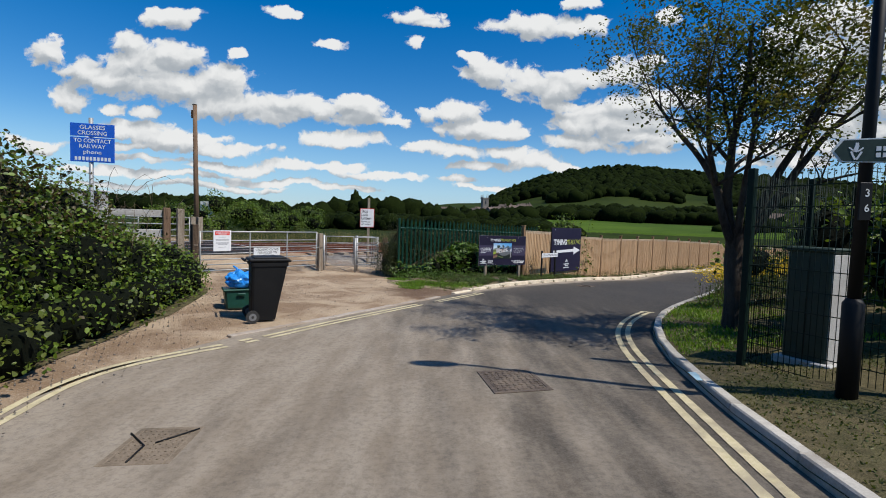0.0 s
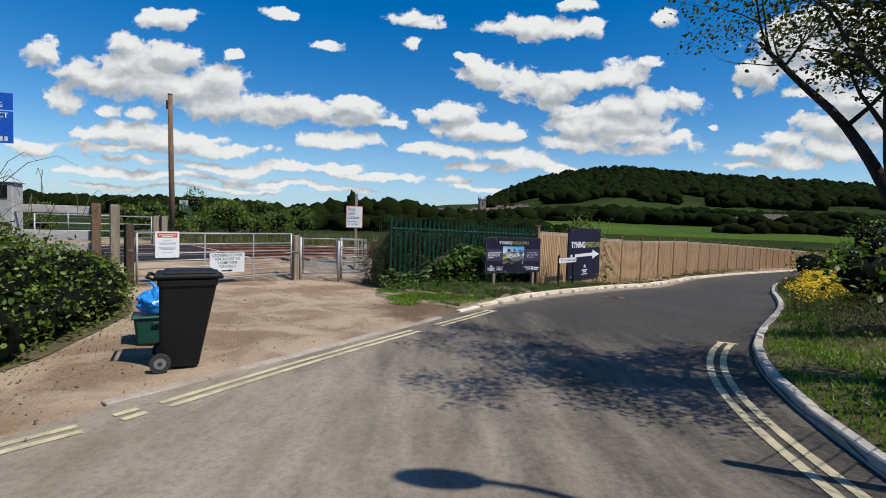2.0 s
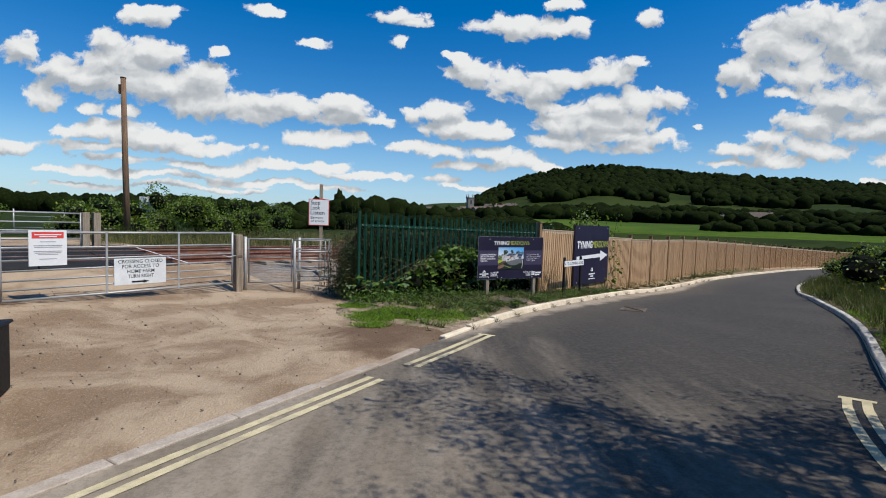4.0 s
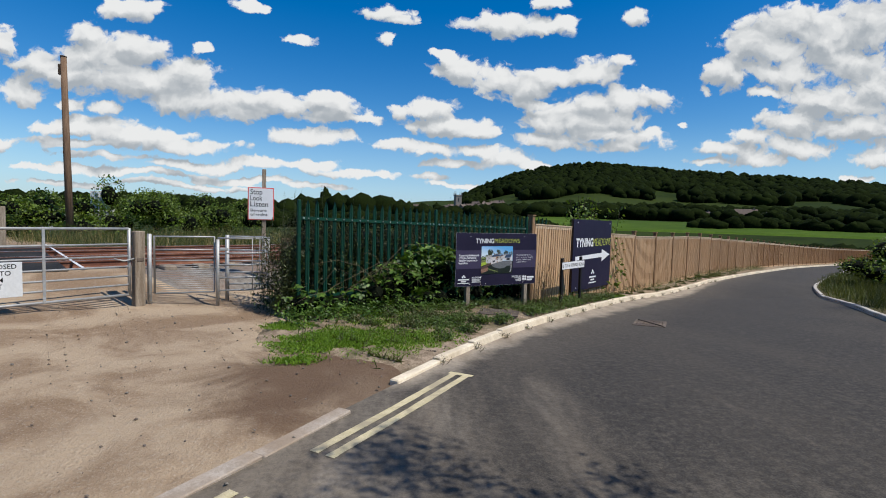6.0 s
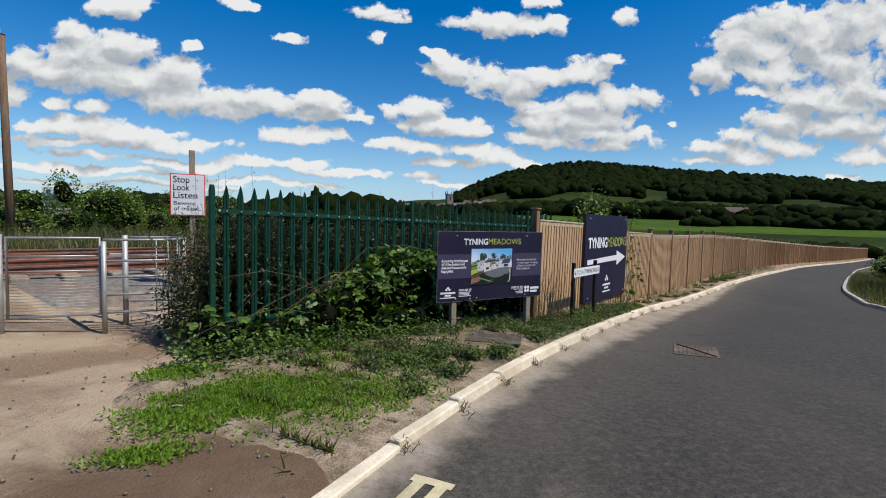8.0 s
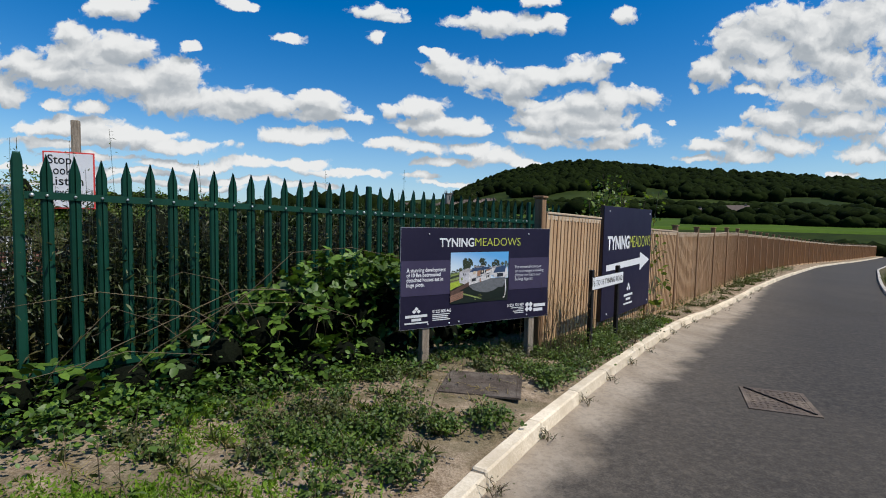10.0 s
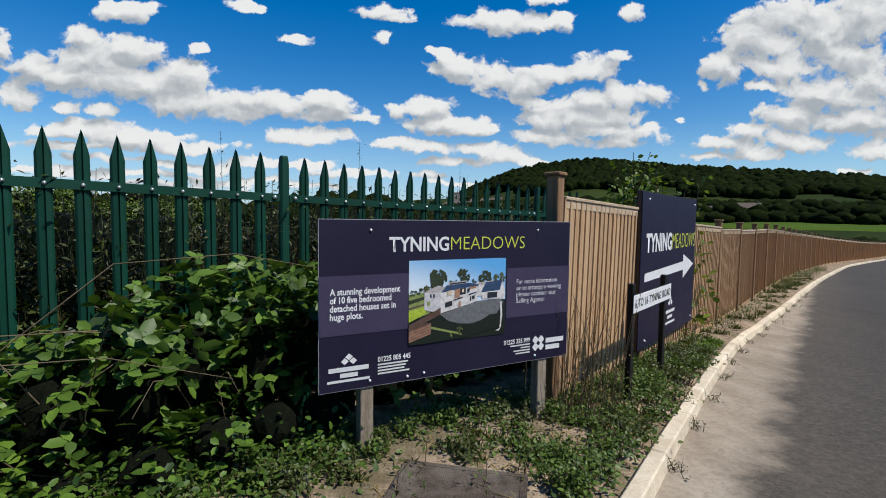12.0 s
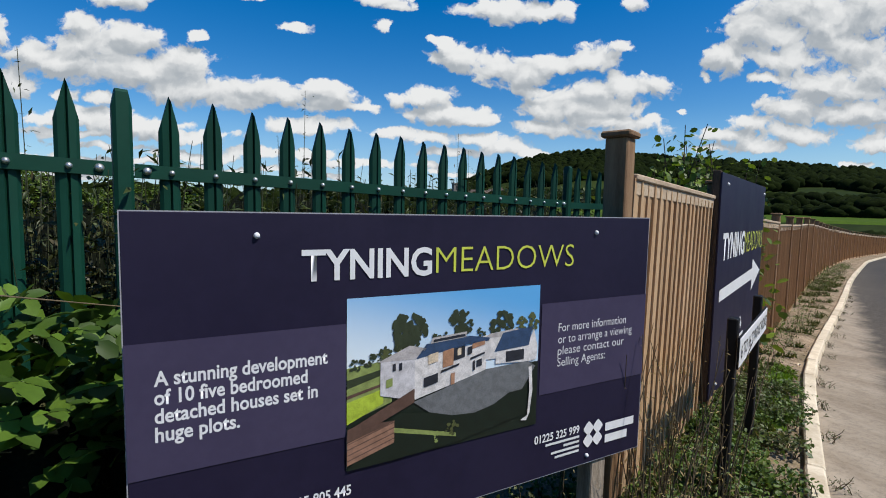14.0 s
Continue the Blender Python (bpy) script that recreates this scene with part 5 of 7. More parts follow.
def stop_sign():
    x, y = -3.09, 18.03
    root = thing("stop_look_listen_sign", pose(x, y, -0.3, rz=18), "white railway crossing sign with red border on a timber post", "sign")
    part("post", newbox((0.26, 0.06, 1.22), (0.085, 0.08, 2.86), 0.006), M_OLDWOOD, root)
    part("border", newbox((0.20, 0, 1.90), (0.53, 0.008, 0.70), 0.003), M_RED, root)
    part("plate", newbox((0.20, -0.004, 1.90), (0.495, 0.008, 0.665)), M_WHITE, root)
    for i, (t, w) in enumerate((("Stop", 0.27), ("Look", 0.27), ("Listen", 0.40))):
        words(t, 0.155, pose(-0.015, -0.0085, 2.10 - i * 0.13), M_BLACK, root, 0.008, width=w * 0.9)
    for i, (t, w) in enumerate((("Beware", 0.36), ("of trains", 0.38))):
        words(t, 0.09, pose(-0.01, -0.0085, 1.73 - i * 0.09), M_BLACK, root, 0.006, width=w * 0.9)
    old = thing("broken_post", pose(-2.05, 16.9, -0.35), "rusty brown broken timber stump in the brambles", "post")
    part("stump", newbox((0, 0, 0.62), (0.16, 0.12, 1.3), 0.02), M_POLE, old)
    part("collar", newbox((0.02, -0.07, 1.05), (0.18, 0.03, 0.10), 0.01), M_IRON, old)


stop_sign()


def blue_sign():
    root = thing("crossing_name_sign", pose(-8.05, 10.95, ground_z(-7, 11), rz=14), "blue railway contact sign with white lettering on a grey post", "sign")
    part("post", newtube([(0, 0.05, -0.2), (0, 0.05, 3.62)], 0.045, 10), M_GALV, root)
    part("name_plate", newbox((0.05, 0, 3.34), (0.88, 0.010, 0.29), 0.004), M_BLUE, root)
    part("contact_plate", newbox((0.05, 0, 2.90), (0.88, 0.010, 0.55), 0.004), M_BLUE, root)
    text_lines(root, ("GLASSES", "CROSSING"), 0.05, 3.36, 0.125, 0.125, M_WHITE, -0.0065, widths=(0.50, 0.58))
    text_lines(root, ("TO CONTACT", "RAILWAY", "phone"), 0.05, 3.06, 0.125, 0.125, M_WHITE, -0.0065, widths=(0.74, 0.52, 0.36))
    for x in np.linspace(-0.30, 0.36, 10):
        part("number_bar", sheet(rect(x, 2.66, x + 0.05, 2.74), -0.0055), M_WHITE, root)


blue_sign()


def crossing_fence():
    """Timber and plank fence at the far side of the gate: posts, pale planks, steel hurdle."""
    for p, h_, mat, lab in (((-7.10, 12.95), 1.62, M_OLDWOOD, "stout weathered timber post"), ((-7.36, 12.75), 1.64, M_POLE, "stout red-brown timber post beside the gate")):
        g = thing("timber_post", pose(p[0], p[1], ground_z(*p) - 0.02, rz=40), lab, "post")
        part("shaft", newbox((0, 0, h_ / 2 - 0.1), (0.17, 0.17, h_ + 0.2), 0.015), mat, g)
        part("top", newbox((0, 0, h_ + 0.008), (0.15, 0.15, 0.016), 0.006), mat, g)
    root = thing("plank_fence", pose(-7.46, 12.72, 0.0, rz=188), "pale weathered plank fence beside the crossing", "fence")
    for zz, w, hh in ((1.52, 3.6, 0.16), (0.98, 3.6, 0.20), (0.74, 3.6, 0.18), (0.42, 3.6, 0.18)):
        part("plank", newbox((w / 2, 0, zz), (w, 0.04, hh), 0.004), M_PALEWOOD, root)
    for x in (1.75, 3.55):
        part("post", newbox((x, -0.08, 0.7), (0.13, 0.11, 1.75), 0.01), M_OLDWOOD, root)
    hurdle = thing("steel_hurdle", pose(-10.9, 20.6, 0.1, rz=52), "galvanised steel tube hurdle gate standing open", "gate")
    for zz in (0.25, 0.5, 0.75, 1.0, 1.28):
        part("bar", newtube([(-3.4, 0, zz), (0, 0, zz)], 0.022, 6), M_GALV, hurdle)
    for x in (-3.4, 0.0):
        part("stile", newtube([(x, 0, -0.1), (x, 0, 1.3)], 0.025, 6), M_GALV, hurdle)
    for x in (0.12, 0.42):
        part("post", newbox((x, 0, 0.6), (0.2, 0.2, 1.45), 0.01), M_OLDWOOD, hurdle)
    eq = thing("equipment_cabinet", pose(-9.3, 12.55, 0.0, rz=20), "white trackside equipment cabinet with a dark hatch", "cabinet")
    part("body", newbox((0, 0, 1.30), (0.80, 0.45, 1.45), 0.02), M_CONC, eq)
    part("hatch", newbox((0.16, -0.23, 1.84), (0.30, 0.02, 0.28), 0.004), M_BLACK, eq)
    part("cap", newbox((0, 0, 2.045), (0.88, 0.52, 0.04), 0.01), M_WHITE, eq)
    part("plinth", newbox((0, 0, 0.30), (0.9, 0.55, 0.6), 0.01), M_CONC, eq)
    far = thing("far_gate", pose(-21.5, 37.5, 0.1, rz=25), "distant galvanised crossing gate and fence panel", "gate")
    for zz in (0.3, 0.65, 1.0, 1.3):
        part("bar", newtube([(-4.5, 0, zz), (3.2, 0, zz)], 0.03, 6), M_GALV, far)
    for x in (-4.5, -2.0, 0.0, 1.6, 3.2):
        part("post", newtube([(x, 0, -0.1), (x, 0, 1.45)], 0.045, 6), M_GALV, far)
    part("panel", newbox((2.4, 0.06, 0.75), (1.5, 0.04, 1.3), 0.01), M_GALV, far)
    back = thing("far_sign", pose(-18.2, 37.0, 0.0, rz=20), "back of a grey twin sign on a post across the railway", "sign")
    part("post", newtube([(0, 0, -0.1), (0, 0, 2.6)], 0.045, 6), M_GALV, back)
    for x in (-0.26, 0.26):
        part("plate", newbox((x, -0.06, 2.05), (0.46, 0.02, 1.05), 0.006), M_SIGNGREY, back)


crossing_fence()


def wood_pole():
    root = thing("utility_pole", pose(-16.42, 31.68, -0.3), "tall brown timber utility pole with a small bracket", "pole")
    part("shaft", newtube([(0.16, 0, 0), (0.05, 0, 4.5), (-0.03, 0, 8.95)], 0.17, 12, 0.125), M_POLE, root)
    part("bracket", newbox((-0.18, 0, 8.35), (0.14, 0.16, 0.5), 0.02), M_DARKWOOD, root)
    part("cap", newtube([(-0.03, 0, 8.94), (-0.03, 0, 8.98)], 0.14, 12), M_DARKWOOD, root)


wood_pole()


def railway():
    ang = math.degrees(math.atan2(PALD.y, PALD.x))
    bed = bmesh.new()
    prof = [(2.4, -0.5), (3.3, 0.02), (4.0, 0.10), (10.3, 0.12), (11.0, 0.0), (12.2, -0.5)]
    us = np.linspace(-70, 32, 124)
    rng = random.Random(1)
    rows = [[bed.verts.new((u, v, z + rng.uniform(-0.02, 0.02))) for v, z in prof] for u in us]
    for a, b in zip(rows, rows[1:]):
        for i in range(len(prof) - 1):
            f = bed.faces.new((a[i], b[i], b[i + 1], a[i + 1]))
    root = thing("railway_track", pose(PAL0.x, PAL0.y, 0, rz=ang), "double railway track on brown stone ballast with rusty rails", "railway", kind="structure")
    part("ballast_bed", bed, M_BALLAST, root)
    rp = [(-0.07, 0.0), (0.07, 0.0), (0.07, 0.015), (0.012, 0.04), (0.012, 0.115), (0.036, 0.125), (0.036, 0.155), (-0.036, 0.155), (-0.036, 0.125), (-0.012, 0.115), (-0.012, 0.04), (-0.07, 0.015)]
    for v in (5.0, 6.435, 8.3, 9.735):
        bm = bmesh.new()
        e0 = [bm.verts.new((-70, v + a, 0.17 + b)) for a, b in rp]
        e1 = [bm.verts.new((32, v + a, 0.17 + b)) for a, b in rp]
        for i in range(12):
            bm.faces.new((e0[i], e1[i], e1[(i + 1) % 12], e0[(i + 1) % 12]))
        part("rail", bm, M_RAIL, root)
        part("rail_head", newbox((-19, v, 0.326), (102, 0.055, 0.004)), M_RAILTOP, root)
    sl = done(newbox((0, 0, 0), (0.25, 2.5, 0.14), 0.02), "sleeper")
    for i in range(-12, 47):
        for v in (5.72, 9.02):
            if not (-9.0 < i * 0.68 < -2.6):
                part("sleeper", sl, M_OLDWOOD, root, m=pose(i * 0.68, v, 0.12))
    # crossing deck panels between and beside the rails
    for v0, v1 in ((3.3, 4.93), (5.08, 6.36), (6.52, 8.22), (8.38, 9.66), (9.82, 11.5)):
        for k in range(5):
            part("deck_panel", newbox((-8.05 + k * 1.22, (v0 + v1) / 2, 0.265), (1.20, v1 - v0, 0.10), 0.012), M_DECK, root)
    part("deck_line", newbox((-2.35, 7.4, 0.318), (0.05, 8.2, 0.006)), M_SIGNGREY, root, "worn white edge line")
    # gravel ramps up to the deck on both sides
    bm = bmesh.new()
    vs = [bm.verts.new(c) for c in ((-9.5, 1.0, -0.10), (-0.8, 1.6, -0.22), (-1.6, 3.35, 0.29), (-9.2, 3.35, 0.29))]
    bm.faces.new(vs)
    vs = [bm.verts.new(c) for c in ((-9.2, 11.5, 0.29), (-1.9, 11.5, 0.29), (-3.0, 26.0, 0.0), (-10.0, 26.0, 0.0))]
    bm.faces.new(vs)
    bmesh.ops.subdivide_edges(bm, edges=bm.edges[:], cuts=8, use_grid_fill=True)
    part("approach", bm, M_DIRT, root, "pale gravel approach to the crossing")


railway()


# ---- bins by the hedge ----


def wheelie_bin():
    x, y = -2.95, 7.93
    root = thing("wheelie_bin", pose(x, y, ground_z(x, y) + 0.01, rz=118), "black plastic two-wheeled refuse bin with closed lid", "wheeled bin")
    bm = bmesh.new()
    secs = [(0.02, 0.20, 0.185, 0.03), (0.10, 0.205, 0.195, 0.025), (0.90, 0.265, 0.275, -0.05), (0.905, 0.28, 0.29, -0.05), (0.965, 0.282, 0.292, -0.05)]
    rings = []
    for z, hx, hy, oy in secs:
        r = []
        for sx, sy in ((1, 1), (-1, 1), (-1, -1), (1, -1)):
            for t in (0, 45, 90):
                a = math.radians(t + {(1, 1): 0, (-1, 1): 90, (-1, -1): 180, (1, -1): 270}[(sx, sy)])
                r.append(bm.verts.new((sx * (hx - 0.04) + 0.04 * math.cos(a), sy * (hy - 0.04) + 0.04 * math.sin(a) + oy, z)))
        rings.append(r)
    for q, w in zip(rings, rings[1:]):
        for i in range(12):
            bm.faces.new((q[i], q[(i + 1) % 12], w[(i + 1) % 12], w[i]))
    bm.faces.new(rings[0][::-1])
    bm.faces.new(rings[-1])
    part("body", bm, M_BIN, root)
    bm = bmesh.new()
    box(bm, (0, -0.05, 1.0), (0.57, 0.64, 0.055), bevel=0.02)
    box(bm, (0, -0.06, 1.035), (0.50, 0.50, 0.03), bevel=0.012)
    box(bm, (0, -0.375, 0.985), (0.40, 0.05, 0.035), bevel=0.012)
    part("lid", bm, M_BIN, root, "slightly domed black lid")
    part("handle", newtube([(-0.22, 0.26, 0.97), (-0.22, 0.33, 1.0), (0.22, 0.33, 1.0), (0.22, 0.26, 0.97)], 0.016), M_BIN, root)
    part("axle", newtube([(-0.29, 0.21, 0.10), (0.29, 0.21, 0.10)], 0.012), M_HUB, root)
    for sx in (-1, 1):
        w = part("wheel", newtube([(sx * 0.265, 0.21, 0.10), (sx * 0.315, 0.21, 0.10)], 0.10, 20), M_RUBBER, root, "black rubber wheel")
        part("hub", newtube([(sx * 0.262, 0.21, 0.10), (sx * 0.320, 0.21, 0.10)], 0.058, 16), M_HUB, w)
        part("hub_cap", newtube([(sx * 0.260, 0.21, 0.10), (sx * 0.324, 0.21, 0.10)], 0.022, 10), M_RUBBER, w)


wheelie_bin()


def recycling_box():
    x, y = -3.72, 8.80
    z = ground_z(x, y) + 0.01
    root = thing("recycling_box", pose(x, y, z, rz=30), "dark green plastic recycling box on the ground", "box")
    bm = bmesh.new()
    box(bm, (0, 0, 0.18), (0.56, 0.40, 0.36), bevel=0.03)
    for v in bm.verts:
        k = 0.86 + 0.14 * v.co.z / 0.36
        v.co.x *= k
        v.co.y *= k
    box(bm, (0, 0, 0.35), (0.60, 0.44, 0.035), bevel=0.012)
    part("tub", bm, M_BOXGREEN, root)
    part("grip", newbox((0, -0.225, 0.28), (0.14, 0.02, 0.04), 0.008), M_BOXGREEN, root)
    # blue sack sagging on top
    bm = bmesh.new()
    bmesh.ops.create_icosphere(bm, subdivisions=4, radius=1.0)
    for v in bm.verts:
        p = v.co.copy()
        n_ = noise.noise(p * 2.2) * 0.22 + abs(noise.noise(p * 5.0 + Vector((3, 1, 0)))) * 0.16
        p *= 1 + n_
        p.z = max(p.z, -0.62) if p.z < 0 else p.z * (0.85 + 0.4 * noise.noise(Vector((p.x * 2, p.y * 2, 7))))
        v.co = Vector((p.x * 0.25, p.y * 0.19, p.z * 0.20 + 0.15))
    s = thing("blue_sack", pose(x + 0.02, y, z + 0.365, rz=20), "crumpled bright blue plastic sack on the green box", "sack")
    part("skin", bm, M_BAG, s)
    part("tied_neck", newtube([(-0.05, 0.02, 0.28), (-0.08, 0.03, 0.36), (-0.14, 0.06, 0.40)], 0.03, 7, 0.015), M_BAG, s)
    b = thing("dark_crate", pose(x - 0.02, y + 0.42, z, rz=26), "dark plastic crate behind the recycling box", "box")
    part("body", newbox((0, 0, 0.30), (0.42, 0.34, 0.60), 0.02), M_BIN, b)
    part("rim", newbox((0, 0, 0.61), (0.46, 0.38, 0.03), 0.01), M_BIN, b)


recycling_box()

# ---- right side: lamp column, finger post, mesh fence, cabinet ----


def lamp_column():
    x, y = 3.34, 3.88
    root = thing("street_lamp", pose(x, y, ground_z(x, y) + 0.07), "dark steel street lamp column with a short outreach arm", "street lamp")
    part("base", newtube([(0, 0, -0.1), (0, 0, 0.80), (0, 0, 0.84)], [0.076, 0.076, 0.05], 14), M_BLACK, root)
    part("shaft", newtube([(0, 0, 0.80), (0.02, 0, 2.6), (0.03, 0, 4.15)], 0.048, 12, 0.040), M_BLACK, root)
    part("arm", newtube([(0.03, 0, 4.1), (0.01, 0.02, 4.34), (-0.06, 0.05, 4.50), (-0.24, 0.09, 4.58)], 0.032, 10), M_BLACK, root)
    head = bmesh.new()
    bmesh.ops.create_uvsphere(head, u_segments=16, v_segments=8, radius=1.0)
    for v in head.verts:
        v.co = Vector((v.co.x * 0.30, v.co.y * 0.13, max(v.co.z, -0.5) * 0.075))
    part("lantern", head, M_BLACK, root, m=pose(-0.50, 0.12, 4.59, 0, 0, -9), shade=True)
    part("number_band", newbox((-0.02, -0.056, 1.62), (0.10, 0.012, 0.30), 0.004), M_BLACK, root)
    words("3", 0.085, pose(-0.03, -0.064, 1.66), M_SIGNGREY, root, 0.01)
    words("6", 0.085, pose(-0.03, -0.064, 1.54), M_SIGNGREY, root, 0.01)
    s = thing("footpath_sign", pose(x - 0.02, y - 0.07, 2.17, rz=-14), "dark green footpath finger sign with a white walking figure symbol", "sign")
    o = [(-0.27, 0.0), (-0.20, 0.095), (0.14, 0.105), (0.14, -0.09), (-0.20, -0.085)]
    for grow, mat, yy, nm in ((1.0, M_SIGNGREY, 0.0, "border"), (0.90, M_CABINET, -0.003, "face")):
        bm = bmesh.new()
        f = bm.faces.new([bm.verts.new((a * grow - 0.004 * (grow < 1), yy, b * grow)) for a, b in o])
        g = bmesh.ops.extrude_face_region(bm, geom=[f])
        bmesh.ops.translate(bm, vec=(0, 0.006, 0), verts=[v for v in g["geom"] if isinstance(v, bmesh.types.BMVert)])
        bmesh.ops.recalc_face_normals(bm, faces=bm.faces[:])
        part(nm, bm, mat, s)
    bm = bmesh.new()
    for c, r0, w, hh in (((-0.095, 0.055), 0, 0.022, 0.022), ((-0.10, 0.02), 15, 0.028, 0.055), ((-0.118, -0.035), -25, 0.014, 0.07), ((-0.078, -0.035), 28, 0.014, 0.07), ((-0.13, 0.015), -55, 0.011, 0.05), ((-0.07, 0.012), 50, 0.011, 0.05)):
        box(bm, (0, 0, 0), (w, 0.002, hh), pose(c[0], -0.0045, c[1], 0, r0, 0))
    part("walking_symbol", bm, M_WHITE, s)
    for i in range(4):
        part("symbol_square", newbox((0.05 + 0.045 * (i % 2), -0.004, 0.02 - 0.05 * (i // 2)), (0.032, 0.003, 0.036)), M_SIGNGREY, s)


lamp_column()


def mesh_fence():
    """Green welded-mesh panels turning a corner round the cabinet."""
    c = Vector((3.18, 5.02))
    a = Vector((4.35, 2.55))
    b = Vector((5.6, 6.6))
    root = thing("mesh_fence", pose(c.x, c.y, ground_z(*c) + 0.08), "dark green welded-mesh security fence with square posts", "fence")
    post = done(newbox((0, 0, 0.98), (0.07, 0.07, 2.16), 0.006), "post")
    wire_v = done(newtube([(0, 0, 0.04), (0, 0, 2.0)], 0.0035, 5), "vertical_wire")
    for e, n in ((a, 2), (b, 2)):
        d = e - c
        L = d.length
        ang = math.degrees(math.atan2(d.y, d.x))
        for k in range(1, n + 1) if e is b else range(n + 1):
            part("post", post, M_MESHGREEN, root, m=pose(d.x * k / n, d.y * k / n, 0, rz=ang))
        for k in range(int(L / 0.052)):
            part("vertical_wire", wire_v, M_MESHGREEN, root, m=pose(d.x * k * 0.052 / L, d.y * k * 0.052 / L, 0))
        wire_h = done(newtube([(0, 0, 0), (L, 0, 0)], 0.005, 5), "horizontal_wire")
        for z in np.arange(0.06, 2.02, 0.2):
            part("horizontal_wire", wire_h, M_MESHGREEN, root, m=pose(0, 0, z, rz=ang))
    ca = Vector((3.92, 5.02))
    cab = thing("utility_cabinet", pose(ca.x, ca.y, ground_z(*ca) + 0.06, rz=-62), "dark green roadside utility cabinet behind the mesh fence", "cabinet")
    part("body", newbox((0, 0, 0.62), (0.40, 0.36, 1.14), 0.012), M_CABINET, cab)
    part("roof", newbox((0, 0, 1.21), (0.44, 0.40, 0.05), 0.015), M_CABINET, cab)
    # lighter end face: sun on the cabinet's side, put into its colour
    part("side_panel", newbox((0.206, 0, 0.62), (0.012, 0.33, 1.10), 0.003), M_CONC, cab, "end face coloured pale for the sunlight on it")
    part("plinth", newbox((0, 0, 0.02), (0.54, 0.48, 0.10), 0.01), M_CONC, cab)
    part("door_seam", newbox((0, -0.184, 0.62), (0.008, 0.006, 1.06)), M_BLACK, cab)


mesh_fence()


def covers():
    """Iron and stone access covers set in the road and verge."""
    def cover(pts, name, label, mat, grid, proud=0.008, category="manhole cover", rise=0.0):
        p = [Vector(q) for q in pts]
        c = sum(p, Vector((0, 0))) / 4
        u, v = (p[1] - p[0]), (p[3] - p[0])
        w, h_ = u.length, v.length
        up = Vector((ground_z(c.x - .3, c.y) - ground_z(c.x + .3, c.y), ground_z(c.x, c.y - .3) - ground_z(c.x, c.y + .3), 0.6)).normalized()
        ax = Vector((u.x, u.y, 0))
        ax = (ax - up * ax.dot(up)).normalized()
        ay = up.cross(ax)
        seat = Matrix(((ax.x, ay.x, up.x, c.x), (ax.y, ay.y, up.y, c.y), (ax.z, ay.z, up.z, ground_z(*c) + proud + rise), (0, 0, 0, 1)))
        root = thing(name, seat, label, category)
        part("plate", newbox((0, 0, -0.010), (w, h_, 0.02), 0.003), mat, root)
        fr = bmesh.new()
        for sx, sy, a, b in ((0, h_ / 2 + 0.02, w + 0.08, 0.04), (0, -h_ / 2 - 0.02, w + 0.08, 0.04), (w / 2 + 0.02, 0, 0.04, h_), (-w / 2 - 0.02, 0, 0.04, h_)):
            box(fr, (sx, sy, -0.008), (a, b, 0.02), bevel=0.002)
        part("frame", fr, mat, root)
        tread = done(newbox((0, 0, 0.004), grid[2], 0.002), "tread_bar")
        for i in range(grid[0]):
            for j in range(grid[1]):
                m = pose((i + 0.5) / grid[0] * w - w / 2, (j + 0.5) / grid[1] * h_ - h_ / 2, 0, rz=90 * ((i + j) % 2) * grid[3])
                part("tread_bar", tread, mat, root, m=m)
        return root, w, h_
    cover([(0.58, 4.52), (1.08, 4.60), (0.92, 5.24), (0.45, 5.18)], "manhole_cover", "rusty cast iron manhole cover with raised treads", M_IRON, (8, 10, (0.045, 0.018, 0.006), 1))
    r, w, h_ = cover([(-1.83, 3.12), (-1.88, 3.64), (-2.27, 3.68), (-2.22, 3.16)], "manhole_cover", "dust-covered cast iron manhole cover with dark joint slots", M_DUSTY, (9, 9, (0.016, 0.010, 0.005), 1), 0.001)
    for pts in ([(-0.27, 0.05, 0.006), (-0.02, 0.06, 0.006), (0.20, 0.26, 0.006)], [(0.02, 0.0, 0.006), (0.25, -0.22, 0.006)]):
        part("slot", newtube(pts, 0.008, 5), M_BLACK, r)
    r, w, h_ = cover([(4.40, 15.78), (4.80, 15.55), (5.18, 16.18), (4.74, 16.36)], "manhole_cover", "grey iron manhole cover with diagonal slots", M_IRON, (9, 9, (0.035, 0.016, 0.004), 1))
    part("slot", newtube([(-w / 2, h_ / 2, 0.006), (0, 0, 0.006), (w / 2, -h_ / 2, 0.006)], 0.009, 5), M_BLACK, r)
    cover([(1.62, 15.88), (2.24, 15.72), (2.36, 16.40), (1.80, 16.46)], "inspection_cover", "weathered brown stone-filled inspection cover in the verge", M_COVER, (1, 1, (0.02, 0.02, 0.004), 0), 0.02, "inspection cover", 0.11)


covers()


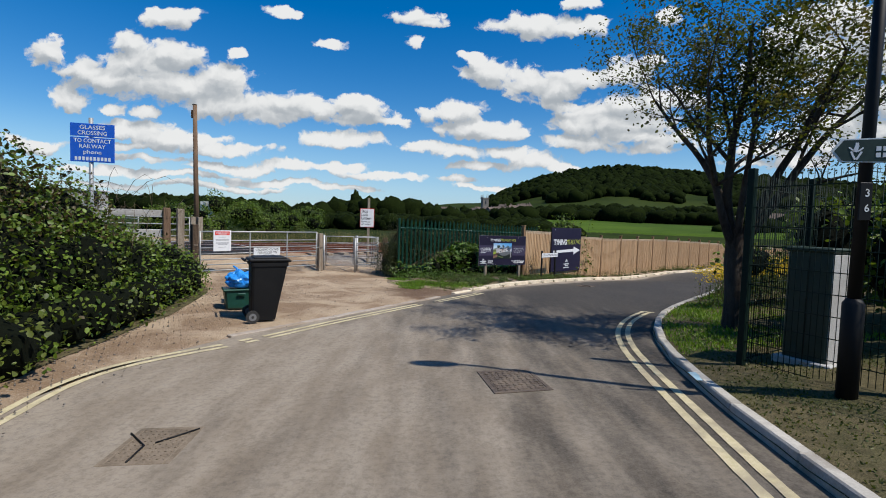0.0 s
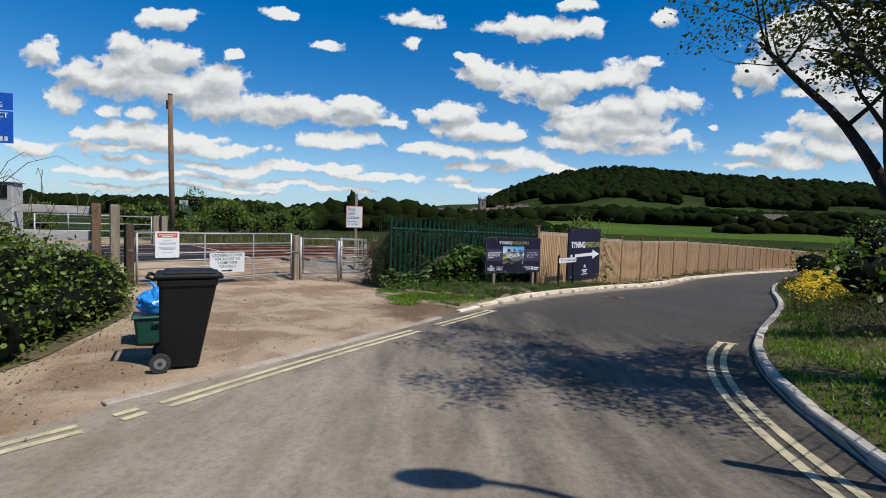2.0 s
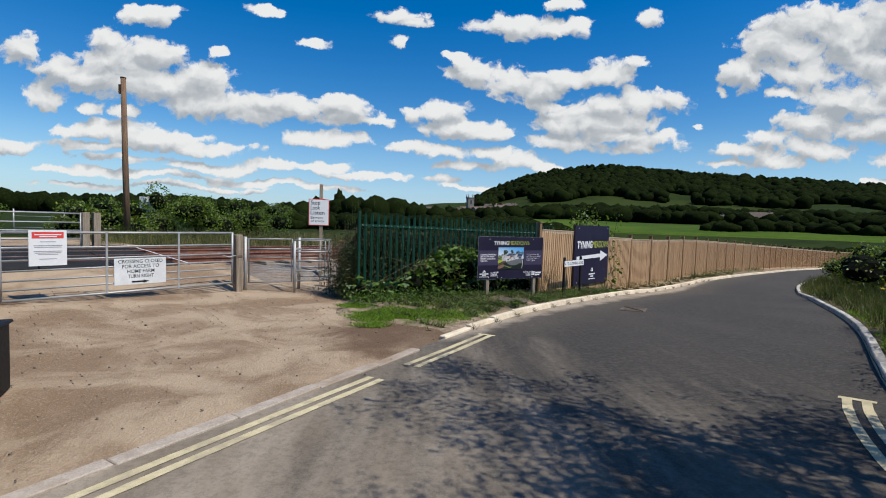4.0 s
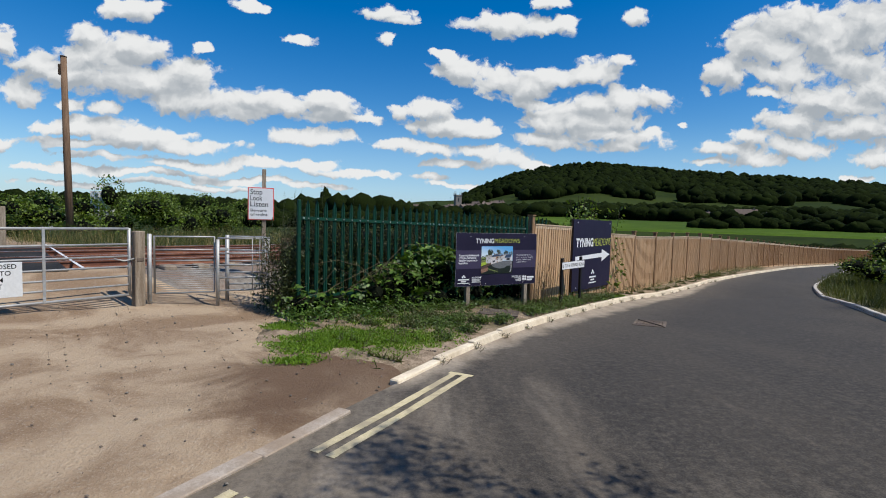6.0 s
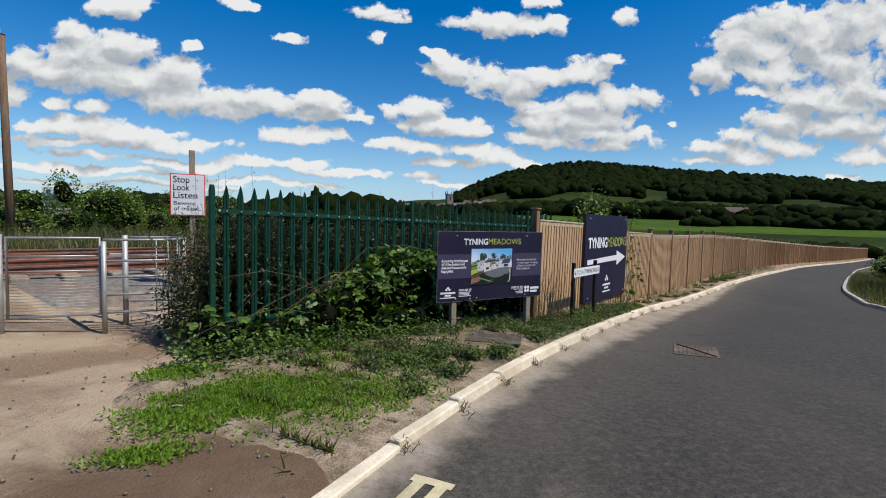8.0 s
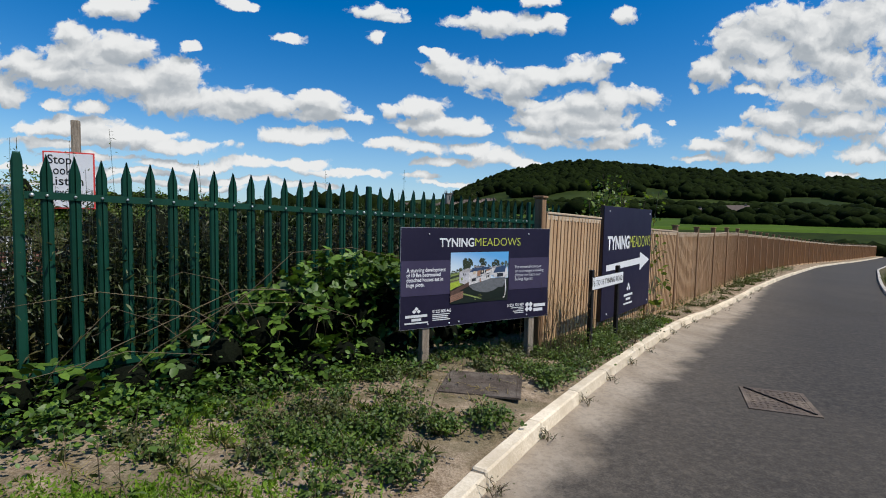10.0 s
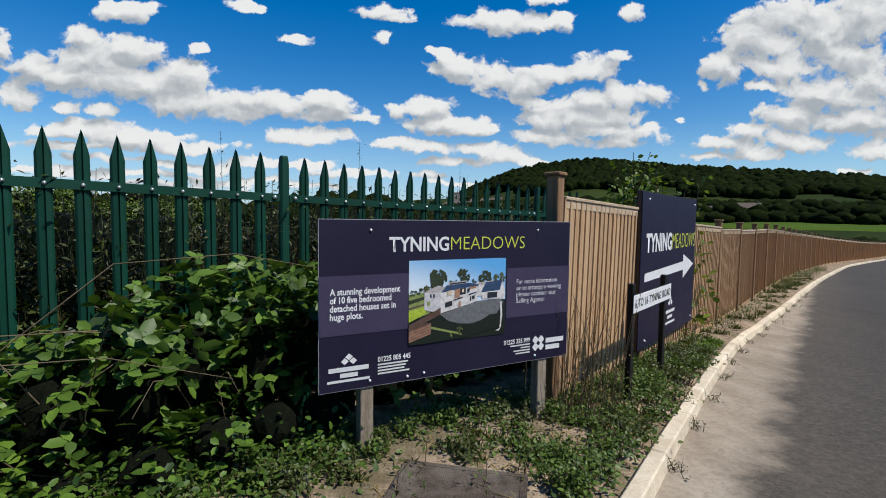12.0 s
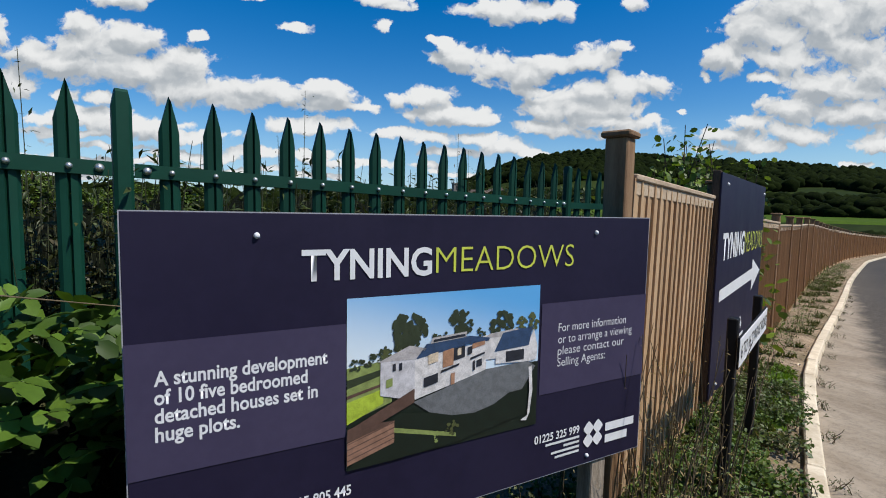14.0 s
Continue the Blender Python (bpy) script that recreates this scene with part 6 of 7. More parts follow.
def kerbs():
    for nm, line, mat, lab, n in (("kerb_left", LK, M_KERB, "pale buff concrete kerb stones along the verge", 120), ("kerb_right", RK, M_KERB_GREY, "grey concrete kerb stones round the grassy corner", 130)):
        root = thing(nm, pose(0, 0, 0), lab, "kerb", kind="structure")
        side = 1 if nm == "kerb_left" else -1
        rng = random.Random(8)
        bm = bmesh.new()
        box(bm, (0, 0, -0.02), (0.915, 0.135, 0.26), bevel=0.012)
        for v in bm.verts:
            if v.co.z > 0.08 and v.co.y * side < 0:
                v.co.y += 0.03 * side
        me = done(bm, "kerb_stone")
        q = along(line, 0.92)
        for i, (a, b) in enumerate(zip(q, q[1:])):
            if i > n:
                break
            c = (a + b) / 2
            ang = math.degrees(math.atan2(b[1] - a[1], b[0] - a[0]))
            off = Vector((-(b - a)[1], (b - a)[0])).normalized() * (0.0 if side > 0 else 0.05) * side
            drop = max(0.0, 1 - i / 3.0) * 0.07 if nm == "kerb_left" else 0.0
            pitch_ = -math.degrees(math.atan2(ground_z(*b) - ground_z(*a), 0.92))
            part("kerb_stone", me, mat, root, m=pose(c[0] + off.x, c[1] + off.y, ground_z(*c) - drop - (0.022 if side < 0 else 0.0) + rng.uniform(-0.006, 0.006), rng.uniform(-0.6, 0.6), pitch_, ang + rng.uniform(-0.7, 0.7)))

        if nm == "kerb_right":
            bm = bmesh.new()
            box(bm, (0, -0.02, 0.092), (0.26, 0.075, 0.004))
            part("paint_mark", bm, M_BLUEMARK, root, "smear of pale blue spray paint", pose(2.48, 4.62, ground_z(2.48, 4.62), 0, 0, 80))


kerbs()

# ---- plants ----


def tree(x, y):
    rng = random.Random(21)
    nr = np.random.RandomState(21)
    root = thing("tree", pose(x, y, ground_z(x, y) + 0.05), "slender multi-stemmed deciduous tree with sparse small leaves", "tree")
    bm = bmesh.new()
    tips = []

    def limb(p, d, length, r, level):
        n = max(4, int(length / 0.22))
        pts, rr = [p.copy()], [r]
        q, dd = p.copy(), d.normalized()
        for i in range(n):
            dd = (dd + Vector((rng.uniform(-1, 1), rng.uniform(-1, 1), rng.uniform(-0.7, 0.9))) * (0.10 + 0.05 * level)).normalized()
            if level >= 2:
                dd = (dd + Vector((0, 0, -0.03))).normalized()
            q = q + dd * length / n
            pts.append(q.copy())
            rr.append(r * (1 - 0.72 * (i + 1) / n))
        tube(bm, pts, rr, 9 if level < 1 else 6 if level < 2 else 4, caps=False)
        if level >= 1:
            for i in range(max(2, n // 3), n + 1):
                tips.append((pts[i].copy(), level))
        if level < 3:
            kids = (5, 4, 3)[level] if level else 5
            for k in range(kids):
                i = rng.randint(max(1, int(n * 0.35)), n)
                base = pts[i]
                out = Vector((rng.uniform(-1, 1), rng.uniform(-1, 1), rng.uniform(-0.15, 0.8))).normalized()
                nd_ = (dd * 0.55 + out * 0.85).normalized()
                limb(base, nd_, length * rng.uniform(0.36, 0.60), rr[i] * 0.62, level + 1)

    tube(bm, [(0.05, 0, -0.15), (0.02, 0, 0.1), (0, 0, 0.5), (-0.04, 0.02, 1.0), (-0.05, 0, 1.5)], [0.25, 0.175, 0.14, 0.13, 0.12], 12, caps=False)
    for a, lean, ln, r, z in ((195, 0.42, 2.3, 0.065, 1.25), (160, 0.20, 2.9, 0.075, 1.35), (80, 0.36, 2.8, 0.07, 1.25), (5, 0.55, 2.7, 0.08, 1.2), (320, 0.40, 2.8, 0.07, 1.3), (250, 0.45, 2.2, 0.055, 1.35)):
        d = Vector((math.cos(radians(a)) * lean, math.sin(radians(a)) * lean, 1))
        limb(Vector((-0.05 + 0.05 * math.cos(radians(a)), 0.05 * math.sin(radians(a)), z)), d, ln, r, 0)
    part("trunk", bm, M_BARK, root, "dark furrowed trunk forking into several stems")
    # leaflets in sprays round the outer twigs
    P, S = [], []
    for p, lv in tips:
        if rng.random() > (0.18 if lv == 1 else 0.66) * min(1.0, max(0.36, (p.z - 1.7) / 2.4)):
            continue
        for k in range(rng.randint(22, 46)):
            P.append((p.x + rng.gauss(0, 0.15), p.y + rng.gauss(0, 0.15), p.z + rng.gauss(0, 0.075)))
            S.append(rng.uniform(0.028, 0.062))
    P = np.array(P)
    me = scatter("crown", LEAF_V, LEAF_F, P, rots(len(P), nr, 0.6), np.array(S), L_TREE)
    part("crown", me, None, root, "thin olive-green crown with gaps of sky")


tree(4.27, 6.97)


def clump_points(n, rng, boxes):
    """Points inside soft ellipsoids (x, y, z, rx, ry, rz), thickest near the skin."""
    out = []
    vol = np.array([b[3] * b[4] * b[5] for b in boxes])
    cnt = np.maximum(1, (n * vol / vol.sum()).astype(int))
    for b, c in zip(boxes, cnt):
        d = rng.normal(0, 1, (c, 3))
        d /= np.linalg.norm(d, axis=1)[:, None]
        r = rng.uniform(0.55, 1.08, c) ** 0.6
        p = d * r[:, None] * np.array(b[3:6]) + np.array(b[:3])
        out.append(p)
    return np.concatenate(out)


def core_mesh(boxes, shrink=0.80, seed=0.0):
    bm = bmesh.new()
    for b in boxes:
        r = bmesh.ops.create_icosphere(bm, subdivisions=2, radius=1.0)
        for v in r["verts"]:
            k = shrink * (1 + 0.25 * noise.noise(v.co * 2.0 + Vector((b[0] + seed, b[1], b[2]))))
            v.co = Vector((v.co.x * b[3] * k + b[0], v.co.y * b[4] * k + b[1], v.co.z * b[5] * k + b[2]))
    return bm


def left_hedge():
    rng = np.random.RandomState(3)
    boxes = []
    # low front skirt and a taller mass behind, falling away towards the gate
    for y in np.arange(-3.0, 12.2, 0.55):
        x0 = float(np.interp(y, (-3, 3.4, 5.0, 8.0, 10.3, 12.2), (-3.95, -4.05, -4.40, -4.85, -5.35, -6.9)))
        z = ground_z(x0, y)
        boxes.append((x0 - 0.15 + rng.uniform(-0.12, 0.12), y, z + 0.30, 0.55, 0.5, 0.42 + rng.uniform(-0.05, 0.1)))
        top = float(np.interp(y, (-3, 4.5, 7.0, 9.0, 10.5, 12.2), (1.9, 1.85, 1.50, 1.22, 0.98, 0.60)))
        boxes.append((x0 - 0.8 + rng.uniform(-0.2, 0.2), y, z + top * 0.5, 0.75, 0.6, top * 0.62))
        top2 = float(np.interp(y, (-3, 4.5, 6.5, 8.0, 9.3, 10.5, 12.2), (2.9, 2.85, 2.65, 2.30, 1.70, 1.15, 0.75)))
        boxes.append((x0 - 1.9 + rng.uniform(-0.25, 0.25), y, z + top2 * 0.5, 1.0, 0.7, top2 * 0.58))
        boxes.append((x0 - 3.4 + rng.uniform(-0.3, 0.3), y, z + top2 * 0.5, 1.3, 0.8, top2 * 0.52))
    root = thing("bramble_hedge", pose(0, 0, 0), "large tangled bramble and nettle hedge, dark green with browning tips", "hedge")
    # filler lumps painted almost black as the shade between the hedge's leaves
    part("core", core_mesh(boxes, 0.70), M_SHADECORE, root)
    P = clump_points(170000, rng, boxes)
    P = P[P[:, 2] > np.array([ground_z(a, b) for a, b in P[:, :2]]) - 0.02]
    hi = P[:, 2] > 1.25 + 0.35 * rng.normal(0, 1, len(P))
    for sel, mat, nm in ((~hi, L_HEDGE, "leaves"), (hi, L_HEDGE_DRY, "old_leaves")):
        q = P[sel]
        if nm == "old_leaves":
            k = rng.uniform(0, 1, len(q)) < 0.45
            q2 = q[~k]
            me = scatter("upper_leaves", LEAF_V, LEAF_F, q2, rots(len(q2), rng, 0.7), rng.uniform(0.035, 0.085, len(q2)), L_HEDGE)
            tagged(part("upper_leaves", me, None, root), kind="stuff")
            q = q[k]
        me = scatter(nm, LEAF_V, LEAF_F, q, rots(len(q), rng, 0.7), rng.uniform(0.035, 0.09, len(q)), mat)
        tagged(part(nm, me, None, root), kind="stuff")
    # arching canes
    bm = bmesh.new()
    r2 = random.Random(5)
    for i in range(70):
        y = r2.uniform(3.0, 11.5)
        x0 = float(np.interp(y, (-3, 3.4, 5.0, 8.0, 10.3, 12.2), (-3.95, -4.05, -4.40, -4.85, -5.35, -6.9)))
        s = Vector((x0 - r2.uniform(0.3, 2.2), y, ground_z(x0, y) + r2.uniform(1.0, 2.0)))
        d = Vector((r2.uniform(-0.4, 0.9), r2.uniform(-0.6, 0.6), 0.5))
        tube(bm, [s, s + d * 0.35 + Vector((0, 0, 0.12)), s + d * 0.75 + Vector((0, 0, 0.05)), s + d * 1.05 + Vector((0, 0, -0.2))], 0.006, 4, True, 0.002)
    tagged(part("cane_tangle", bm, M_STEM, root), kind="stuff")


left_hedge()


def bramble_bush():
    """Brambles smothering the foot of the palisade: canes with threes of broad leaves."""
    rng = np.random.RandomState(12)
    root = thing("bramble_bush", pose(0, 0, 0), "sprawling bramble with broad glossy green leaves over the fence foot", "bush")
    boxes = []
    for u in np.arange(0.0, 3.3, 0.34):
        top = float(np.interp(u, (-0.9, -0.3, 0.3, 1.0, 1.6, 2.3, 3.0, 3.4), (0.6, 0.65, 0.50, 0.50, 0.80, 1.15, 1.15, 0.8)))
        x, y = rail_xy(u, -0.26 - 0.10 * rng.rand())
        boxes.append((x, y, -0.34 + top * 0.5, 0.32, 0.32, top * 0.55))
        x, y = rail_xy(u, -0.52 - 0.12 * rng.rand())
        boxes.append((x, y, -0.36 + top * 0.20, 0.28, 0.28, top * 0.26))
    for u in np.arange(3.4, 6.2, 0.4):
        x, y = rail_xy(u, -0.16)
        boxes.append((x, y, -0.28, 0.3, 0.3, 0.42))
    # black filler shapes stand for the unlit gaps under the bramble leaves
    part("core", core_mesh(boxes, 0.46, 4.0), M_SHADECORE, root)
    P = clump_points(5200, rng, boxes)
    P = P[P[:, 2] > -0.42]
    P = P[rng.uniform(0, 1, len(P)) < np.interp(P[:, 2], (0.0, 0.15, 0.42, 0.60), (0.20, 0.26, 0.65, 0.95))]
    # keep the leaves clear of the board's face
    P = P[~((P[:, 0] > 1.0) & (P[:, 1] < 16.75))]
    # three leaflets to a stalk
    n = len(P)
    R = rots(n, rng, 0.55)
    s = rng.uniform(0.06, 0.12, n)
    tri = []
    for a in (0, 75, -75):
        c, d = math.cos(radians(a)), math.sin(radians(a))
        k = 1.0 if a == 0 else 0.78
        tri.append(np.array([(x * k * c - y * k * d, x * k * d + y * k * c + (0.1 if a == 0 else 0), z) for x, y, z in LEAF_V]))
    one, nearest = np.concatenate(tri), []
    fs = [tuple(i + 7 * k for i in f) for k in range(3) for f in LEAF_F]
    cam_side = np.argsort(P[:, 1] + 0.8 * P[:, 0] * 0 - 0.25 * P[:, 2] - 0.55 * P[:, 0])
    pick = cam_side[:240]
    rest = np.setdiff1d(np.arange(n), pick)
    me = scatter("foliage", one, fs, P[rest], R[rest], s[rest], L_BRAMBLE)
    tagged(part("foliage", me, None, root), kind="stuff")
    leaf = scatter("leaf", one, fs, np.zeros((1, 3)), np.eye(3)[None], np.ones(1), L_BRAMBLE)
    for i in pick:
        m = Matrix([list(R[i][k] * s[i]) + [P[i][k]] for k in range(3)] + [[0, 0, 0, 1]])
        part("leaf", leaf, None, root, m=m)
    # low ground-ivy and small leaves at the front foot
    Q = np.array([(*rail_xy(u, v), 0) for u, v in zip(rng.uniform(-0.5, 3.2, 3600), -0.4 - np.abs(rng.normal(0, 0.33, 3600)))])
    Q[:, 2] = [verge_z(a, b, 0.5, 0.5) + 0.02 for a, b in Q[:, :2]]
    Q[:, 2] += np.abs(rng.normal(0, 0.10, len(Q)))
    me = scatter("low_leaves", LEAF_V, LEAF_F, Q, rots(len(Q), rng, 0.5), rng.uniform(0.025, 0.06, len(Q)), L_BRAMBLE)
    tagged(part("low_leaves", me, None, root), kind="stuff")
    bm = bmesh.new()
    r2 = random.Random(6)
    for i in range(16):
        x, y = rail_xy(r2.uniform(-0.8, 3.2), -0.25)
        s0 = Vector((x, y, -0.35))
        x2, y2 = rail_xy(r2.uniform(-0.8, 3.2), -r2.uniform(0.4, 0.9))
        e = Vector((x2, y2, r2.uniform(-0.1, 0.8)))
        mid = (s0 + e) / 2 + Vector((0, 0, r2.uniform(0.3, 0.7)))
        tube(bm, [s0, (s0 + mid) / 2 + Vector((0, 0, 0.1)), mid, (mid + e) / 2 + Vector((0, 0, 0.08)), e], 0.005, 4, True, 0.002)
    tagged(part("cane_tangle", bm, M_STEM, root), kind="stuff")


bramble_bush()


def stems_patch(name, label, category, places, height, leaves_per, leaf_mat, stem_mat, seed, leaf=(0.03, 0.06), spread=0.06, lean=0.12, shape=(SLIM_V, SLIM_F), thick=0.004):
    """Upright weeds: thin stems with leaves up their length. places: (x, y, z)."""
    rng = np.random.RandomState(seed)
    root = thing(name, pose(0, 0, 0), label, category)
    bm = bmesh.new()
    P, S = [], []
    for x, y, z in places:
        h_ = height * rng.uniform(0.55, 1.1)
        d = rng.normal(0, lean, 2)
        top = np.array([x + d[0] * h_, y + d[1] * h_, z + h_])
        tube(bm, [(x, y, z - 0.03), ((x + top[0]) / 2 + rng.normal(0, 0.02), (y + top[1]) / 2, z + h_ * 0.55), tuple(top)], thick, 3, False, thick * 0.4)
        for t in rng.uniform(0.12, 1.0, leaves_per):
            k = spread * (1.2 - 0.7 * t)
            P.append((x + d[0] * h_ * t + rng.normal(0, k), y + d[1] * h_ * t + rng.normal(0, k), z + h_ * t))
            S.append(rng.uniform(*leaf) * (1.25 - 0.6 * t))
    tagged(part("stalk_growth", bm, stem_mat, root), kind="stuff")
    P = np.array(P)
    me = scatter("leaves", shape[0], shape[1], P, rots(len(P), rng, 0.6), np.array(S), leaf_mat)
    tagged(part("leaves", me, None, root), kind="stuff")
    return root


def nettles_behind():
    rng = np.random.RandomState(31)
    pl = []
    for i in range(1500):
        u, v = rng.uniform(-0.2, 7.6), 0.10 + abs(rng.normal(0, 0.36))
        x, y = rail_xy(u, v)
        pl.append((x, y, -0.36))
    stems_patch("nettle_thicket", "tall nettle and willowherb thicket behind the palisade, browning", "weeds", pl, 1.62, 44, L_NETTLE, M_GREENSTEM, 32, (0.05, 0.11), 0.10, 0.09)
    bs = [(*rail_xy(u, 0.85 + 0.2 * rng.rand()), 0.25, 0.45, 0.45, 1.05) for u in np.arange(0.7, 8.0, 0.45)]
    # added dark mass behind the stems, coloured as the thicket's inner shade
    tagged(part("core", core_mesh(bs, 0.9, 7.0), M_SHADECORE, bpy.data.objects["nettle_thicket"]), kind="stuff")
    pl = [(*rail_xy(u, v), -0.36) for u, v in zip(rng.uniform(-0.3, 6.5, 26), rng.uniform(0.2, 0.9, 26))]
    stems_patch("willowherb", "slender flowering willowherb spires above the fence", "weeds", pl, 2.12, 70, L_NETTLE, M_GREENSTEM, 33, (0.025, 0.055), 0.035, 0.04)


nettles_behind()


def in_verge(n, rng, along_max=24.0, lo=0.16, hi=0.95, start=0.3):
    """Random places on the verge between kerb and fence."""
    out = []
    q = resample(LK, 500)
    s = np.r_[0, np.cumsum(np.hypot(*np.diff(q, axis=0).T))]
    while len(out) < n:
        d = rng.uniform(start, along_max)
        i = int(np.searchsorted(s, d))
        if i >= len(q) - 1:
            continue
        t = q[i + 1] - q[i]
        t /= np.hypot(*t)
        w = float(np.interp(d, (0, 1.5, 4.0, 6.2, 9, 60), (1.6, 2.3, 1.9, 1.05, 0.95, 0.95)))
        k = rng.uniform(lo, hi) * w
        x, y = q[i][0] - t[1] * k, q[i][1] + t[0] * k
        out.append((x, y, verge_z(x, y, 0.5, 0.5)))
    return np.array(out)


def blades(name, label, category, P, mat, seed, size=(0.05, 0.12), tilt=0.25):
    rng = np.random.RandomState(seed)
    me = scatter(name, BLADE_V, BLADE_F, P, rots(len(P), rng, tilt), np.c_[rng.uniform(0.6, 1.1, len(P)) * 0.24, rng.uniform(size[0], size[1], len(P)), rng.uniform(size[0], size[1], len(P))], mat)
    ob = new(name, me)
    return tagged(ob, label, category, kind="stuff")


def verge_plants():
    rng = np.random.RandomState(41)
    # bright turf patch by the entrance
    def patch(n, cx, cy, rx, ry, rot, ragged=0.5):
        p = rng.normal(0, 0.48, (n, 2))
        p = p[np.hypot(*p.T) < 1.15 + ragged * np.array([noise.noise((a * 2.3, b * 2.3, 5.0)) for a, b in p])]
        c, s = math.cos(rot), math.sin(rot)
        x = cx + p[:, 0] * rx * c - p[:, 1] * ry * s
        y = cy + p[:, 0] * rx * s + p[:, 1] * ry * c
        return np.c_[x, y, [verge_z(a, b, 0.5, 0.5) - 0.005 for a, b in zip(x, y)]]
    P = np.concatenate([patch(26000, -0.48, 13.78, 0.80, 0.52, 0.55, 0.9), patch(8000, 0.35, 13.95, 0.95, 0.62, 0.9, 1.1), patch(2500, -1.3, 14.35, 0.35, 0.25, 0.4), patch(3000, 1.0, 15.2, 0.6, 0.3, 0.9, 1.2), patch(2600, 4.95, 19.1, 0.6, 0.14, 0.85, 1.0), patch(2600, 6.0, 20.3, 0.5, 0.12, 0.85, 1.0), patch(4500, -0.15, 15.45, 0.6, 0.32, 0.6, 1.0), patch(900, -0.82, 12.80, 0.34, 0.16, 0.4), patch(1500, -0.1, 14.95, 0.45, 0.22, 0.5), patch(700, 0.9, 14.9, 0.35, 0.2, 0.5)])
    blades("grass_patch", "short bright green grass patch on the verge", "grass", P, L_GRASS, 42, (0.018, 0.048), 0.85)
    V = in_verge(15000, rng, 26.0)
    keep = np.array([noise.noise((a * 1.6, b * 1.6, 9.0)) > 0.08 and not (1.5 < a < 2.5 and 15.55 < b < 16.5) for a, b, c in V])
    blades("verge_grass", "patchy rough grass along the kerb", "grass", V[keep], L_MIXGRASS, 43, (0.04, 0.12), 0.6)
    C = in_verge(190, rng, 9.0, 0.12, 1.0, 1.8)
    V = np.repeat(C, 8, 0) + np.c_[rng.normal(0, 0.06, (1520, 2)), np.zeros(1520)]
    V = V[~((V[:, 0] > 1.45) & (V[:, 0] < 2.5) & (V[:, 1] > 15.45) & (V[:, 1] < 16.5))]
    stems_patch("verge_weeds", "low straggling green weeds on stony soil", "weeds", [tuple(v) for v in V], 0.13, 26, L_WEED, M_STEM, 44, (0.018, 0.048), 0.05, 0.45, (LEAF_V, LEAF_F))
    V = in_verge(420, rng, 34.0, 0.3, 1.0)
    stems_patch("fence_weeds", "weeds growing along the foot of the fence", "weeds", [tuple(v) for v in V], 0.28, 18, L_WEED, M_STEM, 45, (0.03, 0.07), 0.07, 0.3)
    # dry dock and grass stems beside the advert board
    pl = [(x, y, verge_z(x, y, 0.5, 0.5)) for x, y in zip(rng.normal(3.18, 0.17, 60), rng.normal(17.45, 0.14, 60))]
    stems_patch("dead_stems", "tall dry brown weed stems against the fence", "weeds", pl, 0.95, 12, L_DRYGRASS, M_STEM, 46, (0.015, 0.035), 0.03, 0.16)
    pl = [(x, y, verge_z(x, y, 0.5, 0.5)) for x, y in zip(6.35 + 0.68 * np.linspace(-0.6, 0.6, 22) + rng.normal(0, 0.05, 22), 21.85 + 0.73 * np.linspace(-0.6, 0.6, 22))]
    stems_patch("dead_stems", "tall dry brown weed stems against the fence", "weeds", pl, 0.7, 12, L_DRYGRASS, M_STEM, 47, (0.015, 0.035), 0.03, 0.2)
    # dry tufts in the kerb's joints, straw on the soil
    q = along(LK, 0.92)[1:22]
    pl = [(x + rng.normal(0.07, 0.03), y + rng.normal(-0.07, 0.05), ground_z(x, y) + 0.01) for x, y in np.repeat(q, 7, 0)]
    stems_patch("kerb_tufts", "small dry weed tufts in the gutter along the kerb", "weeds", pl, 0.085, 10, L_NETTLE, M_STEM, 48, (0.015, 0.035), 0.03, 0.6)
    V = in_verge(1500, rng, 9.0, 0.2, 1.0, 1.0)
    V[:, 2] += 0.012
    me = scatter("straw", BLADE_V, BLADE_F, V, rots(len(V), rng, 0.15) @ np.array([[1, 0, 0], [0, 0, 1], [0, -1, 0]]), np.c_[np.full(len(V), 0.09), np.full(len(V), 0.02), rng.uniform(0.06, 0.2, len(V))], L_DRYGRASS)
    tagged(new("straw", me), "dry straw and dead stalks lying on the stony verge", "straw", kind="stuff")
    # loose stones
    st = [(1, 0, 0), (-0.8, 0.3, 0), (0, 0.9, 0.1), (0.1, -0.8, 0), (0.1, 0.1, 0.7), (0, 0, -0.5)]
    sf = [(0, 2, 4), (2, 1, 4), (1, 3, 4), (3, 0, 4), (2, 0, 5), (1, 2, 5), (3, 1, 5), (0, 3, 5)]
    V = in_verge(2600, rng, 12.0, 0.1, 1.0)
    A = resample(YARD_FRONT, 100)
    B = resample(YARD_BACK, 100)
    t = rng.uniform(0, 1, 2200) ** 0.6
    i = rng.randint(0, 100, 2200)
    Y = A[i] + (B[i] - A[i]) * t[:, None]
    Y = np.c_[Y, [ground_z(a, b) + 0.014 + uneven(a, b, 0.03) + uneven(a, b, 0.012, 5) for a, b in Y]]
    P = np.concatenate([V, Y])
    me = scatter("loose_stones", st, sf, P, rots(len(P), rng, 0.3), np.abs(rng.normal(0.004, 0.006, len(P))) + 0.004, M_BALLAST)
    tagged(new("loose_stones", me), "scattered gravel and small stones on the earth", "gravel", kind="stuff")


verge_plants()


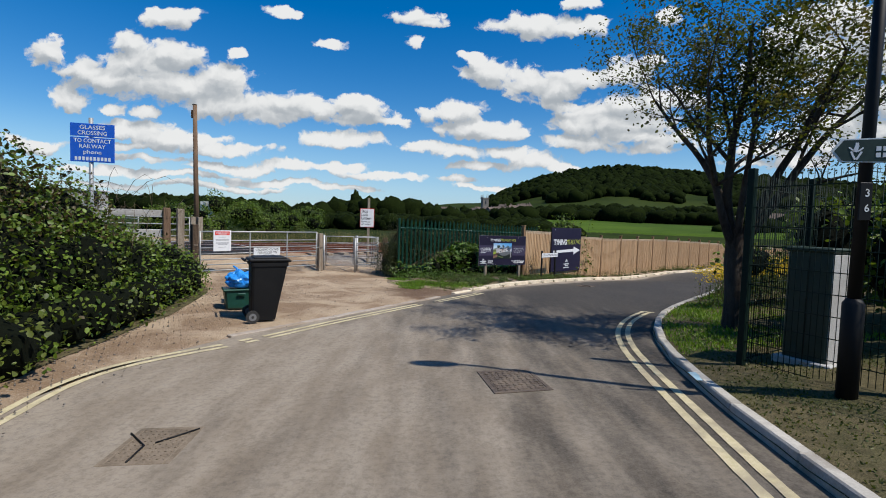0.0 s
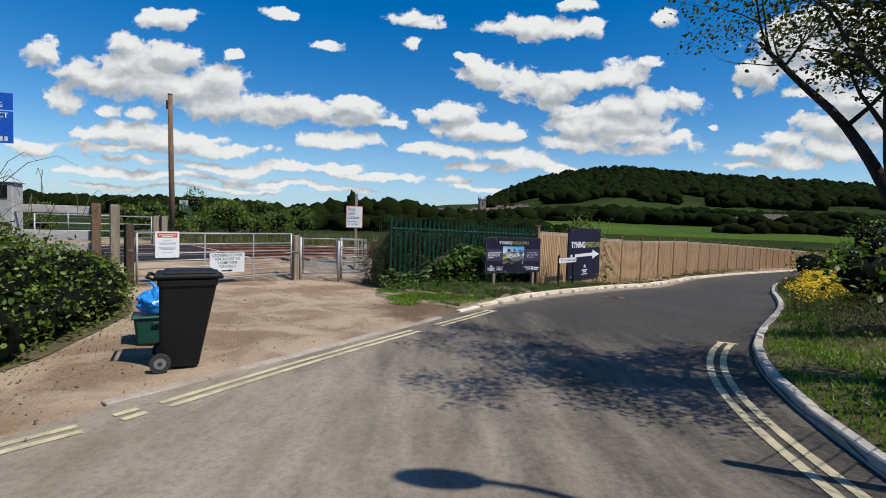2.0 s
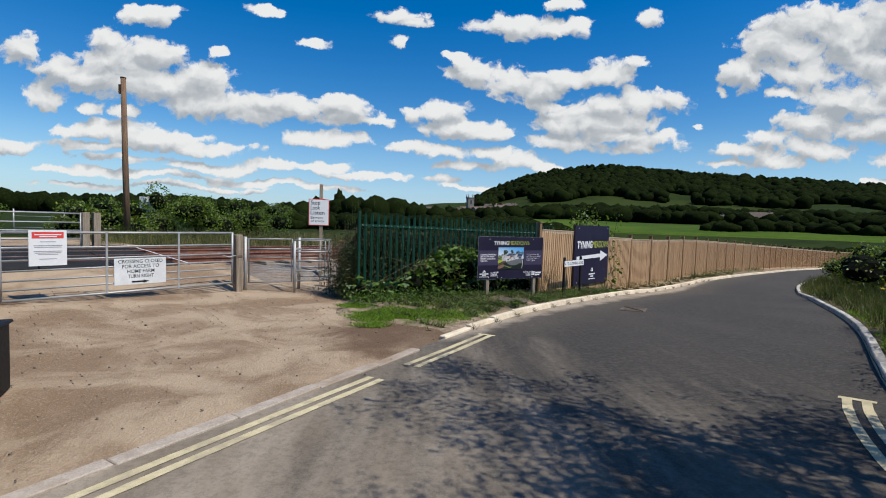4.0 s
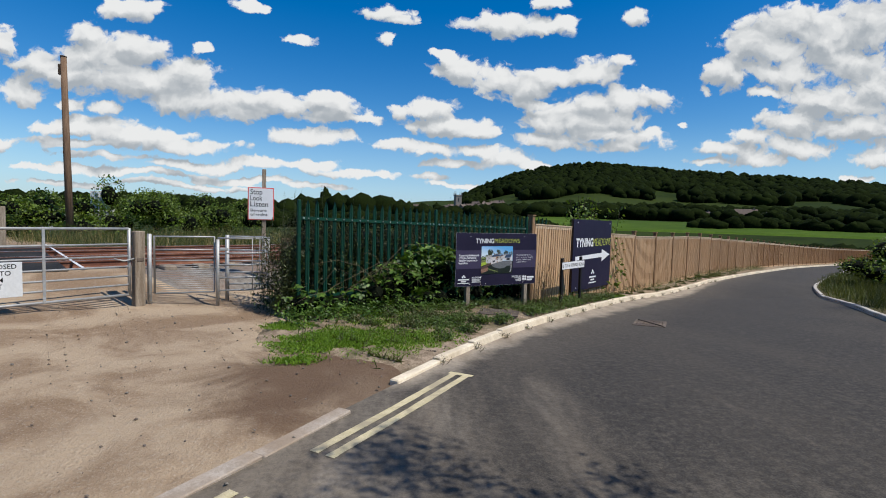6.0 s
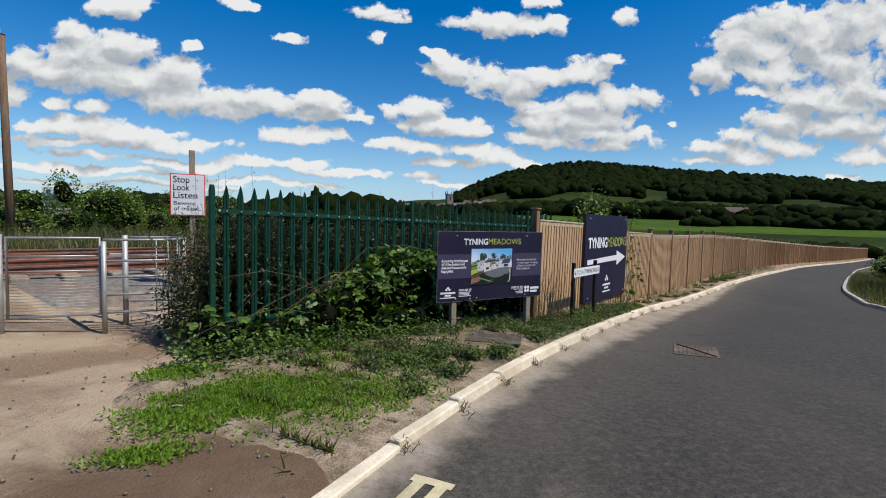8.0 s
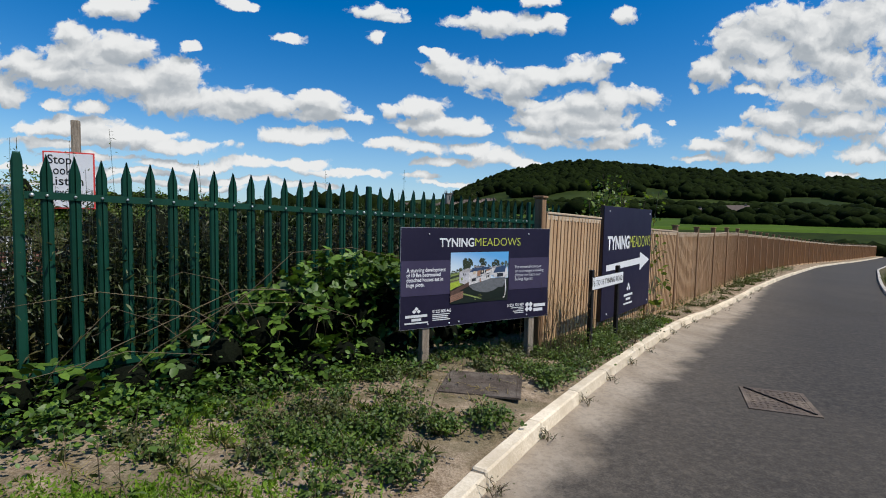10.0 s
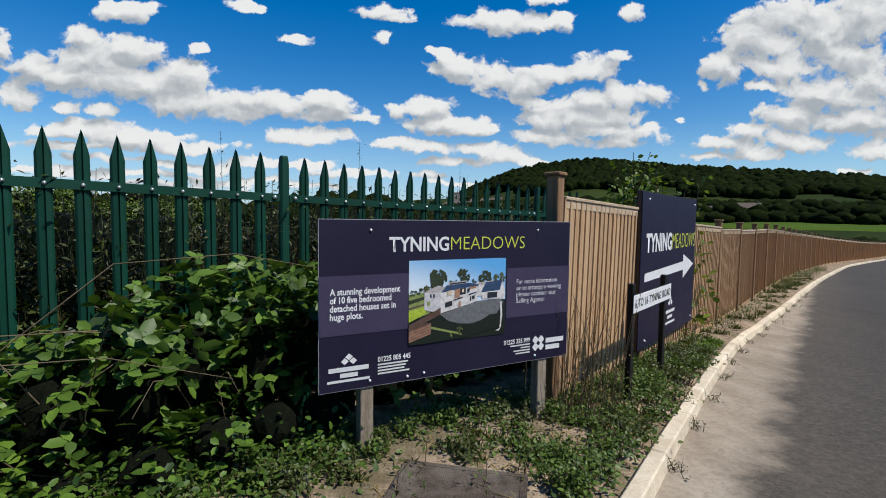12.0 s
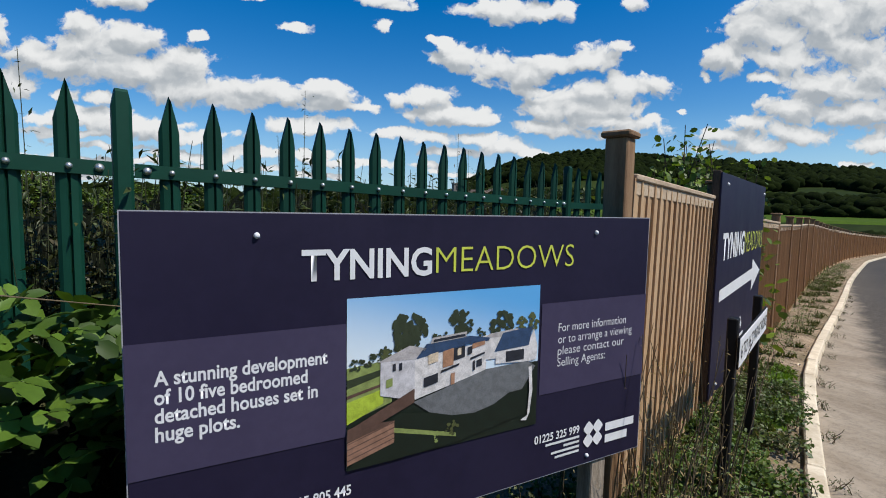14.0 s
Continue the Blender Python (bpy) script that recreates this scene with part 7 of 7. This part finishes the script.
def sapling():
    """Elder suckers standing up behind the timber fence."""
    rng = np.random.RandomState(77)
    pl = [(x, y, -0.6) for x, y in zip(rng.normal(5.4, 0.5, 40), rng.normal(21.0, 0.35, 40))]
    stems_patch("elder_suckers", "leafy green elder shoots behind the timber fence", "shrub", pl, 2.5, 60, L_HEDGE, M_BARK, 78, (0.08, 0.17), 0.16, 0.09, (LEAF_V, LEAF_F), 0.012)


sapling()


def bank_plants():
    rng = np.random.RandomState(51)
    q = resample(RK, 600)
    s = np.r_[0, np.cumsum(np.hypot(*np.diff(q, axis=0).T))]

    def bank(n, d0, d1, k0, k1):
        d = rng.uniform(d0, d1, n)
        x = np.interp(d, s, q[:, 0])
        y = np.interp(d, s, q[:, 1])
        tx = np.interp(d + 0.3, s, q[:, 0]) - x
        ty = np.interp(d + 0.3, s, q[:, 1]) - y
        L = np.hypot(tx, ty)
        k = rng.uniform(k0, k1, n)
        x, y = x + ty / L * k, y - tx / L * k
        return np.c_[x, y, [ground_z(a, b) + 0.035 + 0.05 * min(1.0, kk / 0.6) + 0.10 * max(0.0, kk - 1.0) * (0.3 + 0.7 * min(1.0, max(0.0, (b - 6) / 6))) for a, b, kk in zip(x, y, k)]]
    P = bank(30000, 9.0, 26.0, 0.16, 2.6)
    near = P[:, 1] < 5.6
    blades("dry_bank_grass", "thin brownish grass behind the kerb", "grass", P[near], L_MIXGRASS, 55, (0.012, 0.035), 0.8)
    P = P[~near]
    P = P[np.array([noise.noise((a * 0.9, b * 0.9, 2.0)) > -0.30 for a, b, c in P])]
    blades("bank_grass", "short green grass on the bank behind the kerb", "grass", P, L_GRASS, 52, (0.04, 0.10), 0.55)
    P = bank(14000, 22.0, 50.0, 0.2, 3.5)
    blades("long_grass", "long yellowing grass along the bank", "grass", P, L_MIXGRASS, 53, (0.15, 0.45), 0.3)
    P = bank(260, 18.6, 24.0, 0.5, 2.6)
    stems_patch("ragwort_stems", "leafy green ragwort stems on the bank", "weeds", [tuple(p) for p in P], 0.62, 26, L_WEED, M_STEM, 54, (0.03, 0.08), 0.07, 0.15)
    # flat heads of small yellow flowers
    F = []
    for p in bank(230, 19.2, 23.8, 0.4, 1.9):
        h_ = 0.66 * rng.uniform(0.75, 1.2)
        for k in range(rng.randint(14, 34)):
            F.append((p[0] + rng.normal(0, 0.075), p[1] + rng.normal(0, 0.075), p[2] + h_ + rng.normal(0, 0.03)))
    F = np.array(F)
    me = scatter("ragwort_flowers", LEAF_V, LEAF_F, F, rots(len(F), rng, 0.4), rng.uniform(0.028, 0.05, len(F)), L_FLOWER)
    tagged(new("ragwort_flowers", me), "bright yellow ragwort flower heads on the bank", "flowers", kind="stuff")
    # shrubs on the bank further along
    def shrub(cx, cy, r, h_, seed, n, dark=False):
        rg = np.random.RandomState(seed)
        z = ground_z(cx, cy) + 0.3
        bs = [(cx + rg.normal(0, r * 0.5), cy + rg.normal(0, r * 0.5), z + h_ * rg.uniform(0.25, 0.75), r * rg.uniform(0.35, 0.6), r * rg.uniform(0.35, 0.6), h_ * rg.uniform(0.22, 0.36)) for _ in range(11)]
        root = thing("shrub", pose(0, 0, 0), "dark green leafy shrub on the bank beside the lane", "shrub", "shrubs along the bank")
        # shade within the shrub, painted as near-black lumps
        tagged(part("core", core_mesh(bs, 0.62, seed), M_SHADECORE, root), kind="stuff")
        P = clump_points(n, rg, bs)
        me = scatter("leaves", LEAF_V, LEAF_F, P, rots(len(P), rg, 0.7), rg.uniform(0.05, 0.12, len(P)), L_HEDGE)
        tagged(part("leaves", me, None, root), kind="stuff")
        bm = bmesh.new()
        for b in bs[:6]:
            tube(bm, [(cx, cy, z - 0.5), ((cx + b[0]) / 2, (cy + b[1]) / 2, (z + b[2]) / 2), b[:3]], 0.03, 5, False, 0.012)
        part("stems", bm, M_BARK, root)
    shrub(17.6, 22.0, 1.1, 1.5, 61, 2600)
    shrub(18.4, 24.8, 1.2, 1.7, 62, 3000)
    shrub(13.2, 16.6, 1.6, 2.0, 63, 3500)
    shrub(16.2, 19.4, 1.8, 2.4, 64, 3500)
    shrub(24.6, 25.6, 2.0, 2.3, 65, 3000)
    shrub(7.4, 8.4, 1.1, 1.9, 66, 3000)
    shrub(7.6, 6.0, 1.3, 2.3, 67, 3000)
    shrub(8.0, 3.6, 1.2, 2.2, 68, 2600)
    shrub(6.3, 5.6, 0.9, 2.2, 69, 2600)
    shrub(6.3, 6.3, 1.0, 2.3, 70, 2600)


bank_plants()


def rail_side_grass():
    rng = np.random.RandomState(71)
    n = 16000
    u = rng.uniform(-3.0, 24, n)
    v = rng.uniform(11.6, 20.0, n)
    x = PAL0.x + PALD.x * u + RN.x * v
    y = PAL0.y + PALD.y * u + RN.y * v
    P = np.c_[x, y, np.full(n, -0.28)]
    blades("trackside_grass", "tall green grass beyond the railway", "grass", P[: n * 2 // 3], L_MIXGRASS, 72, (0.6, 1.25), 0.2)
    blades("trackside_dry_grass", "pale dry grass beyond the railway", "grass", P[n * 2 // 3:], L_DRYGRASS, 73, (0.6, 1.2), 0.2)
    for k, (u, v, r, h_) in enumerate(((-2.0, 24, 2.2, 2.6), (-12.5, 15, 2.4, 3.2), (-16, 17, 2.5, 3.0), (3.5, 27, 2.4, 3.6), (9, 30, 3.0, 3.4), (-9, 30, 2.5, 2.5))):
        rg = np.random.RandomState(80 + k)
        cx, cy = rail_xy(u, v)
        bs = [(cx + rg.normal(0, r * 0.5), cy + rg.normal(0, r * 0.5), -0.3 + h_ * rg.uniform(0.2, 0.75), r * rg.uniform(0.3, 0.55), r * rg.uniform(0.3, 0.55), h_ * rg.uniform(0.2, 0.33)) for _ in range(12)]
        root = thing("bush", pose(0, 0, 0), "dark green bush beyond the railway", "bush", "bushes beyond the railway")
        # lumps that carry the bush's inner shadow in their colour
        tagged(part("core", core_mesh(bs, 0.48, k), M_SHADECORE, root), kind="stuff")
        P = clump_points(7000, rg, bs)
        me = scatter("leaves", LEAF_V, LEAF_F, P, rots(len(P), rg, 0.7), rg.uniform(0.08, 0.17, len(P)), L_HEDGE)
        tagged(part("leaves", me, None, root), kind="stuff")


rail_side_grass()

# ---- distance ----


def far_blob(seed):
    bm = bmesh.new()
    bmesh.ops.create_icosphere(bm, subdivisions=2, radius=1.0)
    for v in bm.verts:
        v.co *= 1 + 0.45 * noise.noise(v.co * 1.9 + Vector((seed, 0, 0))) + 0.42 * noise.noise(v.co * 4.5 + Vector((0, seed, 0)))
    vs = [tuple(v.co) for v in bm.verts]
    fs = [tuple(x.index for x in f.verts) for f in bm.faces]
    bm.free()
    return vs, fs


def polar(az, r):
    x, y = 0.8 + r * math.sin(radians(az)), 9.7 + r * math.cos(radians(az))
    return x, y, land_z(x, y)


def woods():
    rng = np.random.RandomState(91)
    groups = {0: [], 1: [], 2: []}

    def put(az, r, h_, w=0.62):
        x, y, z = polar(az, r)
        groups[rng.randint(0, 3)].append((x, y, z + h_ * 0.42, h_ * w * rng.uniform(0.8, 1.2), h_ * w * rng.uniform(0.8, 1.2), h_ * 0.62))
    # wooded hill
    for _ in range(9000):
        az = rng.uniform(5.5, 60)
        k = rng.uniform(0.50, 1.02)
        r = float(np.interp(k, RISE_K[2:7], RISE_R[2:7])) * rng.uniform(0.98, 1.03)
        if k < 0.66 and noise.noise((az * 0.16, k * 9, 1.0)) > 0.12:
            continue
        put(az, r, rng.uniform(5.5, 12.5) if rng.rand() < 0.85 else rng.uniform(12, 16))
    # dark tree belts in front of the town and along the left
    for _ in range(900):
        az = rng.uniform(-60, 9)
        r = rng.uniform(240, 560)
        put(az, r, rng.uniform(4.5, 8.5) * (1.45 if -14 < az < -2 else 1.0))
    for _ in range(420):
        az = rng.uniform(-22, 12)
        put(az, rng.uniform(110, 240), rng.uniform(2.4, 4.2), 0.8)
    for _ in range(260):
        az = rng.uniform(-60, -20)
        put(az, rng.uniform(500, 900), rng.uniform(7, 12))
    # hedgerows between the fields
    for r0, a0, a1, n_, hh in ((330, 10, 60, 260, 6.0), (215, 30, 60, 90, 4.0), (420, 8, 46, 200, 7.0), (120, 36, 60, 60, 3.0), (300, 6, 22, 120, 7.0), (150, 8, 16, 40, 4.5)):
        for _ in range(n_):
            az = rng.uniform(a0, a1)
            put(az, r0 * (1 + 0.06 * noise.noise((az * 0.2, r0, 0))) * rng.uniform(0.98, 1.03), hh * rng.uniform(0.6, 1.2), 0.8)
    # poplars and tall trees on the skyline
    for az, hh in ((-10.9, 26), (-10.5, 24), (-8.3, 17), (-7.2, 19), (-6.4, 16), (-3.5, 14), (-1.0, 13), (2.2, 12)):
        x, y, z = polar(az, 520)
        groups[0].append((x, y, z + hh * 0.55, hh * (0.16 if hh > 20 else 0.42), hh * (0.16 if hh > 20 else 0.42), hh * 0.5))
    for g, rows in groups.items():
        rows = np.array(rows)
        v, f = far_blob(g * 3.7)
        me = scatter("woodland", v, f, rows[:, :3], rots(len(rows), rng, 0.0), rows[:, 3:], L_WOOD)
        tagged(new("woodland", me), "distant green woodland on the hills, colour darkened for cloud shade", "woods", "distant woods", "stuff")
    # the sunlit pasture under the hill
    vs, fs = [], []
    azs, rr = np.linspace(11, 60, 60), np.linspace(95, 300, 12)
    for r in rr:
        for a in azs:
            x, y, z = polar(a, r)
            w = noise.noise((x * 0.012, y * 0.012, 0)) * min(6.0, max(0, r - 150) * 0.012)
            vs.append((x, y, z + w + 0.45))
    n_ = len(azs)
    for i in range(len(rr) - 1):
        for j in range(n_ - 1):
            fs.append((i * n_ + j, i * n_ + j + 1, (i + 1) * n_ + j + 1, (i + 1) * n_ + j))
    me = bpy.data.meshes.new("pasture")
    me.from_pydata(vs, [], fs)
    if sum(p.normal.z for p in me.polygons) < 0:
        me.flip_normals()
    tagged(obj("pasture", me, M_FIELD), "sunlit green pasture below the wooded hill", "field", kind="structure")


woods()


def church():
    x, y, z = polar(4.72, 570)
    root = thing("church_tower", pose(x, y, z, rz=12), "distant grey stone church tower with corner pinnacles", "church")
    part("tower", newbox((0, 0, 9), (7.5, 7.5, 22), 0.3), M_STONE, root)
    part("parapet", newbox((0, 0, 20.3), (8.3, 8.3, 1.4), 0.1), M_STONE, root)
    for sx in (-1, 1):
        for sy in (-1, 1):
            part("pinnacle", newtube([(sx * 3.6, sy * 3.6, 20.5), (sx * 3.6, sy * 3.6, 25.5)], 0.8, 6, 0.05), M_STONE, root)
    part("window_slot", newbox((0, -3.8, 15.5), (1.6, 0.2, 4.5)), M_PANE, root)
    part("nave", newbox((10, 0, 4), (16, 8, 10), 0.2), M_STONE, root)


church()


def cottage(az, r, w, h_, turn, wall, seed, white=False):
    x, y, z = polar(az, r)
    root = thing("house", pose(x, y, z - 0.5, rz=turn), "distant pale farmhouse under the hill" if white else "distant town house with a brown pitched roof", "house", "houses of the distant town")
    part("wall", newbox((0, 0, h_ / 2), (w, w * 0.6, h_)), wall, root)
    bm = bmesh.new()
    a, b, t = w / 2 + 0.3, w * 0.3 + 0.3, h_ + w * 0.28
    vs = [bm.verts.new(c) for c in ((-a, -b, h_), (a, -b, h_), (a, b, h_), (-a, b, h_), (-a, 0, t), (a, 0, t))]
    for f in ((0, 1, 5, 4), (2, 3, 4, 5), (1, 2, 5), (3, 0, 4), (3, 2, 1, 0)):
        bm.faces.new([vs[i] for i in f])
    roof = part("roof", bm, M_ROOF, root)
    part("chimney", newbox((a * 0.7, 0, t), (0.9, 0.9, 2.0)), M_ROOF, roof)
    for i in (-0.28, 0.0, 0.28):
        part("window", newbox((w * i, -w * 0.3 - 0.02, h_ * 0.6), (1.1, 0.1, 1.4)), M_PANE, root)


r_h = random.Random(9)
for i in range(22):
    cottage(r_h.uniform(-3, 11), r_h.uniform(480, 620), r_h.uniform(8, 13), r_h.uniform(5, 8), r_h.uniform(-40, 40), M_STONE if r_h.random() < 0.6 else M_RENDERW, i)
cottage(35.3, 345, 12, 4.5, -20, M_RENDERW, 40, True)
cottage(31.6, 350, 6, 4.0, -30, M_RENDERW, 41, True)
cottage(36.6, 350, 8, 3.0, -10, M_RENDERW, 42, True)
